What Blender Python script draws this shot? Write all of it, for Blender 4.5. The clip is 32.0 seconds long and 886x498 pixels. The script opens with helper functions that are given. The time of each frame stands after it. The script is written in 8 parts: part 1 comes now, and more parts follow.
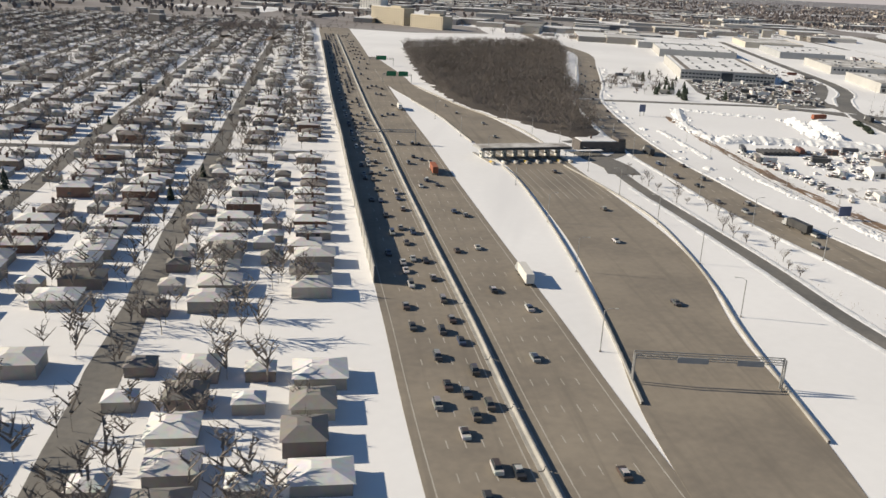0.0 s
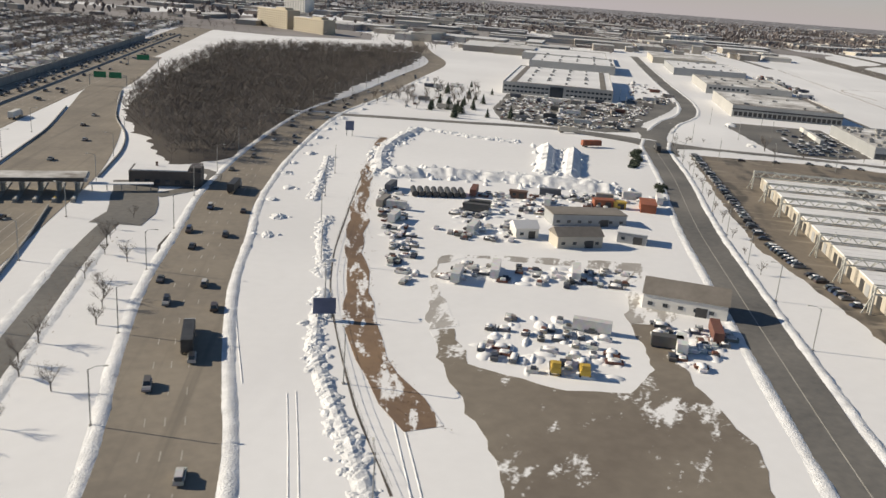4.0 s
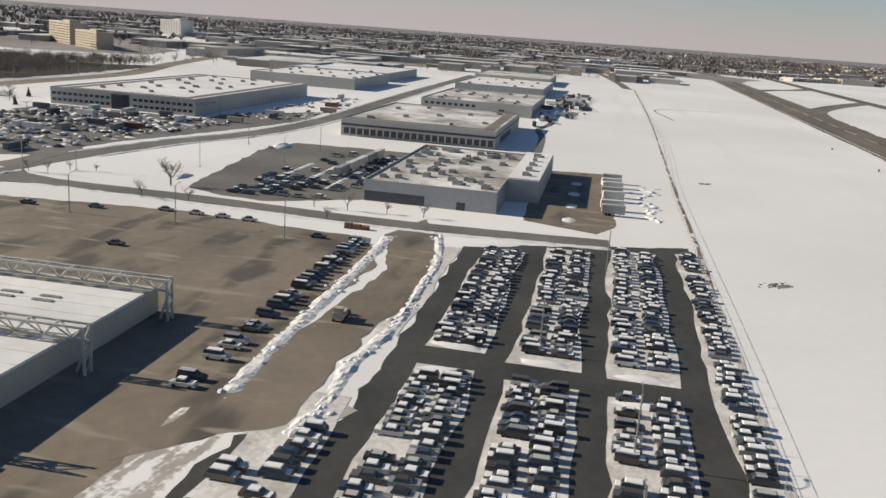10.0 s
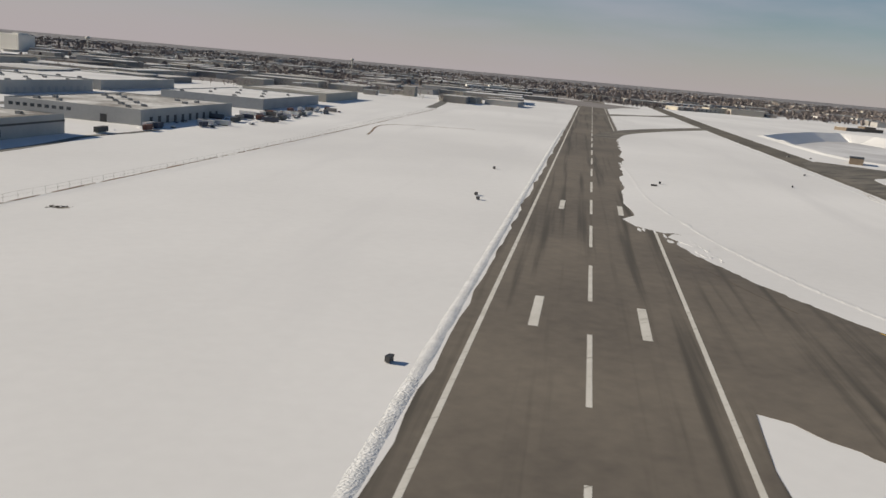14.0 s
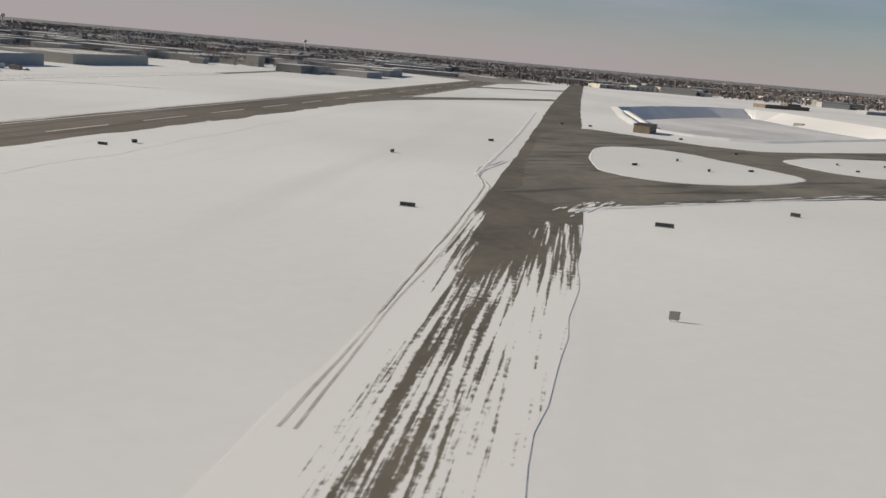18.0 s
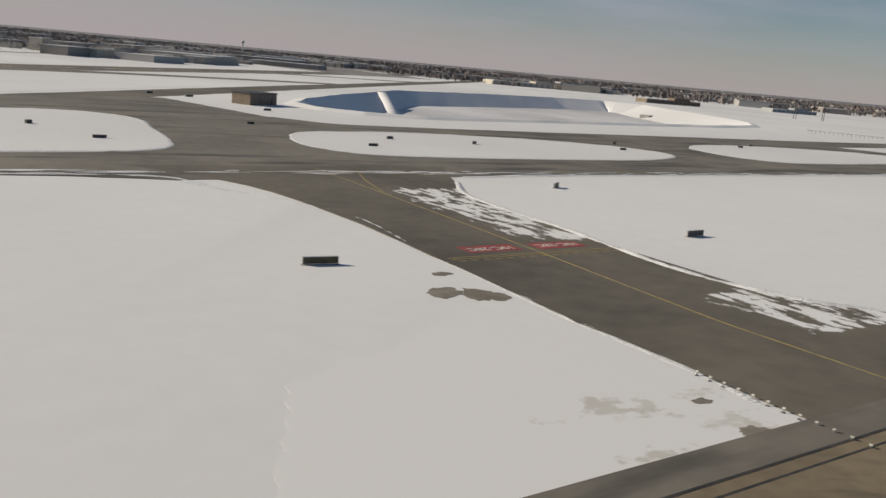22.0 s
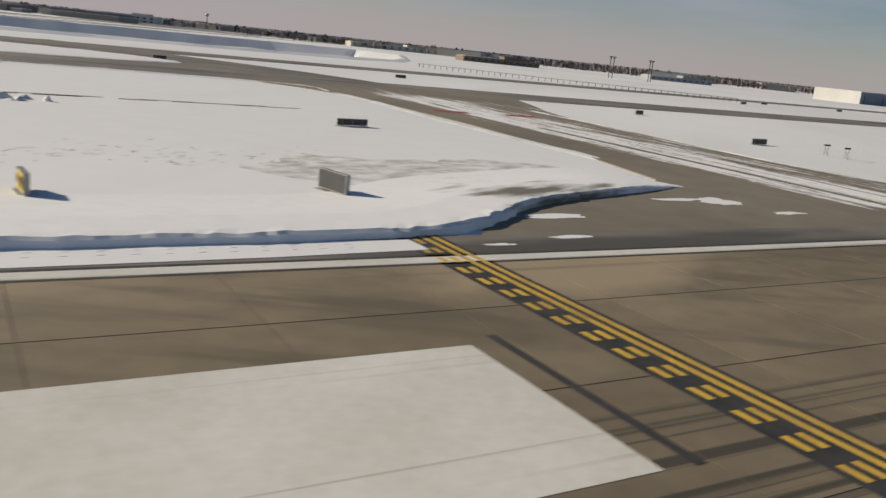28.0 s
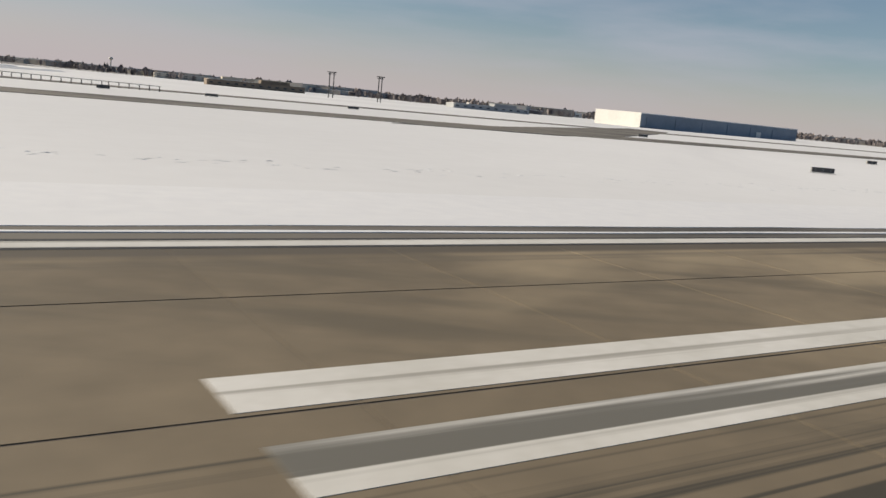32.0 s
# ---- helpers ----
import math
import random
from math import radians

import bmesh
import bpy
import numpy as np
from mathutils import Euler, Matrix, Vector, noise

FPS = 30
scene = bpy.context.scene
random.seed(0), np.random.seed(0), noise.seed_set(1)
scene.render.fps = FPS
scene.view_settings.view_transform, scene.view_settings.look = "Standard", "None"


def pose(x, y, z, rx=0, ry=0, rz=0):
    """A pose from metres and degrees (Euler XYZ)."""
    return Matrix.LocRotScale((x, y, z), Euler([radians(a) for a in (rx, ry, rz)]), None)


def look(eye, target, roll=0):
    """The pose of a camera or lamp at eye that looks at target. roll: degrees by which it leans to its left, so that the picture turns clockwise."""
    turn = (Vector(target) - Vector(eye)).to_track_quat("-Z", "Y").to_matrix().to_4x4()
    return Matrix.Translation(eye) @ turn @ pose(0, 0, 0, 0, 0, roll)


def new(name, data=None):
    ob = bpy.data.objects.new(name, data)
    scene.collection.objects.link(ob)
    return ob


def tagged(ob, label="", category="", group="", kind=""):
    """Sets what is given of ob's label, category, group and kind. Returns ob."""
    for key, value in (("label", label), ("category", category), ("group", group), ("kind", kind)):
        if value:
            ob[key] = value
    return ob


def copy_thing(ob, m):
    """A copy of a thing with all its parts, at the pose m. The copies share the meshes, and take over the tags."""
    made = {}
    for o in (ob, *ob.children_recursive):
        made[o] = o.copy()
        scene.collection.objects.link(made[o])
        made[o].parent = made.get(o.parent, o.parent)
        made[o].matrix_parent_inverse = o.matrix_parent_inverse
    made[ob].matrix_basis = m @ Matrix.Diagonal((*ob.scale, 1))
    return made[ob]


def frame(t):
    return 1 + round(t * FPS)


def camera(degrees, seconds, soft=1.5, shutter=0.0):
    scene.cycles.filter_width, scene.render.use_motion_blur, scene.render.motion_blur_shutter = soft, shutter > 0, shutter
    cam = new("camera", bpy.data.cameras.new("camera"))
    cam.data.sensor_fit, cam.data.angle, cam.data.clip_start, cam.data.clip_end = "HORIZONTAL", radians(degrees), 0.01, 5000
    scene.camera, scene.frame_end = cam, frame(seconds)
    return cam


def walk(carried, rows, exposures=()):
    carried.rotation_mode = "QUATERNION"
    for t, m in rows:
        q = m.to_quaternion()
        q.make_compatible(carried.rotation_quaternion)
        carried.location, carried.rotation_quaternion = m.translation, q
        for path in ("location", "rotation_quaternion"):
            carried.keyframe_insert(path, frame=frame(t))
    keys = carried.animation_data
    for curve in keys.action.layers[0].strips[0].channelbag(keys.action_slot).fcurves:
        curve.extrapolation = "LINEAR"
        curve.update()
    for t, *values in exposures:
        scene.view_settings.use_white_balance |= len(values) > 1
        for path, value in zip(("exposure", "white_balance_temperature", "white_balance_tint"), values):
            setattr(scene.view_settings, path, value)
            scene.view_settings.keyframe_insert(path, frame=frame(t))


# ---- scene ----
import mathutils.geometry

cam = camera(54.95, 32.0, shutter=0.1)
# The plan below is laid out in its own metres; UNIT brings plan and path to the size of the scene.
UNIT = 0.615
# seconds, place, yaw, pitch and lean of the camera
PATH = [
    (0.0, 26.9, -19.5, 86.52, -35.49, -17.72, 2.80),
    (0.5, 56.6, -19.0, 85.42, -35.47, -17.83, 3.05),
    (1.0, 86.2, -18.4, 84.31, -35.22, -17.89, 2.90),
    (1.5, 115.8, -17.6, 83.21, -34.93, -18.09, 3.28),
    (2.0, 145.4, -16.7, 82.13, -34.86, -18.07, 3.89),
    (2.5, 175.2, -15.6, 81.08, -35.28, -17.59, 3.70),
    (3.0, 205.2, -14.4, 80.07, -35.61, -17.29, 4.55),
    (3.5, 235.2, -13.2, 79.04, -35.60, -17.02, 4.59),
    (5.5, 356.1, -8.4, 73.82, -34.94, -16.79, 3.29),
    (6.0, 386.6, -7.1, 72.19, -35.21, -16.79, 3.14),
    (6.5, 417.1, -5.9, 70.53, -35.17, -17.20, 3.34),
    (7.0, 447.7, -4.6, 68.87, -34.89, -17.19, 3.94),
    (7.5, 478.4, -3.4, 67.22, -34.38, -16.71, 4.17),
    (8.0, 509.1, -2.1, 65.56, -33.98, -16.03, 4.31),
    (8.5, 539.9, -0.7, 63.90, -33.54, -15.54, 4.21),
    (9.0, 570.9, 0.8, 62.23, -33.41, -15.11, 4.07),
    (9.5, 602.0, 2.2, 60.56, -33.50, -14.90, 4.53),
    (10.0, 633.4, 3.6, 58.89, -33.75, -14.51, 4.18),
    (10.5, 665.0, 4.9, 57.24, -34.43, -12.54, 4.47),
    (11.0, 696.8, 5.9, 55.61, -35.49, -11.43, 4.92),
    (11.5, 728.9, 6.6, 54.03, -36.09, -11.52, 4.70),
    (12.0, 761.0, 7.1, 52.48, -36.38, -11.05, 4.22),
    (12.5, 793.0, 7.3, 50.96, -36.44, -10.49, 4.56),
    (13.0, 825.0, 7.3, 49.46, -36.34, -10.69, 4.49),
    (13.5, 857.0, 7.1, 48.00, -36.19, -11.18, 4.99),
    (15.5, 984.2, 5.1, 43.12, -34.64, -15.21, 4.56),
    (16.0, 1015.4, 4.7, 41.68, -34.67, -15.63, 4.55),
    (16.5, 1046.6, 4.2, 40.22, -34.89, -15.06, 4.63),
    (17.0, 1077.8, 3.7, 38.74, -34.83, -13.63, 4.44),
    (17.5, 1109.0, 3.3, 37.27, -34.76, -12.96, 4.71),
    (18.0, 1140.2, 2.9, 35.83, -35.35, -12.82, 5.11),
    (18.5, 1171.4, 2.6, 34.41, -35.76, -13.20, 6.17),
    (19.0, 1202.7, 2.3, 33.01, -35.84, -13.37, 6.54),
    (19.5, 1234.0, 2.1, 31.62, -35.68, -12.77, 6.39),
    (20.0, 1265.4, 1.9, 30.24, -35.56, -12.28, 6.06),
    (20.5, 1296.9, 1.6, 28.87, -35.37, -12.00, 5.46),
    (21.0, 1328.5, 1.2, 27.51, -35.30, -12.02, 5.27),
    (21.5, 1360.2, 0.7, 26.12, -35.27, -12.00, 5.16),
    (22.0, 1391.9, 0.2, 24.71, -35.34, -12.16, 5.24),
    (22.5, 1423.6, -0.3, 23.24, -35.43, -12.99, 5.93),
    (23.0, 1455.4, -0.9, 21.73, -34.77, -13.70, 5.85),
    (23.5, 1487.2, -1.5, 20.21, -34.63, -14.17, 6.38),
    (24.0, 1519.0, -2.2, 18.73, -34.40, -14.64, 7.51),
    (24.5, 1550.8, -2.9, 17.27, -34.13, -15.33, 7.89),
    (26.5, 1677.2, -4.7, 12.83, -32.72, -14.53, 6.40),
    (27.0, 1708.5, -4.5, 11.82, -31.98, -13.95, 6.13),
    (27.5, 1739.9, -4.1, 10.82, -31.62, -13.64, 6.13),
    (28.0, 1771.3, -3.5, 9.85, -31.42, -13.15, 6.07),
    (28.5, 1802.8, -2.9, 8.93, -31.54, -12.40, 6.01),
    (29.0, 1834.4, -2.2, 8.08, -31.64, -11.60, 5.84),
    (29.5, 1866.2, -1.5, 7.37, -32.05, -11.04, 6.39),
    (30.0, 1898.0, -0.7, 6.81, -32.36, -10.93, 6.47),
    (30.5, 1929.9, 0.1, 6.44, -32.66, -10.87, 6.07),
    (31.0, 1961.8, 1.0, 6.10, -32.68, -10.45, 6.01),
    (31.5, 1993.7, 1.8, 5.79, -32.62, -9.98, 5.86),
    (32.0, 2025.6, 2.7, 5.49, -32.45, -9.80, 5.56),
]
walk(cam, [(t, pose(x * UNIT, y * UNIT, z * UNIT, 90 + pitch, 0, yaw) @ pose(0, 0, 0, 0, 0, lean)) for t, x, y, z, yaw, pitch, lean in PATH],
     exposures=[(t, stops, 6750, 8) for t, stops in ((0.0, 0.42), (3.0, 0.27), (6.0, 0.27), (9.0, 0.3), (13.0, 0.05), (16.0, 0.02), (20.0, -0.14), (22.0, -0.1), (23.0, 0.07), (24.0, -0.06), (27.0, 0.0), (28.0, -0.07), (29.0, 0.22), (32.0, 0.28))])
# ---- world, sun ----
SUN_TO = Vector((-0.72, 0.66, 0.46)).normalized()
world = bpy.data.worlds.new("winter_sky")
scene.world = world
world.use_nodes = True
wn, wl = world.node_tree.nodes, world.node_tree.links
sky = wn.new("ShaderNodeTexSky")
sky.sky_type, sky.sun_disc = "NISHITA", False
sky.sun_elevation = math.asin(SUN_TO.z)
sky.sun_rotation = math.atan2(SUN_TO.x, SUN_TO.y)
sky.air_density, sky.dust_density, sky.ozone_density = 1.0, 0.1, 4.0
# thin streaks of high cloud
wco = wn.new("ShaderNodeTexCoord")
wmap = wn.new("ShaderNodeMapping")
wmap.inputs["Scale"].default_value = (1.8, 3.6, 16.0)
wmap.inputs["Rotation"].default_value = (0.1, 0.14, 0.5)
wno = wn.new("ShaderNodeTexNoise")
wno.inputs["Scale"].default_value, wno.inputs["Detail"].default_value = 1.6, 6
wrp = wn.new("ShaderNodeValToRGB")
wrp.color_ramp.elements[0].color = (0.25, 0.25, 0.25, 1)
wrp.color_ramp.elements[0].position, wrp.color_ramp.elements[1].position = 0.45, 0.75
wmx = wn.new("ShaderNodeMix")
wmx.data_type = "RGBA"
wmu = wn.new("ShaderNodeMath")
wmu.operation = "MULTIPLY"
wmu.inputs[1].default_value = 0.6
wl.new(wco.outputs["Generated"], wmap.inputs[0])
wl.new(wmap.outputs[0], wno.inputs["Vector"])
wl.new(wno.outputs["Fac"], wrp.inputs[0])
wl.new(wrp.outputs[0], wmu.inputs[0])
# the veil of cloud is thick near the horizon and thin overhead
wsz, wfa, wmf = wn.new("ShaderNodeSeparateXYZ"), wn.new("ShaderNodeMapRange"), wn.new("ShaderNodeMath")
for key, value in (("From Min", 0.1), ("From Max", 0.35), ("To Min", 1.0), ("To Max", 0.0)):
    wfa.inputs[key].default_value = value
wmf.operation = "MULTIPLY"
wl.new(wco.outputs["Generated"], wsz.inputs[0])
wl.new(wsz.outputs["Z"], wfa.inputs["Value"])
wl.new(wmu.outputs[0], wmf.inputs[0])
wl.new(wfa.outputs[0], wmf.inputs[1])
wl.new(wmf.outputs[0], wmx.inputs["Factor"])
wl.new(sky.outputs[0], wmx.inputs[6])
wmx.inputs[7].default_value = (6.1, 6.3, 7.6, 1)
# pinkish winter haze that thins out with height
wsx = wn.new("ShaderNodeSeparateXYZ")
whz = wn.new("ShaderNodeMapRange")
whz.interpolation_type = "SMOOTHSTEP"
for key, value in (("From Min", -0.01), ("From Max", 0.125), ("To Min", 0.95), ("To Max", 0.0)):
    whz.inputs[key].default_value = value
# the haze stands higher on the sun's side
wsd, wsm = wn.new("ShaderNodeVectorMath"), wn.new("ShaderNodeMath")
wsd.operation, wsm.operation = "DOT_PRODUCT", "MULTIPLY_ADD"
wsd.inputs[1].default_value = Vector((SUN_TO.x, SUN_TO.y, 0)).normalized()
wsm.inputs[1].default_value = -0.04
wha = wn.new("ShaderNodeMath")
wha.inputs[1].default_value = 0.02
whx = wn.new("ShaderNodeMix")
whx.data_type = "RGBA"
whx.inputs[7].default_value = (6.9, 6.2, 6.65, 1)
wl.new(wco.outputs["Generated"], wsx.inputs[0])
wl.new(wco.outputs["Generated"], wsd.inputs[0])
wl.new(wsd.outputs["Value"], wsm.inputs[0])
wl.new(wsx.outputs["Z"], wsm.inputs[2])
wl.new(wsm.outputs[0], wha.inputs[0])
wl.new(wha.outputs[0], whz.inputs["Value"])
wl.new(whz.outputs[0], whx.inputs["Factor"])
wl.new(wmx.outputs[2], whx.inputs[6])
wl.new(whx.outputs[2], wn["Background"].inputs[0])
wn["Background"].inputs[1].default_value = 0.06
sun = new("sun", bpy.data.lights.new("sun", "SUN"))
sun.data.energy, sun.data.angle, sun.data.color = 5.0, radians(0.6), (1.0, 0.885, 0.72)
sun.matrix_world = look(SUN_TO * 900, (0, 0, 0))

# ---- materials ----


def material(name, a, b=None, big=0.05, small=2.0, rough=0.8, bump=0.0, metal=0.0, spread=0.5, island=0.0, third=None):
    """Two colours mixed by a coarse and a fine noise in world metres, with a fine relief; island: change from piece to piece."""
    m = bpy.data.materials.new(name)
    m.use_nodes = True
    n, l = m.node_tree.nodes, m.node_tree.links
    s = n["Principled BSDF"]
    s.inputs["Roughness"].default_value, s.inputs["Metallic"].default_value = rough, metal
    b = b or tuple(c * 0.75 for c in a)
    g = n.new("ShaderNodeNewGeometry")
    n1, n2 = n.new("ShaderNodeTexNoise"), n.new("ShaderNodeTexNoise")
    n1.inputs["Scale"].default_value, n2.inputs["Scale"].default_value = big / UNIT, small / UNIT
    n1.inputs["Detail"].default_value, n2.inputs["Detail"].default_value = 4, 5
    for k in (n1, n2):
        l.new(g.outputs["Position"], k.inputs["Vector"])
    ad = n.new("ShaderNodeMath")
    ad.operation = "MULTIPLY_ADD"
    ad.inputs[1].default_value = spread
    l.new(n2.outputs["Fac"], ad.inputs[0])
    l.new(n1.outputs["Fac"], ad.inputs[2])
    rp = n.new("ShaderNodeValToRGB")
    rp.color_ramp.elements[0].position, rp.color_ramp.elements[1].position = 0.35 + spread * 0.35, 0.65 + spread * 0.6
    rp.color_ramp.elements[0].color, rp.color_ramp.elements[1].color = (*a, 1), (*b, 1)
    if third:
        e = rp.color_ramp.elements.new(0.97 * rp.color_ramp.elements[1].position)
        e.color = (*third, 1)
    l.new(ad.outputs[0], rp.inputs[0])
    out = rp.outputs[0]
    if island:
        oi, hs = n.new("ShaderNodeObjectInfo"), n.new("ShaderNodeHueSaturation")
        mr = n.new("ShaderNodeMapRange")
        mr.inputs["To Min"].default_value, mr.inputs["To Max"].default_value = 1 - island, 1 + island
        l.new((oi if island < 0.9 else g).outputs["Random" if island < 0.9 else "Random Per Island"], mr.inputs["Value"])
        l.new(mr.outputs[0], hs.inputs["Value"])
        l.new(out, hs.inputs["Color"])
        out = hs.outputs[0]
    l.new(out, s.inputs["Base Color"])
    if bump:
        bp = n.new("ShaderNodeBump")
        bp.inputs["Strength"].default_value, bp.inputs["Distance"].default_value = bump, 0.3
        l.new(n2.outputs["Fac"], bp.inputs["Height"])
        l.new(bp.outputs[0], s.inputs["Normal"])
    return m


def island_material(name, colours, rough=0.7, metal=0.0):
    """One colour of a short list for each loose piece of a mesh."""
    m = bpy.data.materials.new(name)
    m.use_nodes = True
    n, l = m.node_tree.nodes, m.node_tree.links
    s = n["Principled BSDF"]
    s.inputs["Roughness"].default_value, s.inputs["Metallic"].default_value = rough, metal
    g, rp = n.new("ShaderNodeNewGeometry"), n.new("ShaderNodeValToRGB")
    rp.color_ramp.interpolation = "CONSTANT"
    for i, c in enumerate(colours):
        e = rp.color_ramp.elements[i] if i < 2 else rp.color_ramp.elements.new(i / len(colours))
        e.position, e.color = i / len(colours), (*c, 1)
    l.new(g.outputs["Random Per Island"], rp.inputs[0])
    no = n.new("ShaderNodeTexNoise")
    no.inputs["Scale"].default_value = 0.6 / UNIT
    l.new(g.outputs["Position"], no.inputs["Vector"])
    mx = n.new("ShaderNodeMix")
    mx.data_type, mx.blend_type = "RGBA", "MULTIPLY"
    mx.inputs["Factor"].default_value = 0.35
    l.new(rp.outputs[0], mx.inputs[6])
    l.new(no.outputs["Color"], mx.inputs[7])
    l.new(mx.outputs[2], s.inputs["Base Color"])
    return m


def object_material(name, colours, rough=0.4, metal=0.0):
    """One colour of a short list for each object."""
    m = island_material(name, colours, rough, metal)
    n, l = m.node_tree.nodes, m.node_tree.links
    oi = n.new("ShaderNodeObjectInfo")
    ramp = [k for k in n if k.type == "VALTORGB"][0]
    l.new(oi.outputs["Random"], ramp.inputs[0])
    return m


SNOW = material("snow", (0.84, 0.84, 0.85), (0.74, 0.745, 0.77), 0.012, 0.25, 0.65, 0.12, spread=0.5)
FIELD = material("field_snow", (0.83, 0.83, 0.84), (0.72, 0.72, 0.73), 0.006, 0.30, 0.7, 0.025, spread=0.2)
BANK = material("ploughed_snow", (0.80, 0.81, 0.83), (0.62, 0.63, 0.65), 0.3, 2.5, 0.7, 0.5)
DIRTY_SHADE = material("dirty_shaded_snow", (0.70, 0.69, 0.68), (0.38, 0.35, 0.32), 0.08, 0.9, 0.8, 0.4)
ASPHALT = material("asphalt", (0.10, 0.098, 0.095), (0.19, 0.18, 0.165), 0.03, 0.5, 0.75, 0.08)
ROADTOP = material("salted_asphalt", (0.27, 0.235, 0.19), (0.185, 0.162, 0.135), 0.04, 0.4, 0.8, 0.06)
LOT = material("worn_lot_asphalt", (0.15, 0.126, 0.10), (0.225, 0.19, 0.15), 0.03, 0.35, 0.8, 0.08)
RUNWAY_B = material("old_runway_asphalt", (0.115, 0.10, 0.085), (0.19, 0.165, 0.135), 0.02, 0.3, 0.8, 0.05)
TAXI = material("taxiway_asphalt", (0.115, 0.105, 0.092), (0.215, 0.195, 0.165), 0.03, 0.25, 0.8, 0.05)
CONCRETE = material("runway_concrete", (0.235, 0.187, 0.125), (0.15, 0.12, 0.08), 0.06, 0.7, 0.8, 0.05, island=0.07)
GAPDARK = material("joint_filler", (0.085, 0.07, 0.055), (0.12, 0.10, 0.08), 0.3, 2.0)
WALLCON = material("grey_concrete", (0.36, 0.35, 0.33), (0.25, 0.245, 0.235), 0.2, 2.0)
PAINT_W = material("white_marking", (0.74, 0.72, 0.68), (0.60, 0.58, 0.53), 0.2, 2.5, 0.6)
PAINT_Y = material("yellow_marking", (0.72, 0.46, 0.05), (0.45, 0.29, 0.06), 0.3, 1.2, 0.6)
FADED_Y = material("faded_yellow_marking", (0.40, 0.30, 0.11), (0.22, 0.175, 0.09), 0.3, 1.2, 0.7)
PAINT_R = material("red_marking", (0.40, 0.06, 0.055), (0.22, 0.07, 0.06), 0.3, 1.2, 0.6)
PAINT_K = material("black_marking", (0.025, 0.025, 0.025), (0.06, 0.055, 0.05), 0.3, 1.2, 0.7)
WALL_W = material("white_panel", (0.66, 0.65, 0.62), (0.56, 0.55, 0.53), 0.05, 0.6, 0.6)
WALL_T = material("tan_panel", (0.50, 0.46, 0.39), (0.42, 0.39, 0.34), 0.05, 0.6, 0.7)
WALL_G = material("grey_panel", (0.36, 0.37, 0.38), (0.29, 0.30, 0.31), 0.05, 0.6, 0.6)
ROOFSNOW = material("roof_snow", (0.82, 0.82, 0.83), (0.66, 0.66, 0.67), 0.03, 0.3, 0.7, 0.1)
ROOFPATCH = material("half_bare_roof", (0.80, 0.80, 0.80), (0.20, 0.18, 0.16), 0.035, 0.25, 0.8, spread=0.4)
TAR = material("bare_roof", (0.15, 0.135, 0.12), (0.22, 0.20, 0.18), 0.08, 0.6)
STEELW = material("white_steel", (0.62, 0.62, 0.58), (0.45, 0.44, 0.40), 0.2, 1.5, 0.5)
STEEL = material("galvanised_steel", (0.38, 0.38, 0.37), (0.26, 0.26, 0.26), 0.4, 2.0, 0.5, metal=0.4)
DARK = material("dark_metal", (0.035, 0.035, 0.038), (0.06, 0.06, 0.06), 0.5, 3.0, 0.5)
GLASS = material("dark_window", (0.03, 0.04, 0.05), (0.05, 0.06, 0.075), 0.2, 1.0, 0.12)
RUBBER = material("rubber", (0.02, 0.02, 0.02), (0.03, 0.03, 0.03), 1.0, 4.0, 0.85)
BARK = material("bare_bark", (0.085, 0.066, 0.052), (0.05, 0.04, 0.033), 0.5, 3.0)
TWIG = material("bare_twigs", (0.20, 0.175, 0.158), (0.115, 0.10, 0.09), 0.03, 0.4)
LITTER = material("woodland_floor", (0.095, 0.08, 0.068), (0.055, 0.046, 0.04), 0.03, 0.4)
BRUSH = material("dry_brush", (0.24, 0.16, 0.10), (0.15, 0.10, 0.07), 0.08, 0.8)
CONIFER = material("conifer_needles", (0.03, 0.045, 0.03), (0.05, 0.065, 0.045), 0.3, 2.0)
BRICK = material("dark_brick", (0.17, 0.10, 0.075), (0.11, 0.07, 0.055), 0.2, 3.0)
HOUSEWALL = object_material("house_siding", [(0.30, 0.24, 0.19), (0.20, 0.12, 0.09), (0.42, 0.40, 0.37), (0.25, 0.20, 0.16), (0.33, 0.30, 0.28)], 0.8)
HOUSEROOF = object_material("house_roof_cover", [(0.80, 0.80, 0.81), (0.76, 0.76, 0.77), (0.62, 0.61, 0.61), (0.24, 0.22, 0.21), (0.78, 0.78, 0.78), (0.72, 0.71, 0.71)], 0.75)
CARPAINT = object_material("car_paint", [(0.04, 0.04, 0.045), (0.30, 0.31, 0.32), (0.62, 0.62, 0.62), (0.05, 0.07, 0.13), (0.10, 0.10, 0.11), (0.09, 0.07, 0.065), (0.55, 0.54, 0.52), (0.14, 0.13, 0.12)], 0.3)
FARROOF = island_material("far_roofs_and_walls", [(0.78, 0.78, 0.79), (0.66, 0.65, 0.64), (0.78, 0.78, 0.78), (0.30, 0.29, 0.27), (0.74, 0.73, 0.72), (0.22, 0.21, 0.20), (0.62, 0.60, 0.57)])
FARWALL = island_material("far_walls", [(0.40, 0.37, 0.33), (0.30, 0.28, 0.26), (0.52, 0.48, 0.42), (0.24, 0.20, 0.18), (0.46, 0.45, 0.44)])
JUNK = island_material("stored_vehicles", [(0.62, 0.62, 0.62), (0.10, 0.10, 0.10), (0.74, 0.74, 0.74), (0.05, 0.06, 0.09), (0.30, 0.28, 0.26), (0.18, 0.08, 0.06), (0.70, 0.70, 0.70), (0.12, 0.13, 0.15)])
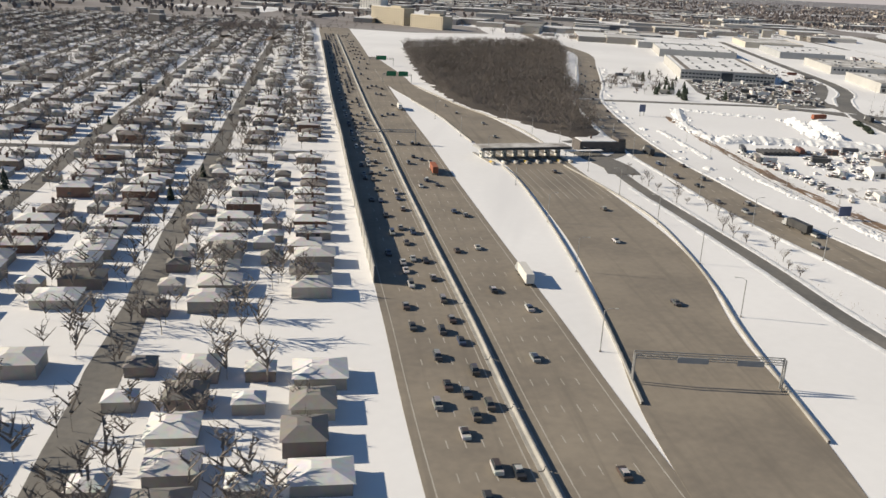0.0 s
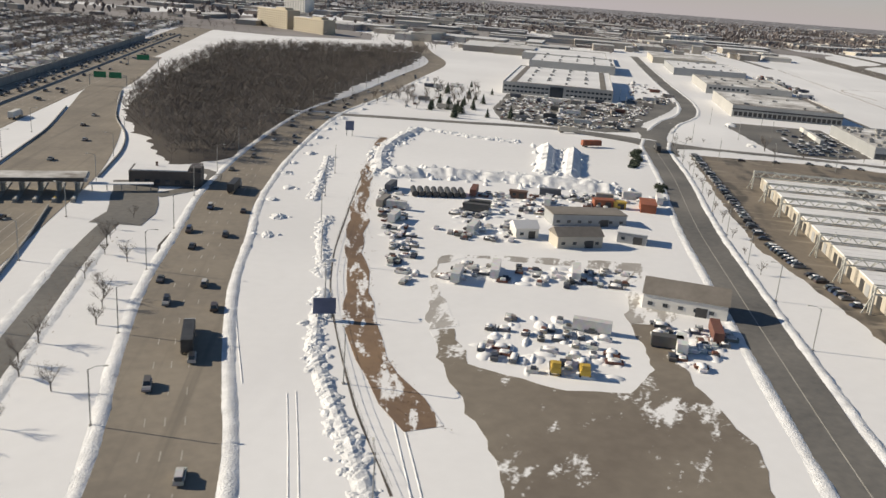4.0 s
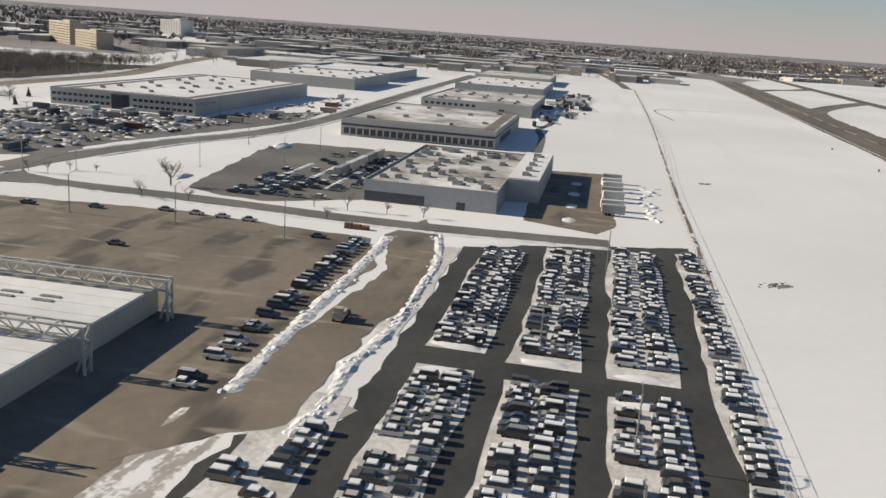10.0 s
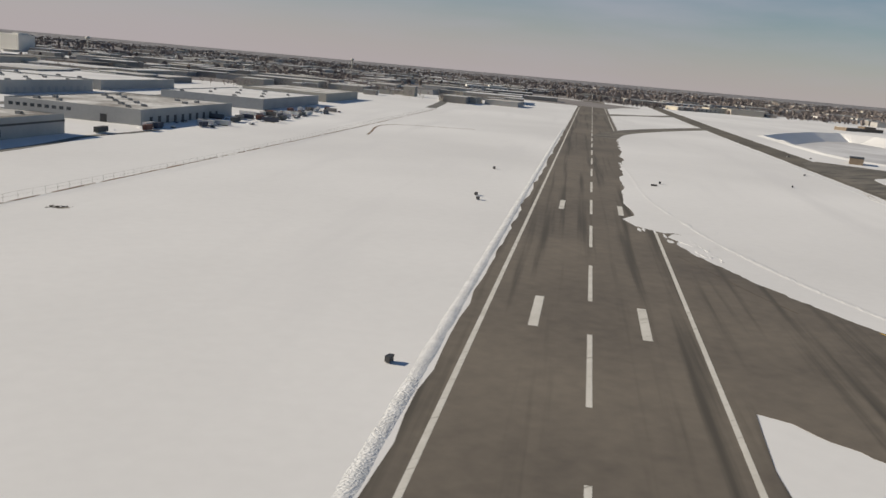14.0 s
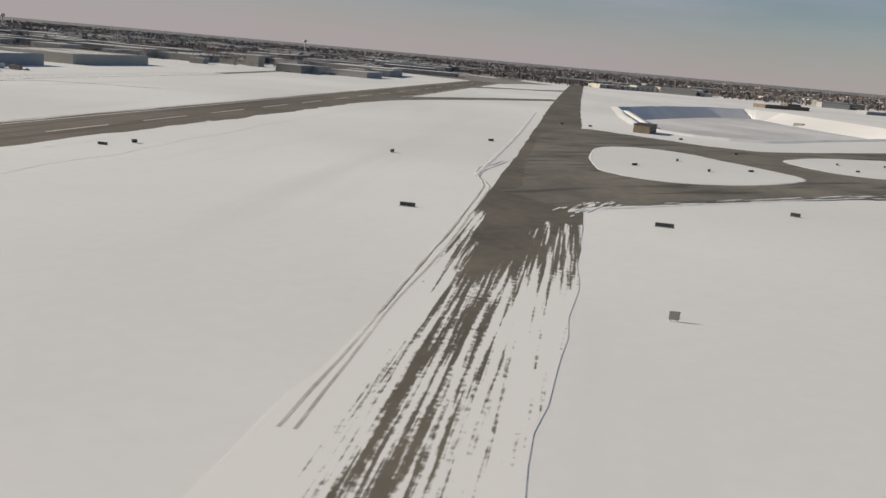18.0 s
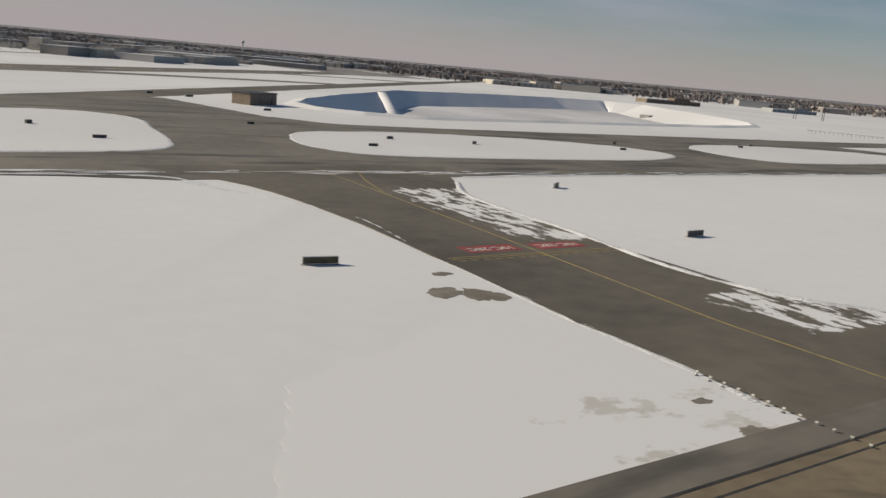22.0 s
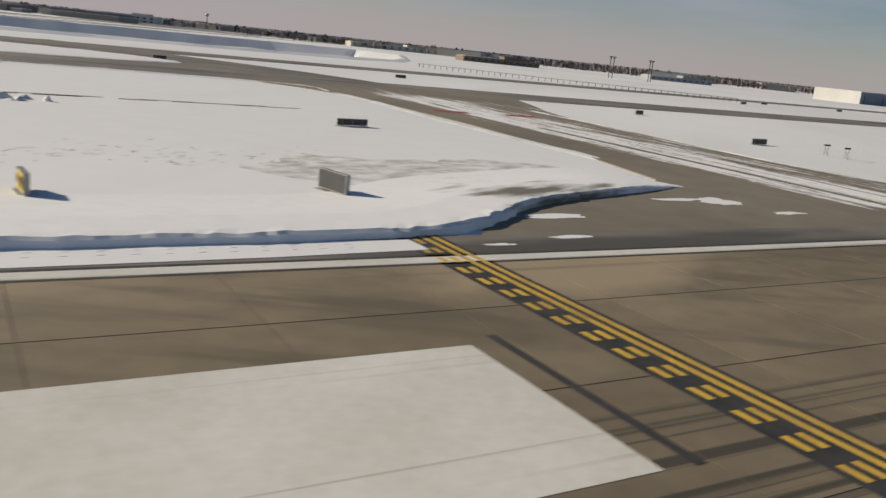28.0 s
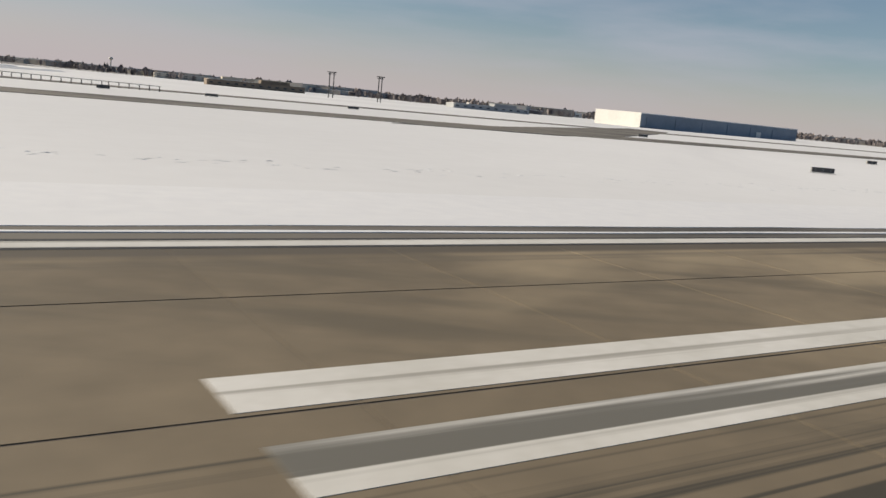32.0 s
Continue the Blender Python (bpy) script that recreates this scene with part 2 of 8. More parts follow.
RUST = material("rust_red_paint", (0.34, 0.11, 0.055), (0.22, 0.08, 0.05), 0.4, 2.0)
YELLOW = material("machine_yellow", (0.60, 0.40, 0.05), (0.42, 0.29, 0.06), 0.4, 2.0, 0.5)
SIGNGREEN = material("sign_green", (0.02, 0.22, 0.10), (0.02, 0.17, 0.08), 0.3, 2.0, 0.5)
SIGNBLUE = material("sign_blue", (0.085, 0.11, 0.20), (0.06, 0.08, 0.15), 0.3, 2.0, 0.5)
SIGNYEL = material("sign_yellow", (0.75, 0.52, 0.03), (0.62, 0.43, 0.03), 0.8, 4.0, 0.5)
ICE = material("pond_ice", (0.46, 0.455, 0.465), (0.74, 0.74, 0.76), 0.008, 0.06, 0.5, spread=0.4)
ICE.node_tree.nodes["Principled BSDF"].inputs["Specular IOR Level"].default_value = 0.12
AISLE = material("wet_lot_asphalt", (0.03, 0.031, 0.03), (0.062, 0.062, 0.058), 0.05, 0.5, 0.7, 0.06)
BRICKTAN = material("tan_brick", (0.22, 0.175, 0.13), (0.16, 0.125, 0.095), 0.3, 3.0)
HANGARBLUE = material("blue_grey_panel", (0.20, 0.25, 0.31), (0.15, 0.19, 0.24), 0.05, 0.5, 0.6)
FARCAR = island_material("far_car_paint", [(0.04, 0.04, 0.045), (0.30, 0.31, 0.32), (0.55, 0.55, 0.55), (0.05, 0.07, 0.13), (0.10, 0.10, 0.11), (0.09, 0.07, 0.065), (0.14, 0.13, 0.12), (0.06, 0.06, 0.06)], 0.35)
FARLAND = material("wooded_plain", (0.17, 0.15, 0.145), (0.30, 0.285, 0.28), 0.004, 0.03, 0.8)
# twigs of the distant trees, paler and greyer: distance haze put into the colour
HAZETWIG = material("hazed_far_twigs", (0.24, 0.21, 0.205), (0.16, 0.14, 0.138), 0.01, 0.1)
SIGNOLD = material("weathered_sign_face", (0.16, 0.13, 0.05), (0.06, 0.055, 0.04), 0.6, 2.0, 0.6)
WALL_P = material("pale_grey_panel", (0.43, 0.425, 0.41), (0.36, 0.355, 0.345), 0.05, 0.6, 0.6)
OFFICEDARK = material("dark_office_panel", (0.07, 0.062, 0.06), (0.11, 0.095, 0.085), 0.2, 2.0, 0.6)



def drifted(name, ground, turn, stretch, level, masks, snow=(0.80, 0.80, 0.81)):
    """Pavement with snow lying in streaks: noise drawn out along the plan direction turn; masks (axis, from, to, low, high) thicken or thin the snow along the turned axes."""
    m = material(name, *ground, 0.03, 0.3, 0.8, 0.05)
    n, l = m.node_tree.nodes, m.node_tree.links
    base = n["Principled BSDF"].inputs["Base Color"].links[0].from_socket
    g = n.new("ShaderNodeNewGeometry")
    mp, st, no, fine, sx = n.new("ShaderNodeMapping"), n.new("ShaderNodeMapping"), n.new("ShaderNodeTexNoise"), n.new("ShaderNodeTexNoise"), n.new("ShaderNodeSeparateXYZ")
    mp.inputs["Scale"].default_value = (1 / UNIT, 1 / UNIT, 1 / UNIT)
    mp.inputs["Rotation"].default_value = (0, 0, -turn)
    st.inputs["Scale"].default_value = (*stretch, 1)
    no.inputs["Scale"].default_value, no.inputs["Detail"].default_value, no.inputs["Roughness"].default_value = 1.0, 7, 0.62
    fine.inputs["Scale"].default_value, fine.inputs["Detail"].default_value = 0.9, 5
    l.new(g.outputs["Position"], mp.inputs[0])
    l.new(mp.outputs[0], st.inputs[0])
    l.new(mp.outputs[0], sx.inputs[0])
    l.new(mp.outputs[0], fine.inputs["Vector"])
    l.new(st.outputs[0], no.inputs["Vector"])
    mad = n.new("ShaderNodeMath")
    mad.operation = "MULTIPLY_ADD"
    mad.inputs[1].default_value = 0.25
    l.new(fine.outputs["Fac"], mad.inputs[0])
    l.new(no.outputs["Fac"], mad.inputs[2])
    total = mad.outputs[0]
    for axis, a, b, low, high in masks:
        mr, ad = n.new("ShaderNodeMapRange"), n.new("ShaderNodeMath")
        for key, value in (("From Min", a), ("From Max", b), ("To Min", low), ("To Max", high)):
            mr.inputs[key].default_value = value
        l.new(sx.outputs[axis], mr.inputs["Value"])
        l.new(total, ad.inputs[0])
        l.new(mr.outputs[0], ad.inputs[1])
        total = ad.outputs[0]
    cut, mx = n.new("ShaderNodeMapRange"), n.new("ShaderNodeMix")
    cut.inputs["From Min"].default_value, cut.inputs["From Max"].default_value = level, level + 0.06
    mx.data_type = "RGBA"
    mx.inputs[7].default_value = (*snow, 1)
    l.new(total, cut.inputs["Value"])
    l.new(cut.outputs[0], mx.inputs["Factor"])
    l.new(base, mx.inputs[6])
    l.new(mx.outputs[2], n["Principled BSDF"].inputs["Base Color"])
    return m


def worn(m, turn, stretch, colour, level, soft, masks=()):
    """Adds drawn-out stains of one colour to a pavement material."""
    n, l = m.node_tree.nodes, m.node_tree.links
    base = n["Principled BSDF"].inputs["Base Color"].links[0].from_socket
    g = n.new("ShaderNodeNewGeometry")
    mp, st, no, sx = n.new("ShaderNodeMapping"), n.new("ShaderNodeMapping"), n.new("ShaderNodeTexNoise"), n.new("ShaderNodeSeparateXYZ")
    mp.inputs["Scale"].default_value = (1 / UNIT, 1 / UNIT, 1 / UNIT)
    mp.inputs["Rotation"].default_value = (0, 0, -turn)
    st.inputs["Scale"].default_value = (*stretch, 1)
    no.inputs["Scale"].default_value, no.inputs["Detail"].default_value = 1.0, 5
    l.new(g.outputs["Position"], mp.inputs[0])
    l.new(mp.outputs[0], st.inputs[0])
    l.new(st.outputs[0], no.inputs["Vector"])
    total = no.outputs["Fac"]
    if masks:
        mq = n.new("ShaderNodeMapping")
        mq.inputs["Scale"].default_value = (1 / UNIT, 1 / UNIT, 1 / UNIT)
        l.new(g.outputs["Position"], mq.inputs[0])
        l.new(mq.outputs[0], sx.inputs[0])
    for axis, a, b, low, high in masks:
        mr, ad = n.new("ShaderNodeMapRange"), n.new("ShaderNodeMath")
        for key, value in (("From Min", a), ("From Max", b), ("To Min", low), ("To Max", high)):
            mr.inputs[key].default_value = value
        l.new(sx.outputs[axis], mr.inputs["Value"])
        l.new(total, ad.inputs[0])
        l.new(mr.outputs[0], ad.inputs[1])
        total = ad.outputs[0]
    cut, mx = n.new("ShaderNodeMapRange"), n.new("ShaderNodeMix")
    cut.interpolation_type = "SMOOTHSTEP"
    cut.inputs["From Min"].default_value, cut.inputs["From Max"].default_value = level, level + soft
    mx.data_type = "RGBA"
    mx.inputs[7].default_value = (*colour, 1)
    l.new(total, cut.inputs["Value"])
    l.new(cut.outputs[0], mx.inputs["Factor"])
    l.new(base, mx.inputs[6])
    l.new(mx.outputs[2], n["Principled BSDF"].inputs["Base Color"])
    return m


PAVE = ((0.085, 0.076, 0.062), (0.165, 0.147, 0.118))
DIAG = radians(46.3)
EXIT_A = drifted("exit_pavement_with_snow", PAVE, 0.0, (0.5, 0.16), 0.655, ((0, 1470, 1478, -0.4, 0.02), (1, 44, 49, -0.5, 0.06), (1, 63, 69, 0, -0.5), (1, 88, 96, 0, 0.5), (1, 140, 150, 0, -0.5)))
EXIT_B = drifted("exit_pavement_under_packed_snow", ((0.15, 0.128, 0.098), (0.225, 0.192, 0.148)), -0.035, (0.95, 0.05), 0.615, ((1, 100, 107, -0.4, 0.05), (0, 1834, 1840, -0.5, 0.06), (0, 1848, 1858, 0, -0.17), (1, 208, 230, 0, -0.28)))
for node in EXIT_B.node_tree.nodes:
    if node.type == "MAP_RANGE" and abs(node.inputs["From Min"].default_value - 0.615) < 0.001:
        node.inputs["From Max"].default_value = 0.71
DIAG_A = drifted("taxiway_pavement_with_snow_streaks", PAVE, DIAG, (0.028, 1.0), 0.685, ((0, 920, 950, 0.06, -0.13), (1, -818, -810, 0.16, 0.0), (1, -806, -801, 0.0, 0.26), (0, 985, 1012, 0, -0.5)))
BRUSH_SNOW = drifted("brush_under_snow", ((0.24, 0.16, 0.10), (0.15, 0.10, 0.07)), radians(60), (0.08, 0.3), 0.66, ())
SNOWPACK = drifted("packed_snow_drive", ((0.30, 0.28, 0.26), (0.42, 0.40, 0.38)), radians(40), (0.04, 0.2), 0.60, ())
LANE_MUD = drifted("muddy_lane", ((0.16, 0.135, 0.11), (0.24, 0.21, 0.17)), radians(30), (0.05, 0.12), 0.70, ())
SOOTED = drifted("sooty_snow", ((0.30, 0.28, 0.25), (0.46, 0.44, 0.41)), radians(14), (0.35, 0.6), 0.45, ())
for node in SOOTED.node_tree.nodes:
    if node.type == "MAP_RANGE":
        node.inputs["From Max"].default_value = 0.76
THAW = drifted("thawing_snow", ((0.50, 0.48, 0.45), (0.66, 0.65, 0.63)), 0.0, (0.16, 0.22), 0.54, ((0, 1410, 1438, 0.4, 0.0), (1, 42, 58, 0.0, 0.4)), (0.755, 0.755, 0.765))
worn(CONCRETE, radians(152), (0.10, 0.5), (0.13, 0.107, 0.073), 0.46, 0.22, ((1, 14, 20, -0.12, 0.0),))
worn(CONCRETE, 0.0, (0.007, 2.4), (0.06, 0.052, 0.038), 0.47, 0.14, ((1, -2, 3, -0.12, 0.05), (1, 10, 17, 0, -0.3), (0, 1660, 1760, -0.3, 0)))
worn(CONCRETE, radians(20), (0.03, 0.05), (0.33, 0.265, 0.175), 0.52, 0.12, ((1, 10, 15, -0.2, 0),))
worn(CONCRETE, 0.0, (0.012, 0.6), (0.105, 0.088, 0.066), 0.40, 0.2, ((1, 25.8, 26.6, -0.4, 0.06), (0, 1880, 1920, -0.3, 0)))
worn(RUNWAY_B, DIAG, (0.006, 0.25), (0.075, 0.066, 0.055), 0.5, 0.2)
worn(TAXI, 0.0, (0.02, 0.12), (0.075, 0.07, 0.062), 0.52, 0.12)
worn(ROADTOP, radians(62), (0.01, 0.35), (0.165, 0.145, 0.12), 0.5, 0.3)
worn(LOT, radians(46), (0.03, 0.09), (0.085, 0.075, 0.064), 0.50, 0.14)
worn(LOT, radians(136), (0.05, 0.2), (0.27, 0.235, 0.19), 0.56, 0.12)
worn(PAINT_W, 0.0, (0.015, 1.6), (0.33, 0.31, 0.27), 0.58, 0.15)
worn(PAINT_W, 0.0, (0.02, 0.8), (0.16, 0.15, 0.125), 0.36, 0.14, ((1, 12.7, 12.95, -0.5, 0), (1, 14.1, 14.4, 0, -0.5), (0, 1990, 2020, -0.5, 0)))

THAWED = material("wet_thawed_ground", (0.16, 0.135, 0.10), (0.30, 0.27, 0.23), 0.15, 0.9, 0.6)
LANEPAINT = material("worn_lane_paint", (0.46, 0.44, 0.40), (0.34, 0.32, 0.28), 0.2, 1.5, 0.7)

# ---- building helpers ----


def mesh_of(bm, name):
    me = bpy.data.meshes.new(name)
    bm.to_mesh(me)
    bm.free()
    return me


def part(name, bm, mat, parent, label=""):
    ob = new(name, bm if isinstance(bm, bpy.types.Mesh) else mesh_of(bm, name))
    if not ob.data.materials:
        ob.data.materials.append(mat)
    ob.parent = parent
    if label:
        tagged(ob, label)
    return ob


def thing(name, label, category, group="", m=None):
    """An empty that carries the parts of a thing."""
    ob = tagged(new(name), label, category, group)
    ob.empty_display_size = 0.1
    if m:
        ob.matrix_world = m
    return ob


def solid(name, bm, mat, label="", category="", group="", kind=""):
    ob = new(name, mesh_of(bm, name))
    if mat in (SNOW, BANK) and name not in ("parking_row_snow", "edge_snow", "far_car_snow"):
        ob.data.polygons.foreach_set("use_smooth", [True] * len(ob.data.polygons))
    ob.data.materials.append(mat)
    return tagged(ob, label, category, group, kind)


def box(bm, cx, cy, cz, sx, sy, sz, rz=0.0, taper=1.0):
    """A box standing on cz; taper narrows its top."""
    c, s = math.cos(rz), math.sin(rz)
    v = []
    for z, k in ((cz, 1), (cz + sz, taper)):
        for x, y in ((-1, -1), (1, -1), (1, 1), (-1, 1)):
            x, y = x * sx / 2 * k, y * sy / 2 * k
            v.append(bm.verts.new((cx + x * c - y * s, cy + x * s + y * c, z)))
    for f in ((3, 2, 1, 0), (4, 5, 6, 7), (0, 1, 5, 4), (1, 2, 6, 5), (2, 3, 7, 6), (3, 0, 4, 7)):
        bm.faces.new([v[i] for i in f])
    return bm


def boxes(*rows):
    bm = bmesh.new()
    for r in rows:
        box(bm, *r)
    return bm


def beam(bm, a, b, r, sides=4):
    """A straight bar from a to b."""
    a, b = Vector(a), Vector(b)
    q = (b - a).to_track_quat("Z", "Y")
    ring = []
    for p in (a, b):
        ring.append([bm.verts.new(p + q @ Vector((r * math.cos(t), r * math.sin(t), 0))) for t in (2 * math.pi * (i + 0.5) / sides for i in range(sides))])
    for i in range(sides):
        j = (i + 1) % sides
        bm.faces.new((ring[0][i], ring[0][j], ring[1][j], ring[1][i]))
    bm.faces.new(ring[1])
    bm.faces.new(ring[0][::-1])
    return bm


def prism(bm, pts, z0, z1):
    """An upright slab on a polygon."""
    area = sum(p[0] * q[1] - q[0] * p[1] for p, q in zip(pts, [*pts[1:], pts[0]]))
    pts = pts if area > 0 else pts[::-1]
    lo, hi = [bm.verts.new((x, y, z0)) for x, y in pts], [bm.verts.new((x, y, z1)) for x, y in pts]
    top = bm.faces.new(hi)
    n = len(pts)
    for i in range(n):
        bm.faces.new((lo[i], lo[(i + 1) % n], hi[(i + 1) % n], hi[i]))
    top.normal_update()
    bmesh.ops.triangulate(bm, faces=[top])
    return bm


def smooth(pts, step=8.0):
    """A soft curve through plan points, resampled."""
    p = [Vector((*q, *([0] * (3 - len(q))))) for q in pts]
    p = [p[0] * 2 - p[1], *p, p[-1] * 2 - p[-2]]
    out = []
    for a, b, c, d in zip(p, p[1:], p[2:], p[3:]):
        n = max(1, int((c - b).length / step))
        for i in range(n):
            t = i / n
            out.append(0.5 * (2 * b + (c - a) * t + (2 * a - 5 * b + 4 * c - d) * t * t + (3 * b - a - 3 * c + d) * t ** 3))
    return [*out, p[-2]]


def normals(pts):
    out = []
    for i in range(len(pts)):
        d = pts[min(i + 1, len(pts) - 1)] - pts[max(i - 1, 0)]
        out.append(Vector((-d.y, d.x, 0)).normalized())
    return out


def ribbon(bm, pts, width, z, offset=0.0, base=-0.3, ragged=0.0):
    """A road slab along plan points; width may change from point to point (third number of a point)."""
    c = smooth(pts)
    nn = normals(c)
    rows = []
    for i, (p, n) in enumerate(zip(c, nn)):
        w = p.z if len(pts[0]) > 2 else width
        e = [ragged * (noise.noise(Vector((p.x * 0.05, p.y * 0.05, s))) + 0.6 * noise.noise(Vector((p.x * 0.2, p.y * 0.2, s)))) for s in (3, 9)]
        q = Vector((p.x, p.y, 0)) + n * offset
        a, b = q + n * (w / 2 + e[0]), q - n * (w / 2 + e[1])
        rows.append([bm.verts.new((a.x, a.y, base)), bm.verts.new((a.x, a.y, z)), bm.verts.new((b.x, b.y, z)), bm.verts.new((b.x, b.y, base))])
    for r, s in zip(rows, rows[1:]):
        for k in range(3):
            bm.faces.new((r[k], s[k], s[k + 1], r[k + 1])[::-1])
    return bm


def road(name, pts, width, mat, z, label, category="road", ragged=0.0):
    return solid(name, ribbon(bmesh.new(), pts, width, z, ragged=ragged), mat, label, category, kind="structure")


def bank(bm, pts, width, height, seed=0, step=1.5, rough=1.0, lump=0.5):
    """A ridge of ploughed snow along plan points."""
    c = smooth(pts, step)
    nn = normals(c)
    prof = ((-0.5, -0.1), (-0.3, 0.55), (-0.05, 1.0), (0.2, 0.75), (0.5, -0.1))
    rows = []
    fine = 0.8 / max(1.0, height) ** 0.8
    for i, (p, n) in enumerate(zip(c, nn)):
        k = 0.75 + lump * noise.noise(Vector((p.x * 0.15, p.y * 0.15, seed)))
        end = min(i, len(c) - 1 - i) * step / (1.2 * height + 1.0)
        k *= min(1.0, 0.05 + end)
        row = []
        for g, (u, h) in enumerate(prof):
            q = p + n * (u * width * (0.8 + 0.5 * k))
            j = rough * 0.35 * min(1.0, end) * noise.noise(Vector((q.x * fine, q.y * fine, seed + g)))
            row.append(bm.verts.new((q.x, q.y, height * (h * k + (j if 0 < g < 4 else 0)))))
        rows.append(row)
    for r, s in zip(rows, rows[1:]):
        for k in range(4):
            bm.faces.new((r[k], s[k], s[k + 1], r[k + 1])[::-1])
    return bm


def heap(bm, x, y, rx, ry, h, seed=0, rz=0.0, n=12):
    """A lumpy pile of snow."""
    rings = []
    for k, (r, z) in enumerate(((1.0, -0.05), (0.8, 0.35), (0.55, 0.7), (0.25, 0.95))):
        ring = []
        for i in range(n):
            a = 2 * math.pi * i / n
            j = 1 + 0.3 * noise.noise(Vector((x * 0.1 + math.cos(a) * 1.3, y * 0.1 + math.sin(a) * 1.3, seed + k * 0.7)))
            px, py = rx * r * j * math.cos(a), ry * r * j * math.sin(a)
            ring.append(bm.verts.new((x + px * math.cos(rz) - py * math.sin(rz), y + px * math.sin(rz) + py * math.cos(rz), h * z * (1 if k == 0 else j))))
        rings.append(ring)
    for r, s in zip(rings, rings[1:]):
        for i in range(n):
            bm.faces.new((r[i], r[(i + 1) % n], s[(i + 1) % n], s[i]))
    bm.faces.new(rings[-1])
    return bm


def inside(x, y, poly):
    hit = False
    for (ax, ay), (bx, by) in zip(poly, [*poly[1:], poly[0]]):
        if (ay > y) != (by > y) and x < (bx - ax) * (y - ay) / (by - ay) + ax:
            hit = not hit
    return hit


def scatter(poly, count, seed):
    rnd = random.Random(seed)
    xs, ys = [p[0] for p in poly], [p[1] for p in poly]
    out = []
    while len(out) < count:
        x, y = rnd.uniform(min(xs), max(xs)), rnd.uniform(min(ys), max(ys))
        if inside(x, y, poly):
            out.append((x, y))
    return out


def along(pts, gap, offset=0.0, start=0.0):
    """Places at even steps along plan points, with the heading there."""
    c = smooth(pts, 1.0)
    nn = normals(c)
    out, gone = [], gap - start
    for i in range(1, len(c)):
        gone += (c[i] - c[i - 1]).length
        if gone >= gap:
            gone -= gap
            d = c[i] - c[i - 1]
            q = c[i] + nn[i] * offset
            out.append((q.x, q.y, math.atan2(d.y, d.x)))
    return out


# ---- ground ----
def far_woods(m, inner, outer):
    """Turns the snow sheet into wooded land with open patches past a distance from the airfield."""
    n, l = m.node_tree.nodes, m.node_tree.links
    base = n["Principled BSDF"].inputs["Base Color"].links[0].from_socket
    g, ds, no, ad, mr, mx, rp = n.new("ShaderNodeNewGeometry"), n.new("ShaderNodeVectorMath"), n.new("ShaderNodeTexNoise"), n.new("ShaderNodeMath"), n.new("ShaderNodeMapRange"), n.new("ShaderNodeMix"), n.new("ShaderNodeTexNoise")
    ds.operation = "DISTANCE"
    ds.inputs[1].default_value = (1300 * UNIT, 300 * UNIT, 0)
    l.new(g.outputs["Position"], ds.inputs[0])
    for k, s in ((no, 0.006), (rp, 0.02)):
        k.inputs["Scale"].default_value = s
        l.new(g.outputs["Position"], k.inputs["Vector"])
    ad.operation = "MULTIPLY_ADD"
    ad.inputs[1].default_value = 2600 * UNIT
    l.new(no.outputs["Fac"], ad.inputs[0])
    l.new(ds.outputs["Value"], ad.inputs[2])
    for key, value in (("From Min", (inner + 1300) * UNIT), ("From Max", (outer + 1300) * UNIT)):
        mr.inputs[key].default_value = value
    l.new(ad.outputs[0], mr.inputs["Value"])
    mx.data_type = "RGBA"
    mx.inputs[7].default_value = (0.19, 0.18, 0.185, 1)
    l.new(mr.outputs[0], mx.inputs["Factor"])
    l.new(base, mx.inputs[6])
    l.new(mx.outputs[2], n["Principled BSDF"].inputs["Base Color"])
    return m


PLAIN = far_woods(material("snowy_plain", (0.83, 0.83, 0.84), (0.72, 0.72, 0.73), 0.006, 0.30, 0.7, 0.025, spread=0.2), 1900, 3300)

# rim of the sunken pond basin, with the reach of its slope at each corner
BASIN = [(1566, 376, 18), (1569, 350, 18), (1581, 335, 18), (1606, 328, 18), (1640, 333, 18), (1690, 344, 18), (1770, 356, 18), (1870, 376, 18), (1950, 402, 20), (1996, 440, 30), (2032, 500, 42), (2076, 590, 42), (2112, 660, 34), (2092, 703, 28), (2010, 698, 24), (1910, 664, 24), (1830, 632, 24), (1752, 596, 21), (1720, 560, 19), (1650, 486, 19), (1591, 417, 19)]
RIM_UP, FLOOR_DOWN = 1.2, -9.4


def basin_rings():
    """Closed rings of the basin from the flat ground over the rim down to the floor."""
    pts = []
    for (ax, ay, aw), (bx, by, bw) in zip(BASIN, [*BASIN[1:], BASIN[0]]):
        n = max(1, int(math.hypot(bx - ax, by - ay) / 7))
        pts += [(ax + (bx - ax) * i / n, ay + (by - ay) * i / n, aw + (bw - aw) * i / n) for i in range(n)]
    rings = []
    for reach, z in ((-7.0, 0.0), (-2.5, RIM_UP * 0.85), (0.0, RIM_UP), (0.5, RIM_UP * 0.5 + FLOOR_DOWN * 0.5), (1.0, FLOOR_DOWN)):
        ring = []
        for i, (x, y, w) in enumerate(pts):
            (px, py, _), (qx, qy, _) = pts[i - 3], pts[(i + 3) % len(pts)]
            L = math.hypot(qx - px, qy - py)
            d = reach if reach <= 0 else reach * w
            j = 0.35 * noise.noise(Vector((x * 0.06, y * 0.06, reach))) if z and reach < 1 else 0
            ring.append((x - (qy - py) / L * d, y + (qx - px) / L * d, z + j))
        rings.append(ring)
    return rings


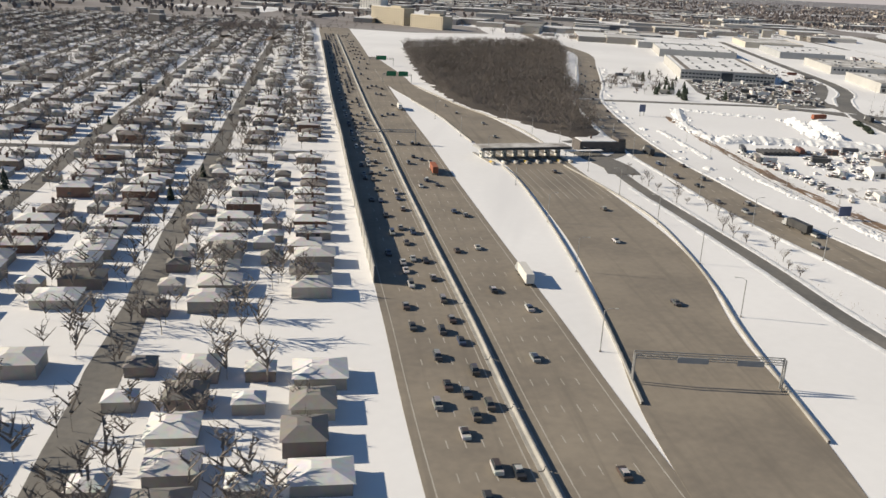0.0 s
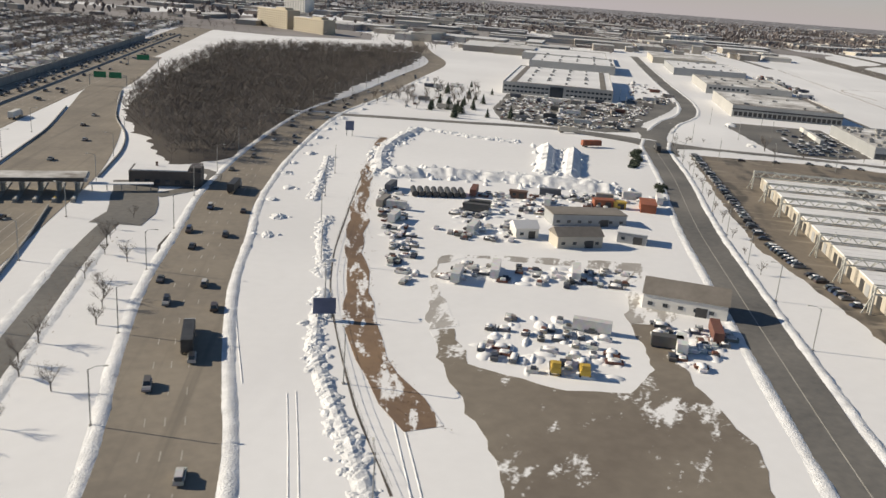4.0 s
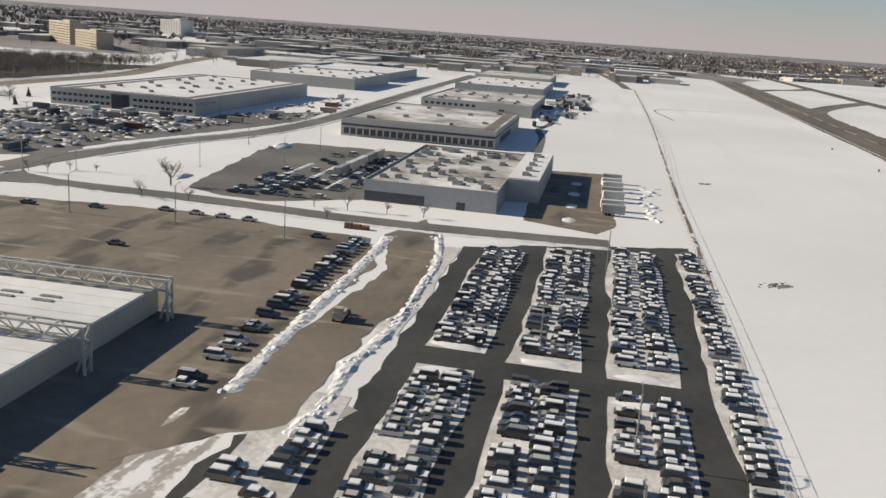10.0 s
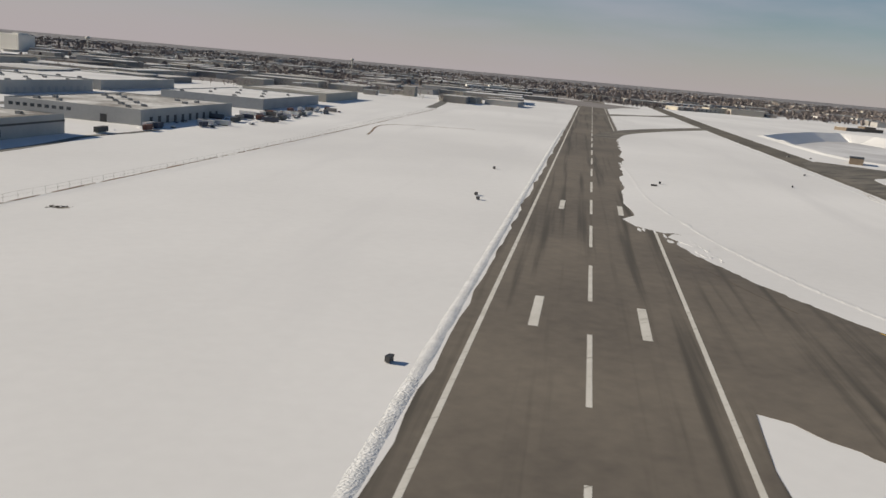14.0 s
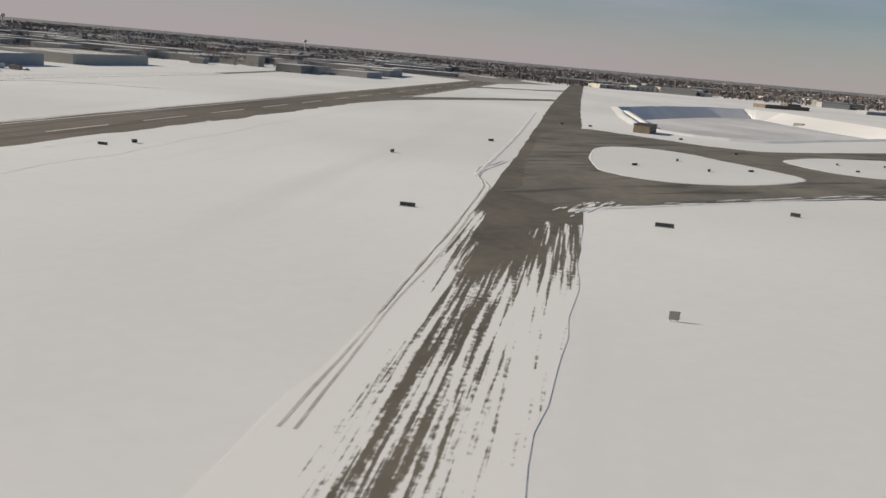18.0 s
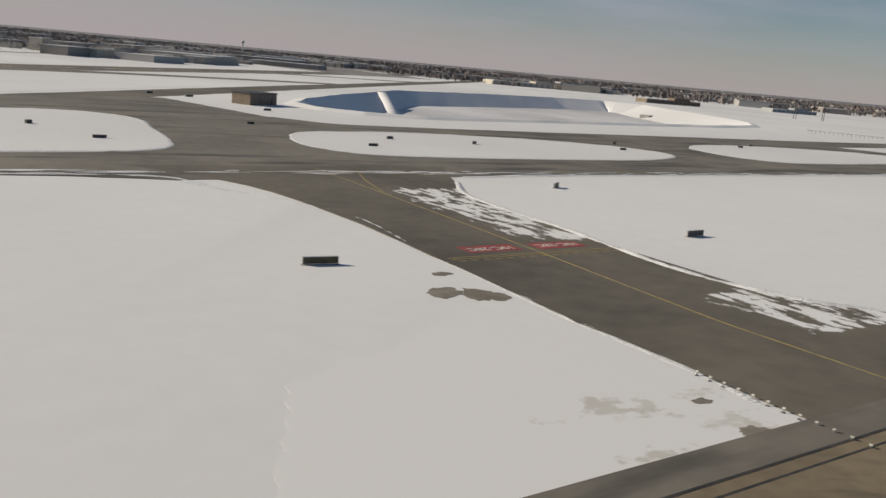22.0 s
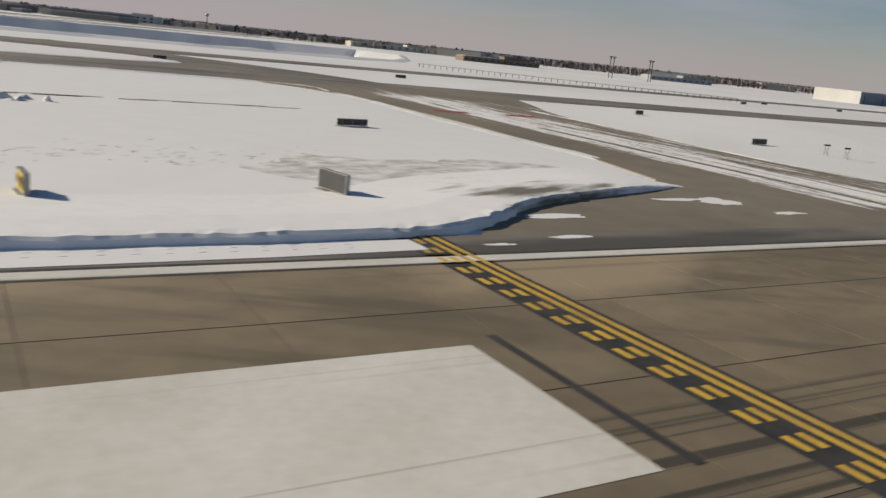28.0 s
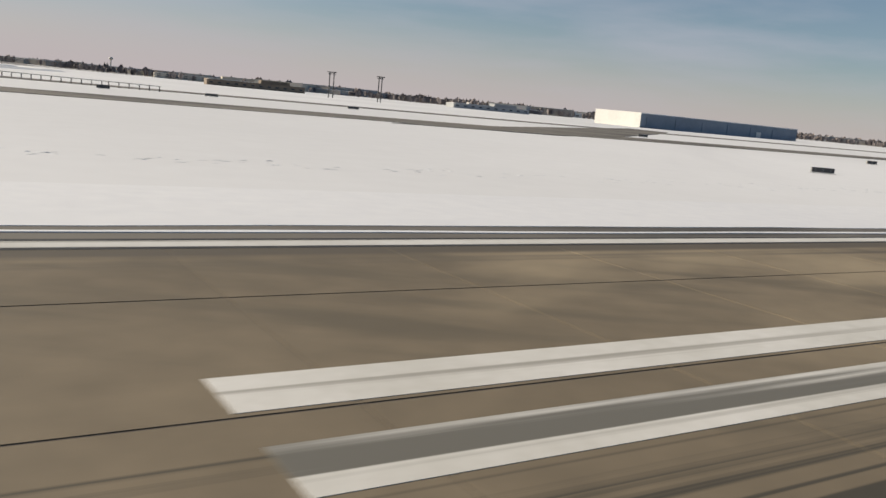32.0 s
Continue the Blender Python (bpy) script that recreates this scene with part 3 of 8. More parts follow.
def ground_sheet():
    bm = bmesh.new()
    n, size = 130, 11000.0
    rings = basin_rings()
    xs, ys = [p[0] for p in rings[0]], [p[1] for p in rings[0]]
    grid, at = [], {}
    for j in range(n + 1):
        row = []
        for i in range(n + 1):
            u, v = 2 * i / n - 1, 2 * j / n - 1
            x, y = 1100 + size * u * abs(u) ** 0.6, 600 + size * v * abs(v) ** 0.6
            r = math.hypot(x - 1100, y - 200)
            t = min(max((r - 4500) / 3500, 0), 1)
            row.append(bm.verts.new((x, y, 22 * t * t * (3 - 2 * t))))
        grid.append(row)
    gx, gy = [v.co.x for v in grid[0]], [r[0].co.y for r in grid]
    i0, i1 = max(i for i in range(n) if gx[i] < min(xs)), min(i for i in range(n) if gx[i] > max(xs))
    j0, j1 = max(j for j in range(n) if gy[j] < min(ys)), min(j for j in range(n) if gy[j] > max(ys))
    for j in range(n):
        for i in range(n):
            if not (i0 <= i < i1 and j0 <= j < j1):
                bm.faces.new((grid[j][i], grid[j][i + 1], grid[j + 1][i + 1], grid[j + 1][i]))
    frame_ = [grid[j0][i] for i in range(i0, i1)] + [grid[j][i1] for j in range(j0, j1)] + [grid[j1][i] for i in range(i1, i0, -1)] + [grid[j][i0] for j in range(j1, j0, -1)]
    loops = [[bm.verts.new(p) for p in ring] for ring in rings]
    both = frame_ + loops[0]
    for tri in mathutils.geometry.tessellate_polygon([[v.co for v in frame_], [v.co for v in loops[0]]]):
        f = bm.faces.new([both[k] for k in tri])
        f.normal_update()
        if f.normal.z < 0:
            f.normal_flip()
    for r, q in zip(loops, loops[1:]):
        for k in range(len(r)):
            m = (k + 1) % len(r)
            bm.faces.new((r[k], r[m], q[m], q[k]))
    return bm


worn(PLAIN, DIAG, (0.004, 0.035), (0.72, 0.72, 0.735), 0.52, 0.25)
solid("ground", ground_sheet(), PLAIN, "flat snow-covered ground reaching to the horizon", "ground", kind="structure")
# ---- roads ----
HIGHWAY = [(-60, -330), (40, -110), (119, 68), (158, 150), (194, 226), (229, 299), (264, 371), (327, 503), (473, 800), (623, 1106), (900, 1690), (1150, 2400)]
TOLL = [(90, -40, 26), (140, 30, 30), (172, 77, 36), (200, 116, 34), (231, 156, 38), (257, 198, 38), (300, 282, 34), (328, 347, 38), (359, 431, 33), (379, 502, 25), (402, 576, 22), (434, 645, 20), (500, 800, 14)]
ARTERIAL = [(240, -120), (262, 0), (287, 82), (302, 117), (316, 155), (333, 196), (353, 235), (375, 279), (426, 360), (505, 466), (582, 543), (700, 670), (815, 800), (900, 960), (1040, 1200)]
LOCAL = [(330, -40), (400, 45), (440, 92), (480, 138), (515, 178), (543, 208), (589, 256), (646, 320), (668, 339)]
DOCKROAD = [(668, 339), (698, 364), (745, 396), (795, 423), (865, 485), (984, 617), (1122, 768), (1300, 960)]
BACKROAD = [(480, 478), (531, 450), (576, 422), (626, 392), (650, 362), (662, 335), (676, 312), (715, 273), (745, 240), (772, 214), (812, 182)]
PATHWAY = [(338, 276), (316, 236), (289, 177), (269, 134), (253, 103), (242, 78), (220, 20)]

road("highway", HIGHWAY, 48, ROADTOP, 0.06, "wide salt-greyed divided motorway with many lanes")
road("toll_road", TOLL, 0, ROADTOP, 0.10, "broad toll plaza approach of pale worn concrete")
road("arterial_road", ARTERIAL, 20, ROADTOP, 0.06, "curved four-lane road with ploughed edges")
road("local_road", LOCAL, 13, ASPHALT, 0.06, "straight dark asphalt service road", ragged=0.8)
road("dock_road", DOCKROAD, 12, ASPHALT, 0.09, "dark asphalt road between warehouses", ragged=0.8)
road("back_road", BACKROAD, 9.5, ASPHALT, 0.12, "narrow dark asphalt road edged with snow", ragged=0.6)
road("access_path", PATHWAY, 6, ASPHALT, 0.06, "narrow asphalt access lane in deep snow")
road("plaza_yard", [(352, 316), (345, 292), (338, 270), (330, 258)], 16, ASPHALT, 0.14, "small asphalt yard behind the toll office", ragged=0.8)
road("plaza_loop", [(352, 290), (372, 300), (384, 318), (376, 332), (360, 334)], 6, ASPHALT, 0.16, "curved asphalt loop round the toll office", ragged=0.4)
solid("road_junction", prism(bmesh.new(), [(634.1, 378), (645.1, 359.4), (652.5, 348.7), (662, 347.1), (672.4, 355.3), (686.5, 373.3), (702.2, 387), (700.7, 374.4), (686.7, 359.7), (676.5, 343.6), (673.1, 334.7), (673.7, 325.6), (682, 312), (674, 306), (665.1, 312), (657.1, 314), (648.2, 305.3), (639, 295), (632, 302), (638.5, 312), (643.2, 325), (644, 336.5), (640.9, 348.2), (631, 372)], -0.2, 0.15), ASPHALT, "wide junction of ploughed asphalt roads", "road", kind="structure")
lanes = bmesh.new()
for k in (-17.2, -13.6, -10, -6.4, 6.4, 10, 13.6, 17.2):
    for x, y, a in along(HIGHWAY[1:-1], 12.2, k):
        box(lanes, x, y, 0.03, 3.2, 0.22, 0.045, a)
for k in (-3.2, -22, 22, 3.2):
    ribbon(lanes, HIGHWAY[1:-1], 0.25, 0.075, k, 0.03)
for k in (-3.5, 0, 3.5):
    for x, y, a in along(ARTERIAL[:-2], 12.2, k):
        box(lanes, x, y, 0.03, 3.2, 0.2, 0.045, a)
for k in range(-4, 5):
    for x, y, a in along([(276, 234), (288, 258), (300, 282)], 4.0, k * 3.8):
        box(lanes, x, y, 0.05, 3.4, 0.25, 0.065, a)
ribbon(lanes, LOCAL, 0.25, 0.075, 0.2, 0.03)
solid("lane_marking", lanes, LANEPAINT, "worn white lane lines", "road marking", kind="structure")

def profile_block(length, outline):
    """A bar along x with the given outline of y and z."""
    bm = bmesh.new()
    ends = [[bm.verts.new((x, y, z)) for y, z in outline] for x in (-length / 2, length / 2)]
    for i in range(len(outline)):
        j = (i + 1) % len(outline)
        bm.faces.new((ends[0][i], ends[0][j], ends[1][j], ends[1][i]))
    bm.faces.new(ends[1])
    bm.faces.new(ends[0][::-1])
    bmesh.ops.recalc_face_normals(bm, faces=bm.faces)
    return bm


# noise wall, median, kerb rails
WALLINE = [(q.x - 21.6, q.y + 10.6) for q in smooth([p for p in HIGHWAY if p[1] < 1200], 60)]
nw = thing("noise_wall", "tall grey concrete noise wall along the motorway", "wall")
c = smooth(WALLINE, 12.0)
panel = None
for a, b in zip(c, c[1:]):
    if a.y < 180 or a.y > 1010:
        continue
    d = b - a
    if panel is None:
        bm = boxes((0, 0, 0, 11.6, 0.3, 5.0), (0, 0, 5.0, 11.6, 0.45, 0.25), (5.9, 0, 0, 0.5, 0.6, 5.2))
        panel = mesh_of(bm, "wall_panel")
    ob = part("wall_panel", panel, WALLCON, nw)
    ob.matrix_basis = Matrix.Translation((a + b) / 2) @ Matrix.Rotation(math.atan2(d.y, d.x), 4, "Z") @ Matrix.Diagonal((d.length / 12.0, 1, 1, 1))
barrier = thing("median_barrier", "long low concrete barrier in the middle of the motorway", "barrier")
length = 12.0
seg = mesh_of(profile_block(length - 0.04, ((-1.3, 0), (-1.3, 0.16), (-0.45, 0.18), (-0.22, 0.5), (-0.16, 1.1), (0.16, 1.1), (0.22, 0.5), (0.45, 0.18), (1.3, 0.16), (1.3, 0))), "barrier_segment")
for x, y, a in along([p for p in HIGHWAY if p[1] < 1300], length, 0.6):
    part("barrier_segment", seg, WALLCON, barrier).matrix_basis = pose(x, y, 0.02, 0, 0, math.degrees(a))
bm = bmesh.new()
ribbon(bm, [(285, 296), (272, 268), (246, 222), (218, 176), (188, 130), (160, 90)], 0.5, 0.9, 0, 0)
ribbon(bm, [(340, 324), (349, 344), (362, 375), (373, 412), (381, 460), (391, 498), (413, 574)], 0.4, 0.8, 0, 0)
ribbon(bm, [(308, 352), (324, 390), (342, 434), (365, 504)], 0.4, 0.8, 0, 0)
ribbon(bm, [(314, 286), (300, 246), (282, 202), (262, 169), (236, 133), (212, 104), (180, 60)], 0.5, 0.8, 1.5, 0)
solid("roadside_barrier", bm, WALLCON, "low concrete barriers beside the toll lanes", "barrier")

# ---- car parks and yards ----


def ragged_outline(poly, depth, step=3.0):
    """The polygon's edges cut into short pieces that wander a little."""
    out = []
    for (ax, ay), (bx, by) in zip(poly, [*poly[1:], poly[0]]):
        L = math.hypot(bx - ax, by - ay)
        n = max(1, int(L / step))
        nx, ny = (by - ay) / L, (ax - bx) / L
        for i in range(n):
            x, y = ax + (bx - ax) * i / n, ay + (by - ay) * i / n
            k = 0 if i == 0 else depth * (noise.noise(Vector((x * 0.12, y * 0.12, 2))) + 0.7 * noise.noise(Vector((x * 0.5, y * 0.5, 7))))
            out.append((x + nx * k, y + ny * k))
    return out


def yard(name, poly, mat, z, label):
    poly = ragged_outline(poly, 1.5)
    return solid(name, prism(bmesh.new(), poly, -0.3, z), mat, label, "car park", kind="structure")


SHED_LOT = [(650, 298), (706, 257), (746, 209), (735, 185), (668, 122), (600, 50), (520, -35), (395, -30), (440, 40), (487, 102), (523, 161), (569, 212)]
EAST_LOT = [(770, 196), (790, 187), (833, 170), (768, 102), (690, 22), (650, -20), (585, 24), (628, 72), (672, 112), (688, 110)]
ENTRY = [(775, 226), (766, 205), (730, 156), (707, 140), (680, 112), (655, 112), (668, 122), (735, 180), (752, 212)]
W1_LOT = [(645, 474), (615, 425), (653, 372), (680, 366), (720, 398), (790, 438), (838, 470), (880, 520), (800, 500), (784, 480), (716, 548), (690, 520)]
STAFF_LOT = [(719, 292), (733, 312), (781, 377), (801, 387), (828, 365), (850, 345), (806, 298), (768, 258), (735, 264), (725, 276)]
TRUCK_YARD = [(806, 216), (817, 193), (832, 200), (905, 282), (880, 300)]
yard("shed_lot", SHED_LOT, LOT, 0.05, "broad brown-grey asphalt apron round the truss-roofed shed")
yard("east_lot", EAST_LOT, AISLE, 0.03, "asphalt car park with rows of snowy cars")
yard("lot_verge", [(668, 124), (600, 51), (578, 22), (585, 24), (628, 72), (672, 112), (692, 112), (690, 118)], SNOWPACK, 0.055, "rutted dirty snow verge between car parks")
yard("entry_drive", ENTRY, LOT, 0.08, "wide asphalt driveway between snow banks")
yard("warehouse_lot", W1_LOT, ASPHALT, 0.05, "asphalt yard crowded with parked vehicles")
yard("staff_lot", STAFF_LOT, ASPHALT, 0.05, "half-filled asphalt staff car park")
yard("truck_yard", TRUCK_YARD, LOT, 0.05, "brown asphalt truck yard with parked trailers")
road("dock_drive", [(900, 338), (916, 346), (940, 372), (965, 402), (985, 430), (1012, 452), (1030, 470)], 4.5, ASPHALT, 0.05, "narrow ploughed drive curving along the docks", "drive", ragged=0.6)
yard("junkyard_lane", [(341, 70), (352, 89), (357, 102), (362, 118), (374, 144), (380, 142), (371, 124), (380, 107), (394, 97), (408, 103), (424, 126), (432, 122), (412, 96), (400, 70), (380, 50), (352, 56)], LANE_MUD, 0.04, "brown slush-covered yard entrance")
yard("junkyard_drive", [(374, 144), (398, 180), (410, 192), (416, 192), (444, 176), (466, 162), (440, 124), (432, 122), (424, 126), (445, 150), (458, 157), (416, 188), (405, 186), (394, 171), (382, 143)], SNOWPACK, 0.045, "dirty packed-snow drive through a storage yard")

# ---- airfield pavement ----
RWB_A, RWB_B = (840, -41), (2340, 1475)          # middle line of the crossing runway
bdir = Vector((RWB_B[0] - RWB_A[0], RWB_B[1] - RWB_A[1], 0)).normalized()
bnor = Vector((-bdir.y, bdir.x, 0))
B0 = Vector((1025.5, 137.2, 0))                   # a point on its middle line


def onb(s, k=0.0):
    q = B0 + bdir * s + bnor * k
    return (q.x, q.y)


road("crossing_runway", [onb(-320), onb(0), onb(600), onb(1800)], 49, RUNWAY_B, 0.06, "dark worn asphalt crossing runway edged with snow", "runway", ragged=1.2)
bm = bmesh.new()
for n in range(-5, 28):
    x, y = onb(10.2 + 61.4 * n)
    box(bm, x, y, 0.03, 36.6, 0.95, 0.045, math.atan2(bdir.y, bdir.x))
for k in (20.8, -20.8):
    for s in range(-310, 1750, 40):
        if k > 0 or s < 60 or s > 640:
            x, y = onb(s + 20, k)
            box(bm, x, y, 0.03, 40, 0.95, 0.04, math.atan2(bdir.y, bdir.x))
for s in (-172, -20.4, 131):
    for k in (10.8, -10.8):
        x, y = onb(s, k)
        box(bm, x, y, 0.03, 23, 1.9, 0.045, math.atan2(bdir.y, bdir.x))
solid("crossing_runway_marking", bm, PAINT_W, "white dashes and edge lines of the crossing runway", "runway marking", kind="structure")

solid("turnoff_pavement", prism(bmesh.new(), ragged_outline([onb(*p) for p in ((100, -21), (91, -30), (74, -26), (58, -30), (43, -37), (20, -47), (0, -59), (-19, -72), (-36, -88), (-60, -112), (-120, -112), (-92, -62), (-66, -31), (-62, -24), (-90, -21), (-90, -18), (100, -18))], 1.4, 2.0), -0.2, 0.045), RUNWAY_B, "bare turnoff pavement beside the crossing runway", "runway", kind="structure")
bm = bmesh.new()
ribbon(bm, [(1066, 92), (1061, 77), (1057.7, 66.6), (1053.3, 53.1), (1049, 40)], 0.4, 0.06, 0, 0)
solid("turnoff_line", bm, PAINT_Y, "yellow taxi line of the turnoff", "taxiway marking", kind="structure")
bm = bmesh.new()
ribbon(bm, [(1082, 160), (1074, 141), (1065.5, 121), (1061, 108)], 0.5, 0.057, 0, 0, 0.2)
solid("pavement_crack", bm, GAPDARK, "dark sealed crack across the turnoff", "crack", kind="structure")
drift = bmesh.new()
ribbon(drift, [(*onb(96, -32), 20), (*onb(104, -28), 28), (*onb(112, -27), 30), (*onb(122, -28), 24), (*onb(140, -28), 26), (*onb(200, -28), 28), (*onb(270, -28), 24), (*onb(400, -28), 18), (*onb(600, -28), 12)], 0, 0.085, 0, -0.1, 2.6)
ribbon(drift, [(*onb(76, -40), 20), (*onb(86, -36), 26), (*onb(94, -38), 20)], 0, 0.08, 0, -0.1, 2.0)
for v in drift.verts:
    if v.co.z > 0 and (v.co - B0).dot(bnor) < -27:
        v.co.z = 0.03
solid("drifted_snow_edge", drift, FIELD, "ragged drift of snow over the runway edge", "snow", kind="structure")

# plough furrows as flat ribbons; the shade in them is painted with dark snow
furrow = bmesh.new()
for k in (0.0, 1.7):
    path = [(862, -797.5), (900, -797.8 + 0.5 * k), (935, -797.8), (966, -798), (1002, -797.6), (1033, -796.8), (1050, -793.5 + k), (1062, -791), (1074, -790.5 - k), (1086, -794), (1100, -796)]
    ribbon(furrow, [(u * math.cos(DIAG) - (v - k) * math.sin(DIAG), u * math.sin(DIAG) + (v - k) * math.cos(DIAG)) for u, v in path], 0.45, 0.075, 0, -0.1, 0.25)
solid("plough_furrow", furrow, DIRTY_SHADE, "plough furrows drawn flat with their shade in the colour, curling along the taxiway edge", "track", kind="structure")
TAXI_T = [(1100, -20), (1163, 48), (1223, 105), (1307, 192), (1480, 376), (1710, 622), (2075, 1005), (2500, 1450)]
road("taxiway_diagonal", TAXI_T, 26, DIAG_A, 0.06, "long diagonal asphalt taxiway", "taxiway", ragged=0.9)
road("taxiway_parallel", [(1290, 176), (1400, 176), (1560, 175), (1760, 178), (1950, 176), (2150, 182), (2400, 190), (3000, 196)], 27, TAXI, 0.09, "dark asphalt parallel taxiway", "taxiway", ragged=0.6)
road("taxiway_outer", [(1510, 290, 30), (1530, 270, 26), (1560, 267, 24), (1620, 264, 32), (1700, 267, 33), (1780, 272, 30), (1860, 278, 26), (2000, 290, 24), (2300, 310, 23), (3000, 340, 23)], 0, TAXI, 0.12, "outer asphalt taxiway past the pond", "taxiway", ragged=0.6)
road("taxiway_link_east", [(1790, 282), (1826, 236), (1848, 195), (1852, 170)], 30, TAXI, 0.15, "short asphalt taxiway link", "taxiway", ragged=0.6)
ISLANDS = ([(1362, 222), (1380, 245), (1396, 262), (1422, 285), (1440, 291), (1456, 287), (1464, 270), (1461, 245), (1457, 214), (1450, 198), (1433, 191), (1400, 188), (1374, 194), (1363, 207)], [(1497, 230), (1508, 246), (1530, 253), (1552, 256), (1580, 253), (1606, 246), (1633, 230), (1637, 208), (1610, 194), (1571, 191), (1530, 191), (1504, 195), (1494, 210)], [(1676, 232), (1696, 246), (1720, 250), (1745, 250), (1775, 244), (1803, 236), (1818, 222), (1821, 208), (1800, 199), (1770, 195), (1706, 191), (1680, 194), (1671, 210)])
solid("taxiway_junction", prism(bmesh.new(), ragged_outline([(1300, 163), (1363, 161), (1420, 158), (1440, 153), (1506, 157), (1525, 161), (1583, 162), (1760, 165), (1835, 166), (1836, 215), (1832, 262), (1850, 288), (1745, 287), (1640, 281), (1586, 279), (1532, 275), (1519, 300), (1514, 326), (1503, 375), (1478, 374), (1430, 335), (1338, 236), (1306, 198), (1289, 183)], 1.2, 4.0), -0.2, 0.10), TAXI, "broad junction of asphalt taxiways", "taxiway", kind="structure")
for poly in ISLANDS:
    ring = [(p.x, p.y) for p in smooth([*poly, poly[0]], 5.0)[:-1]]
    solid("taxiway_island", prism(bmesh.new(), ragged_outline(ring, 0.4, 2.0), -0.1, 0.22), FIELD, "snow-covered island between taxiways", "snow", kind="structure")
road("taxiway_far_link", [(1410, 512), (1483, 566), (1600, 620), (1746, 672)], 22, TAXI, 0.09, "far asphalt taxiway link in the snow", "taxiway")
road("taxiway_far_link_two", [(1725, 840), (1836, 880), (1900, 890), (2000, 930)], 22, TAXI, 0.09, "far asphalt taxiway link in the snow", "taxiway")
road("exit_taxiway", [(1470, 20, 34), (1470, 36, 34), (1470, 52, 34), (1470, 64, 34), (1471, 100, 33), (1472, 130, 36), (1474, 152, 52), (1474, 172, 76)], 0, EXIT_A, 0.12, "dark exit taxiway with snow streaks", "taxiway", ragged=0.7)
solid("exit_flare", prism(bmesh.new(), ragged_outline([(1453, 28), (1530, 28), (1530, 33), (1513, 36), (1503, 43), (1496, 51), (1490, 56), (1487, 64), (1453, 64)], 0.7), -0.2, 0.112), EXIT_A, "wide mouth of the exit taxiway at the threshold", "taxiway", kind="structure")
road("exit_taxiway_two", [(1848, 20, 120), (1848, 36, 100), (1848, 41, 88), (1848, 45, 70), (1848, 53, 38), (1849, 66, 33), (1850, 90, 31), (1853, 125, 36), (1856, 150, 52), (1856, 172, 76)], 0, EXIT_B, 0.12, "exit taxiway streaked with packed snow", "taxiway", ragged=0.7)

solid("far_taxiway_apron", prism(bmesh.new(), ragged_outline([(2110, 160), (2150, 186), (2194, 222), (2290, 300), (2387, 380), (2398, 359), (2300, 272), (2199, 188), (2160, 164)], 1.2, 5.0), -0.2, 0.13), TAXI, "broad dark pavement where far taxiways join", "taxiway", kind="structure")

# ---- pond ----
solid("pond_ice", prism(bmesh.new(), [(x, y) for x, y, z in basin_rings()[-1]], FLOOR_DOWN - 0.6, FLOOR_DOWN + 0.08), ICE, "grey frozen retention pond with blown snow", "pond", kind="structure")
bm = bmesh.new()
lo, hi = Vector((1684, 478, FLOOR_DOWN + 0.1)), Vector((1711, 545, RIM_UP + 0.1))
across = Vector((hi.y - lo.y, lo.x - hi.x, 0)).normalized()
v = [bm.verts.new(p + across * k + Vector((0, 0, dz))) for p, wid in ((lo, 3.4), (hi, 3.0)) for k, dz in ((-wid - 1.5, -3.0), (-wid, 0), (wid, 0), (wid + 1.5, -3.0))]
for k in range(3):
    bm.faces.new((v[k], v[k + 4], v[k + 5], v[k + 1])[::-1])
bm.faces.new(v[:4])
bm.faces.new(v[4:][::-1])
bmesh.ops.recalc_face_normals(bm, faces=bm.faces)
solid("pond_ramp", bm, SNOW, "narrow snowy ramp down the pond slope", "ramp", kind="structure")
# ---- buildings ----
U = Vector((math.cos(radians(46.3)), math.sin(radians(46.3)), 0))    # away along the warehouse blocks
V = Vector((U.y, -U.x, 0))                                            # across them


def block(name, label, corner, width, depth, height, wall, roof, parapet=0.8, heading=46.3, group=""):
    """A flat-roofed building; corner is its front right foot. Local x runs across, y away, origin at the front left foot."""
    a = radians(heading)
    right = Vector((math.sin(a), -math.cos(a), 0))
    o = Vector((*corner, 0)) - right * width
    root = thing(name, label, "warehouse", group, Matrix.Translation(o) @ Matrix.Rotation(a - math.pi / 2, 4, "Z"))
    part("wall", boxes((width / 2, depth / 2, -0.3, width, depth, height + 0.3)), wall, root)
    part("roof", boxes((width / 2, depth / 2, height, width - 0.8, depth - 0.8, 0.25)), roof, root)
    t = 0.35
    p = bmesh.new()
    for r in ((width / 2, t / 2, height, width, t, parapet), (width / 2, depth - t / 2, height, width, t, parapet), (t / 2, depth / 2, height, t, depth - 2 * t, parapet), (width - t / 2, depth / 2, height, t, depth - 2 * t, parapet)):
        box(p, *r)
    part("parapet", p, wall, root)
    return root


def opening(root, name, x, y, z, w, h, side, mat, label="", depth=0.12):
    """A pane or door on the front (side 0) or right (side 1) wall: a shallow framed piece."""
    bm = boxes((0, 0, 0, w, depth, h), (0, -0.03, -0.12, w + 0.3, depth + 0.1, 0.12), (0, -0.03, h, w + 0.3, depth + 0.1, 0.12))
    ob = part(name, bm, mat, root, label)
    ob.matrix_basis = Matrix.Translation((x, y, z)) @ Matrix.Rotation(0 if side == 0 else math.pi / 2, 4, "Z")
    return ob


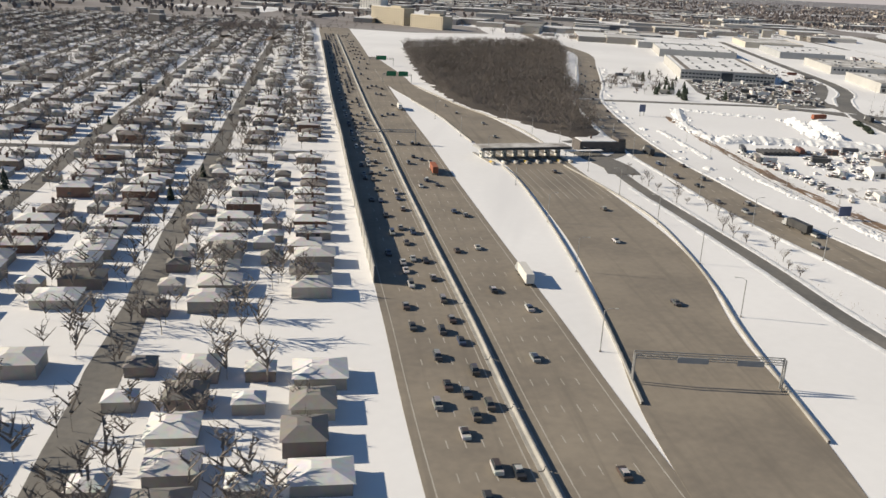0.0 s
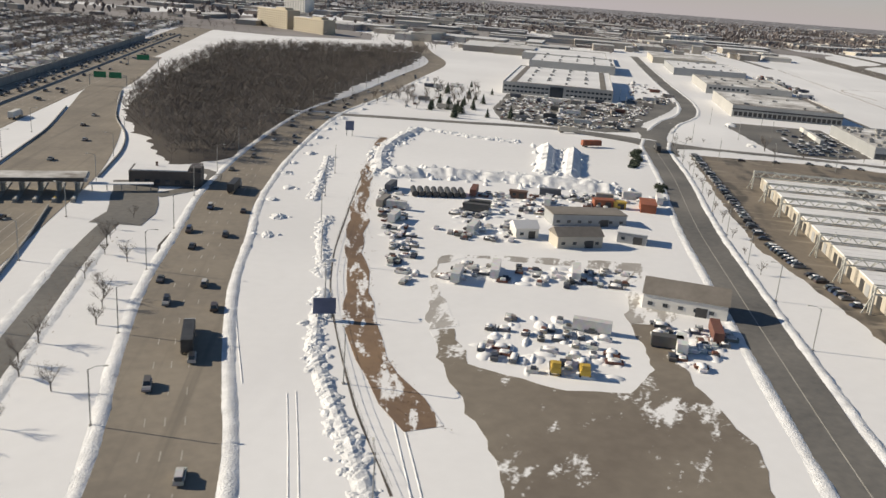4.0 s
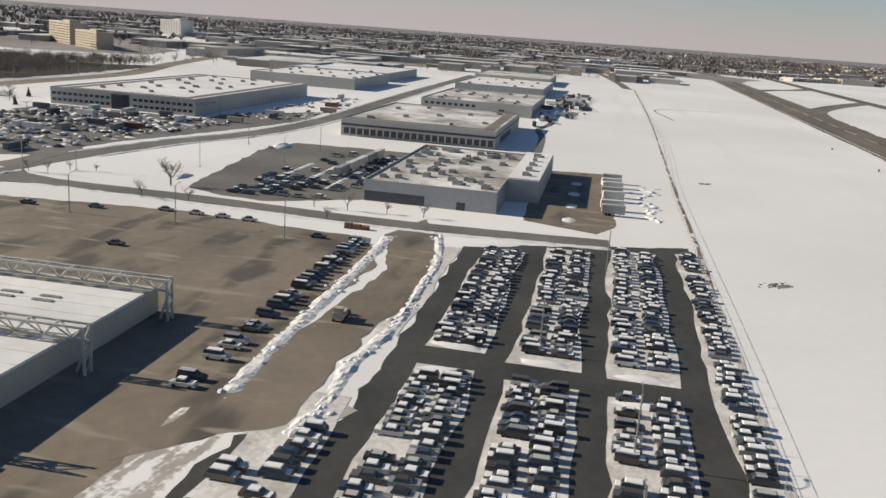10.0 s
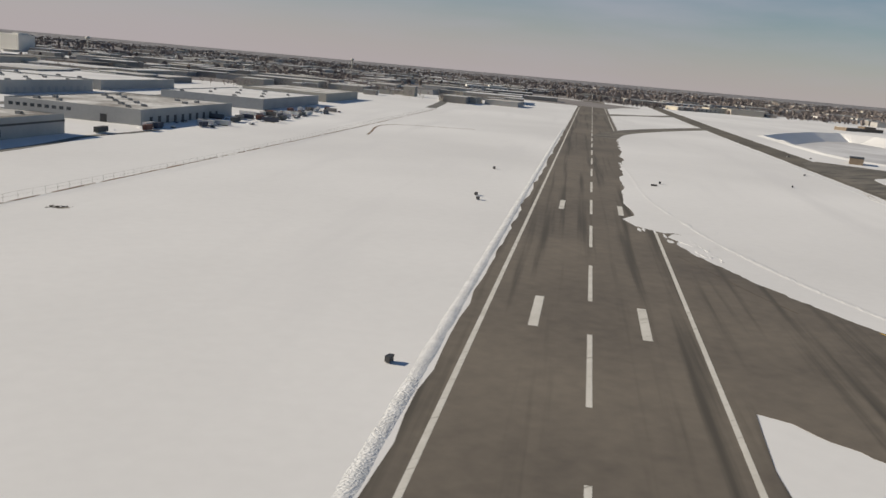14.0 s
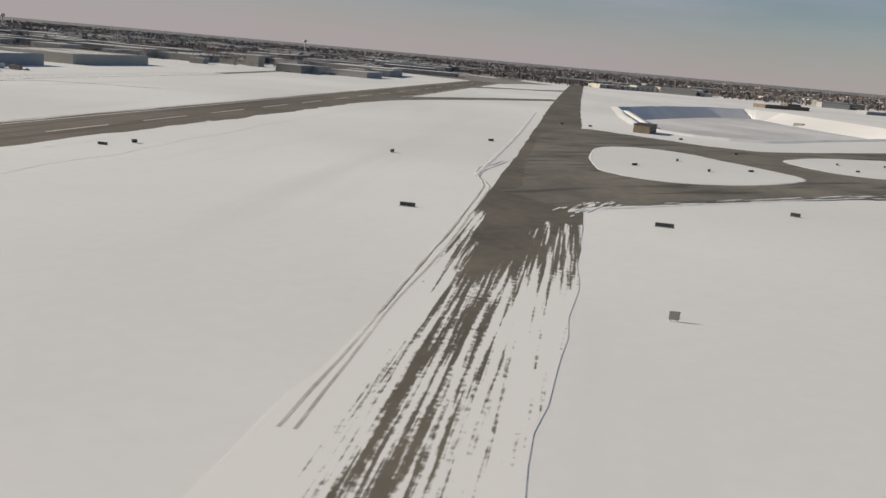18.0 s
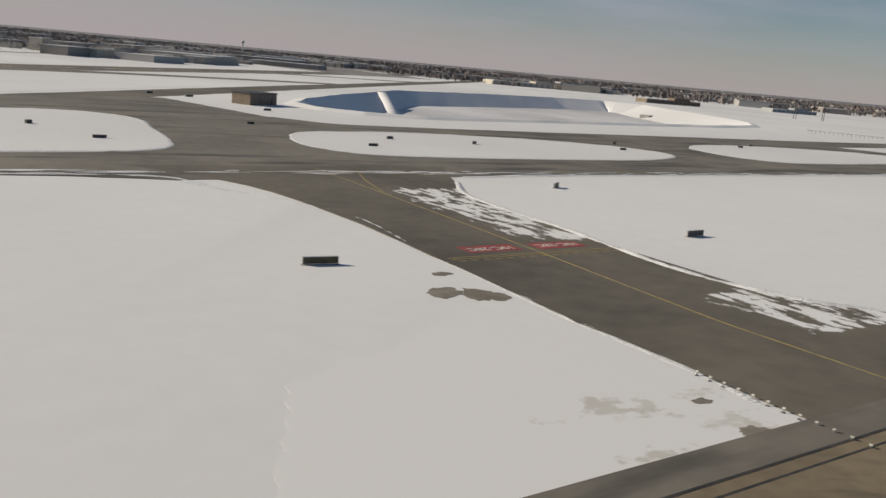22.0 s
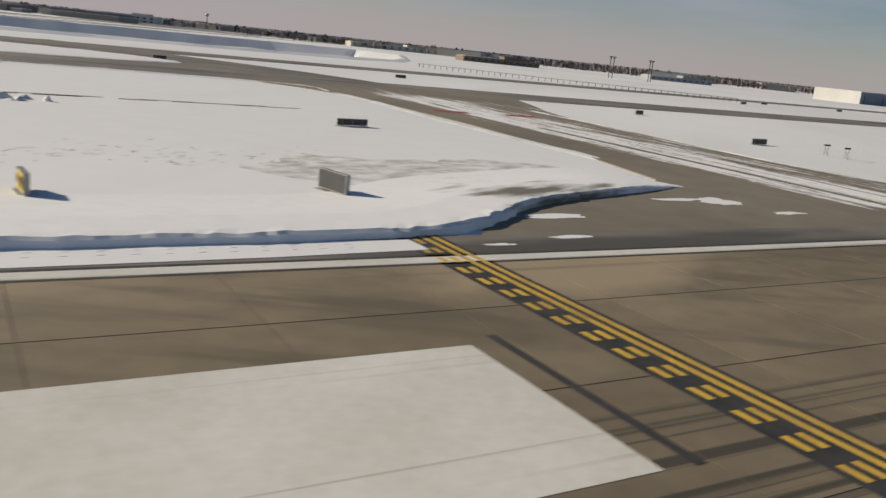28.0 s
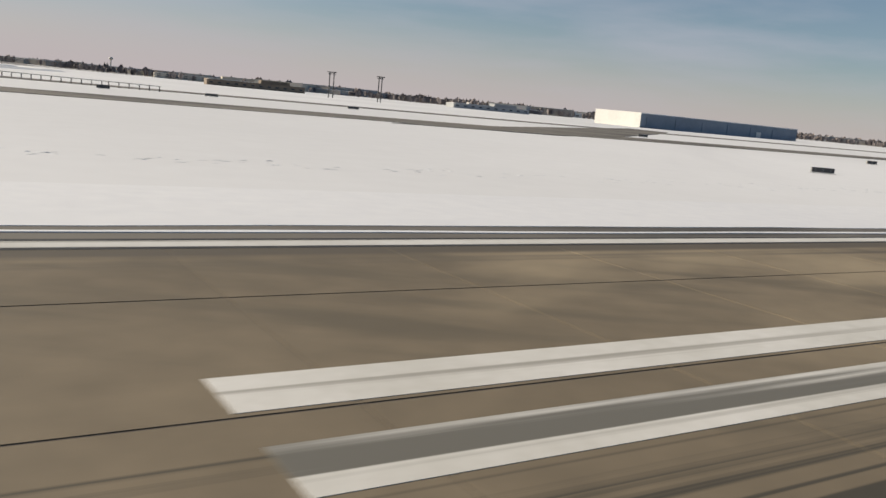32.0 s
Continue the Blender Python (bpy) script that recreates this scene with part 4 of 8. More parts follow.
def rooftop(root, spots, z, seed=0):
    rnd = random.Random(seed)
    for x, y in spots:
        s = rnd.uniform(0.8, 1.3)
        bm = boxes((0, 0, 0, 2.6 * s, 2.0 * s, 1.3), (0, 0, 1.3, 2.2 * s, 1.6 * s, 0.15), (1.9 * s, 0, 0, 1.0, 0.9, 0.8))
        ob = part("roof_unit", bm, STEEL, root)
        ob.matrix_basis = Matrix.Translation((x, y, z)) @ Matrix.Rotation(rnd.choice((0, math.pi / 2)), 4, "Z")


# long white warehouse with window bands
w1 = block("warehouse", "long low white warehouse with window bands and a snowy roof", (782, 491), 91, 188, 9, WALL_P, ROOFSNOW)
for i in range(26):
    if not 11 <= i <= 14:
        for z in (2.0, 5.6):
            opening(w1, "window", 2.4 + i * 3.45, 0, z, 2.4, 1.3, 0, GLASS)
opening(w1, "entrance", 45, -0.2, 0, 11, 8.4, 0, GLASS, "tall glazed entrance bay", 0.8)
for i in range(8):
    opening(w1, "window", 91, 3 + i * 3.4, 5.6, 2.4, 1.3, 1, GLASS)
for i in range(14):
    opening(w1, "dock_door", 91, 70 + i * 7.5, 0.4, 3.2, 3.6, 1, WALL_G)
part("roof_band", boxes((8, 94, 9.25, 5, 180, 0.15), (83, 94, 9.25, 5, 180, 0.15), (45, 8, 9.25, 70, 4, 0.15)), TAR, w1, "bare dark walkway strips on the roof")
rooftop(w1, [(20 + 16 * (i % 4), 22 + 19 * (i // 4)) for i in range(36) if i % 5 not in (1, 3)], 9.25, 1)

# warehouse with the row of dock doors
w2 = block("warehouse", "low dock warehouse with a patchy snowy roof and many dock doors", (897, 357), 83, 116, 8.5, WALL_P, ROOFPATCH)
for i in range(22):
    opening(w2, "dock_door", 3 + i * 3.7, 0, 1.2, 2.7, 2.9, 0, DARK, "", 0.25)
part("stripe", boxes((41.5, -0.08, 5.6, 83, 0.2, 0.9), (83.08, 58, 5.6, 0.2, 116, 0.9)), DARK, w2, "dark band round the wall")
part("roof_band", boxes((41.5, 7, 8.75, 80, 11, 0.05), (78, 60, 8.75, 6, 100, 0.05)), TAR, w2, "bare brown band along the roof edge")
part("canopy", boxes((41.5, -0.9, 4.6, 83, 1.6, 0.25)), WALL_G, w2)
for i in range(12):
    opening(w2, "dock_door", 83, 22 + i * 4.2, 1.2, 2.8, 2.9, 1, DARK, "", 0.25)
rooftop(w2, [(12 + 15 * (i % 5), 14 + 21 * (i // 5)) for i in range(25) if i % 3 == 0], 8.75, 2)

# grey building with an annex, much plant on its roof
w3 = block("office_building", "low grey flat-roofed building covered in roof units", (802, 226), 46, 100, 6.6, WALL_G, ROOFPATCH)
part("annex_wall", boxes((52, 63, -0.3, 12, 74, 8.3)), WALL_P, w3)
part("annex_roof", boxes((52, 63, 8.0, 11.4, 73.4, 0.5)), ROOFSNOW, w3)
opening(w3, "shopfront", 11, 0, 0.4, 21, 3.0, 0, GLASS, "long dark ground-floor window")
opening(w3, "entrance", 34, 0, 0, 3, 2.6, 0, GLASS)
rnd = random.Random(5)
rooftop(w3, [(rnd.uniform(4, 42), rnd.uniform(5, 95)) for i in range(46)], 6.85, 3)
rooftop(w3, [(52, 34 + 13 * i) for i in range(5)], 8.5, 4)

w4 = block("warehouse", "white warehouse with a snowy roof and shaded side", (1026, 489), 82, 128, 8, WALL_P, ROOFPATCH)
for i in range(9):
    opening(w4, "window", 4 + i * 4.4, 0, 4.6, 2.6, 1.6, 0, GLASS)
opening(w4, "dock_door", 60, 0, 0.2, 4, 4.2, 0, DARK)
for i in range(10):
    opening(w4, "dock_door", 82, 12 + i * 10, 0.4, 3.4, 3.8, 1, DARK)
rooftop(w4, [(12 + 14 * (i % 5), 12 + 18 * (i // 5)) for i in range(30) if i % 4 < 2], 8.25, 6)
w5 = block("warehouse", "pale warehouse with a snowy roof", (1166, 648), 86, 150, 8, WALL_G, ROOFSNOW)
rooftop(w5, [(12 + 15 * (i % 5), 12 + 22 * (i // 5)) for i in range(30) if i % 3 == 0], 8.25, 7)
w6 = block("warehouse", "very wide white warehouse behind the others", (985, 690), 98, 120, 9, WALL_P, ROOFSNOW)
for i in range(11):
    opening(w6, "dock_door", 98, 8 + i * 10, 0.4, 3.6, 4.0, 1, WALL_G)
rooftop(w6, [(14 + 20 * (i % 5), 14 + 25 * (i // 5)) for i in range(30) if i % 3 < 2], 9.25, 8)
block("warehouse", "grey warehouse far down the dock road", (1300, 800), 90, 130, 8, WALL_T, ROOFPATCH)
block("warehouse", "low white warehouse far down the dock road", (1080, 800), 110, 140, 8, WALL_P, ROOFSNOW)

# ---- shed under exposed roof trusses ----
SH = radians(47.3)
su, sv = Vector((math.cos(SH), math.sin(SH), 0)), Vector((math.sin(SH), -math.cos(SH), 0))
s0 = Vector((612, 223, 0))                # far left corner
shed = thing("truss_shed", "vast low shed with snowy roof bays hung from white steel trusses", "shed", m=Matrix.Translation(s0) @ Matrix.Rotation(SH - math.pi / 2, 4, "Z"))
SW, BAYL, NB = 84.0, 28.0, 9
TRUSSROOF = material("snow_patched_roof_edge", (0.30, 0.25, 0.19), (0.72, 0.71, 0.70), 0.08, 0.5, 0.8, spread=0.5)
WETROOF = material("wet_roof_membrane", (0.06, 0.055, 0.048), (0.12, 0.105, 0.09), 0.1, 0.7, 0.5)
for k in range(NB - 1):
    for i in range(4):
        part("shed_door", boxes((-0.06, -BAYL * (k + 0.5) + 8 - 5.2 * i, 0, 0.16, 3.4, 3.6)), DARK if (i + k) % 3 else WALL_G, shed)
part("wall", boxes((SW / 2, -BAYL * (NB - 1) / 2, -0.3, SW, BAYL * (NB - 1) + 8, 5.3)), WALL_T, shed)
for k in range(NB - 1):
    y = -BAYL * (k + 0.5)
    part("roof_bay", boxes((SW / 2, y, 5.0, SW + 0.6, BAYL - 4.4, 0.5)), ROOFSNOW, shed)
    for dy in (-7.5, -2.5, 2.5, 7.5):
        part("roof_purlin", boxes((SW / 2, y + dy, 5.45, SW, 0.3, 0.12)), ROOFSNOW, shed)
    part("gutter", boxes((SW / 2, y - BAYL / 2, 5.0, SW + 0.4, 4.4, 0.16)), TRUSSROOF, shed)
    for xs in (28, 62, 70):
        part("skylight", boxes((xs, y + 4, 5.5, 4.0, 0.9, 0.25), (xs, y + 1.6, 5.5, 4.0, 0.9, 0.25)), STEEL, shed)
    blot = bmesh.new()
    rr = random.Random(40 + k)
    pts = []
    for i in range(22):
        t, q = i * math.pi / 11, rr.uniform(0.75, 1.15)
        pts.append((38 + (11 if k > 1 else 8) * q * math.cos(t), y - 5 + 6.4 * q * math.sin(t)))
    prism(blot, ragged_outline(pts, 0.8, 0.7), 5.4, 5.60)
    part("melted_patch", blot, WETROOF, shed, "bare wet roof patch where snow has melted")
    part("roof_unit", boxes((38.6, y - 2.5, 5.5, 4.2, 3.6, 1.6), (38.6, y - 2.5, 7.1, 3.6, 3.0, 0.2)), TAR, shed)
part("roof_pipe", boxes((36, -BAYL * (NB - 1) / 2, 5.5, 0.5, BAYL * (NB - 1), 0.5)), STEEL, shed)
part("vent_tank", beam(bmesh.new(), (57, -BAYL * 1.6, 5.4), (57, -BAYL * 1.6, 8.6), 1.3, 12), WALL_W, shed)


def truss_mesh():
    bm = bmesh.new()
    n, L, h = 18, SW + 9, 2.7
    for s in (-1.1, 1.1):
        beam(bm, (-4.5, s, 8.3), (L - 4.5, s, 8.3), 0.28)
    beam(bm, (-4.5, 0, 5.9), (L - 4.5, 0, 5.9), 0.3)
    for i in range(n):
        x0, x1 = -4.5 + L * i / n, -4.5 + L * (i + 1) / n
        xm = (x0 + x1) / 2
        for s in (-1.1, 1.1):
            beam(bm, (x0, s, 8.3), (xm, 0, 5.9), 0.16)
            beam(bm, (xm, 0, 5.9), (x1, s, 8.3), 0.16)
        beam(bm, (x0, -1.1, 8.3), (x0, 1.1, 8.3), 0.14)
    return mesh_of(bm, "truss")


def leg_mesh():
    bm = bmesh.new()
    for s in (-1, 1):
        beam(bm, (0, 0.9 * s, 0), (0, 1.1 * s, 8.3), 0.3)
    for k in range(4):
        beam(bm, (0, -0.95, 2 * k), (0, 1.0, 2 * k + 2), 0.12)
    beam(bm, (-2.0, 0, 0), (0, 0, 5.9), 0.25)
    return mesh_of(bm, "truss_leg")


TRUSS, LEG = truss_mesh(), leg_mesh()
for k in range(NB):
    t = part("truss", TRUSS, STEELW, shed)
    t.location = (0, -BAYL * k, 0)
    for x in (-4.5, SW + 4.5):
        g = part("truss_leg", LEG, STEELW, shed)
        g.location = (x, -BAYL * k, 0)

# ---- toll plaza ----
TA = radians(-17)
toll = thing("toll_plaza", "flat-roofed toll canopy over a row of booths", "toll plaza", m=Matrix.Translation((308, 309, 0)) @ Matrix.Rotation(TA, 4, "Z"))
part("canopy", boxes((0, 0, 5.2, 50, 12, 1.1)), WALL_G, toll)
part("canopy_roof", boxes((0, 0, 6.3, 49, 11, 0.25)), ROOFPATCH, toll)
part("sign_beam", boxes((0, -6.2, 5.3, 48, 0.3, 1.3)), DARK, toll, "dark sign beam on the canopy edge")
for i in range(8):
    x = -21 + i * 6
    part("canopy_post", boxes((x, 0, 0, 0.5, 0.5, 5.2)), STEEL, toll)
    part("toll_island", boxes((x, 0, 0, 1.6, 30, 0.35), (x, -14, 0, 1.2, 2.2, 1.3)), WALLCON, toll)
    b = part("toll_booth", boxes((x, 3, 0.35, 1.5, 3.4, 2.6), (x, 3, 2.95, 1.9, 4.0, 0.2)), STEELW, toll)
    part("booth_window", boxes((x, 3, 1.5, 1.56, 2.6, 0.9)), GLASS, b)
    part("crash_cushion", boxes((x, -11.5, 0.35, 1.0, 4.5, 0.9, 0, 0.7)), YELLOW if i % 3 == 0 else WALL_W, toll)
office = thing("toll_office", "dark brick office block with a snowy flat roof", "building", m=Matrix.Translation((362, 309, 0)) @ Matrix.Rotation(radians(-24), 4, "Z"))
part("wall", boxes((0, 0, -0.3, 26, 13, 6.0), (11, -1, 5.7, 4, 9, 1.6)), OFFICEDARK, office)
part("roof", boxes((-2, 0, 5.7, 20, 11.5, 0.35)), ROOFSNOW, office)
for i in range(6):
    part("window", boxes((-10 + i * 3.6, -6.55, 1.2, 1.8, 0.16, 1.4)), GLASS, office)
part("chimney", boxes((-4, 2, 6.0, 0.8, 0.8, 1.6)), BRICK, office)
walkw = thing("covered_walkway", "low covered walkway to the toll booths", "walkway", m=Matrix.Translation((343, 301, 0)) @ Matrix.Rotation(TA, 4, "Z"))
part("roof", boxes((0, 0, 2.6, 22, 3, 0.3)), ROOFSNOW, walkw)
for i in range(5):
    part("post", boxes((-10 + 5 * i, 0, 0, 0.3, 0.3, 2.6)), STEEL, walkw)

# ---- wood ----
def bare_tree(bm, x, y, h, rnd, limbs=6, twigs=4, thick=0.018):
    """A small bare tree of thin bars: trunk, limbs and twigs."""
    def bar(a, b, r, tip=0.4):
        d = (b - a).normalized()
        s = Vector((d.y, -d.x, 0.3)).normalized()
        t = d.cross(s)
        v = [bm.verts.new(a + s * r), bm.verts.new(a - s * r * 0.5 + t * r * 0.86), bm.verts.new(a - s * r * 0.5 - t * r * 0.86), bm.verts.new(b)]
        bm.faces.new((v[0], v[1], v[3]))
        bm.faces.new((v[1], v[2], v[3]))
        bm.faces.new((v[2], v[0], v[3]))
    base = Vector((x, y, -0.2))
    top = base + Vector((rnd.uniform(-0.05, 0.05) * h, rnd.uniform(-0.05, 0.05) * h, h))
    bar(base, top, h * thick * 1.4)
    for i in range(limbs):
        k = rnd.uniform(0.25, 0.8)
        p = base.lerp(top, k)
        a = rnd.uniform(0, 6.28)
        L = h * (1 - k) * rnd.uniform(0.5, 0.85) + h * 0.1
        q = p + Vector((math.cos(a) * L * 0.75, math.sin(a) * L * 0.75, L * 0.75))
        bar(p, q, h * thick * 0.7)
        for j in range(twigs):
            u = p.lerp(q, rnd.uniform(0.35, 0.95))
            e = u + Vector((rnd.uniform(-1, 1), rnd.uniform(-1, 1), rnd.uniform(0.2, 1))) * L * 0.45
            bar(u, e, h * thick * 0.4)


WOOD = [(604, 898), (700, 925), (883, 923), (760, 770), (588, 583), (500, 470), (425, 372), (397, 345), (372, 338), (380, 413), (387, 466), (401, 509), (450, 622)]
solid("wood_floor", prism(bmesh.new(), ragged_outline(WOOD, 5.0, 4.0), -0.2, 0.03), LITTER, "brown leaf litter under bare trees", "woodland floor", kind="structure")
rnd = random.Random(11)
bm = bmesh.new()
for x, y in scatter(WOOD, 3600, 12):
    bare_tree(bm, x, y, rnd.uniform(8, 14), rnd, 7, 4, 0.02)
solid("bare_wood", bm, TWIG, "dense leafless winter wood of brown-grey trees", "woodland", kind="stuff")
# ---- main runway ----
RX0, RX1 = 1415.0, 2700.0
runway = tagged(new("main_runway"), "long concrete runway with worn markings", "runway", kind="structure")
part("runway_base", boxes(((RX0 + RX1) / 2, 2, -0.3, RX1 - RX0, 65, 0.474)), GAPDARK, runway)
PIECE = 7.62
slab_near = mesh_of(boxes((0, 0, 0, PIECE - 0.06, PIECE - 0.09, 0.02)), "slab")
rest = bmesh.new()
for i in range(int((RX1 - RX0) / PIECE)):
    for j in range(-4, 4):
        x, y = RX0 + PIECE * (i + 0.5), PIECE * (j + 0.5)
        if 1745 < x < 2085 and j >= 0 and (j > 0 or x > 1990):
            ob = part("slab", slab_near, CONCRETE, runway)
            ob.location = (x, y, 0.17)
        else:
            box(rest, x, y, 0.17, PIECE - 0.06, PIECE - 0.09, 0.02)
tagged(part("slab_field", rest, CONCRETE, runway, "joined rest of the concrete slabs"), kind="stuff")
part("shoulder", boxes(((RX0 + RX1) / 2, 32.5, 0.1, RX1 - RX0, 3.9, 0.088)), TAXI, runway, "grey asphalt shoulder strip")
# white paint


def stripe(name, x, y, w, d):
    ob = part(name, boxes((0, 0, 0, w, d, 0.05)), PAINT_W, runway)
    ob.location = (x, y, 0.15)


stripe("edge_line", (RX0 + 45 + RX1) / 2, 29.9, RX1 - RX0 - 45, 1.0)
for s in (-1, 1):
    for k in range(8):
        stripe("threshold_stripe", 1482, s * (2.6 + 3.45 * k), 45.7, 1.75)
    stripe("aiming_block", 1766, s * 14.7, 41.5, 9.2)
    for k in range(3):
        stripe("touchdown_bar", 1611, s * (16.9 - 3.3 * k), 22.9, 1.9)
    for k in range(2):
        stripe("touchdown_bar", 1896.4, s * (14.9 - 3.3 * k), 19.6, 1.75)
        stripe("touchdown_bar", 2045, s * (16.3 - 3.15 * k), 30, 1.75)
for x in range(1530, 2680, 61):
    stripe("centre_dash", x + 18, 0, 36.6, 0.9)
bm = boxes(((RX0 + RX1) / 2, 30.62, 0.15, RX1 - RX0, 0.3, 0.046), ((RX0 + RX1) / 2, 29.2, 0.15, RX1 - RX0, 0.25, 0.046), (1792.7, 4, 0.15, 2.9, 62, 0.046), (1788.0, 15, 0.15, 0.4, 10, 0.046))
part("dark_marks", bm, PAINT_K, runway, "black paint borders and tyre rubber streaks")
bm = bmesh.new()
for x in (1793.7, 1793.05):
    box(bm, x, 4, 0.15, 0.32, 62, 0.052)
for x in (1792.4, 1791.75):
    for k in range(34):
        box(bm, x, -26 + 1.8 * k, 0.15, 0.32, 0.95, 0.052)
ribbon(bm, [(1845.9, 29.2), (1845.5, 24.5), (1844.9, 15.0)], 0.5, 0.205, 0, 0.1)
ribbon(bm, [(1850, 33), (1852, 29), (1854, 25), (1857, 21), (1860, 17), (1864, 13), (1872, 7), (1884, 3)], 0.28, 0.208, 0, 0.1)
ribbon(bm, [(1964.3, 33.6), (1966.2, 32.6), (1967.9, 31.3)], 0.7, 0.205, 0, 0.1)
part("yellow_paint", bm, PAINT_Y, runway, "yellow hold lines and lead-off lines")
bm = bmesh.new()
for k in (-0.33, 0.33):
    ribbon(bm, [(1845.9 + k, 29.2), (1845.5 + k, 24.5), (1844.9 + k, 15.0)], 0.16, 0.203, 0, 0.1)
    ribbon(bm, [(1847 + k, 97), (1846.6 + k, 67), (1846.7 + k, 55.4), (1846.4 + k, 43.8), (1846 + k, 37.6), (1845.9 + k, 30.8)], 0.2, 0.203, 0, 0.1, 0.1)
part("line_border", bm, PAINT_K, runway, "black borders of the lead-off line")
bm = bmesh.new()
ribbon(bm, [(1847, 97), (1846.6, 67), (1846.7, 55.4), (1846.4, 43.8), (1846, 37.6), (1845.9, 30.8)], 0.16, 0.2, 0, 0.1)
ribbon(bm, [(1847.6, 46), (1848.4, 38), (1850, 33.2), (1851.4, 30.8)], 0.16, 0.2, 0, 0.1)
part("worn_line", bm, LANEPAINT, runway, "worn pale lines running out of the exit")

# paint on the exit taxiway
bm = boxes((1465.2, 92.1, 0.1, 9.4, 3.6, 0.035), (1477.6, 91.9, 0.1, 9.4, 3.6, 0.035), (1843, 116, 0.1, 7, 3.2, 0.035), (1857, 116, 0.1, 7, 3.2, 0.035))
solid("red_hold_marking", bm, PAINT_R, "red runway ahead panels painted on the taxiway", "taxiway marking", kind="structure")


def lettering(text, size, mat, m, parent=None, name="lettering"):
    """Writing as a thin mesh."""
    cu = bpy.data.curves.new("text", "FONT")
    cu.body, cu.size, cu.extrude, cu.align_x, cu.align_y = text, size, 0.01, "CENTER", "CENTER"
    tmp = bpy.data.objects.new("text", cu)
    me = bpy.data.meshes.new_from_object(tmp)
    bpy.data.objects.remove(tmp)
    ob = new(name, me)
    me.materials.clear()
    me.materials.append(mat)
    ob.parent = parent
    ob.matrix_basis = m
    return ob


for x in (1465.2, 1477.6):
    tagged(lettering("10C-28C", 2.2, PAINT_W, pose(x, 92.0, 0.15, 0, 0, 180)), "white painted runway name", "lettering", kind="structure")
bm = bmesh.new()
box(bm, 1471, 88.4, 0.1, 31, 0.25, 0.04)
box(bm, 1471, 87.6, 0.1, 31, 0.25, 0.04)
for k in range(15):
    box(bm, 1456.5 + 2 * k, 86.6, 0.1, 1.1, 0.3, 0.04)
ribbon(bm, [(1475, 168), (1474, 137), (1471.6, 92), (1470, 70), (1469, 55), (1469.4, 45), (1469.8, 32)], 0.3, 0.145, 0, 0.1)
ribbon(bm, [(1484, 166), (1478.5, 152), (1474.6, 138)], 0.3, 0.145, 0, 0.1)
solid("yellow_taxi_line", bm, FADED_Y, "faded yellow taxi lines", "taxiway marking", kind="structure")

# snow lying in streaks on the pavement


def streaks(name, label, poly, count, seed, heading, z, mat=DIRTY_SHADE, long=(2, 9), wide=(0.3, 1.3)):
    """Flat ragged pieces inside a stretch of ground, each at its own level."""
    r = random.Random(seed)
    bm = bmesh.new()
    d = Vector((math.cos(heading), math.sin(heading), 0))
    n = Vector((-d.y, d.x, 0))
    for k, (x, y) in enumerate(scatter(poly, count, seed)):
        o = Vector((x, y, 0))
        L, w = r.uniform(*long), r.uniform(*wide)
        m = 7
        up, down = [], []
        for i in range(m):
            u = L * (i / (m - 1) - 0.5 + r.uniform(-0.04, 0.04))
            e = math.sin(math.pi * (0.12 + 0.76 * i / (m - 1)))
            p, q = o + d * u + n * (w * e * r.uniform(0.2, 0.7)), o + d * u - n * (w * e * r.uniform(0.2, 0.7))
            up.append((p.x, p.y))
            down.append((q.x, q.y))
        prism(bm, up + down[::-1], z - 0.05, z + 0.012 + 0.03 * r.random())
    return solid(name, bm, mat, label, "snow" if mat is not LOT else "ground", kind="stuff")


streaks("snow_streak", "row of snow remains along the parallel taxiway", [(1330, 160.5), (1780, 161), (1780, 165.5), (1330, 165)], 170, 8, 0.02, 0.11, FIELD, (2, 14), (0.3, 1.0))
streaks("snow_streak", "torn snow remains where two taxiways meet", [(1284, 152), (1300, 160), (1318, 163), (1318, 167), (1300, 168), (1288, 163)], 34, 23, 0.5, 0.11, FIELD, (1.5, 7), (0.3, 1.1))
streaks("snow_streak", "torn snow remains on the closed turnoff", [onb(20, -42), onb(60, -37), onb(90, -30), onb(100, -16), onb(94, -14), onb(66, -30), onb(40, -38)], 26, 15, DIAG, 0.05, FIELD, (2, 8), (0.4, 1.6))
def blob(x, y, rx, ry, seed):
    """A wandering closed outline."""
    out = []
    for i in range(40):
        t = i * math.pi / 20
        q = 1 + 0.5 * noise.noise(Vector((math.cos(t) * 1.2, math.sin(t) * 1.2, seed))) + 0.3 * noise.noise(Vector((math.cos(t) * 4, math.sin(t) * 4, seed)))
        out.append((x + rx * q * math.cos(t), y + ry * q * math.sin(t)))
    return out


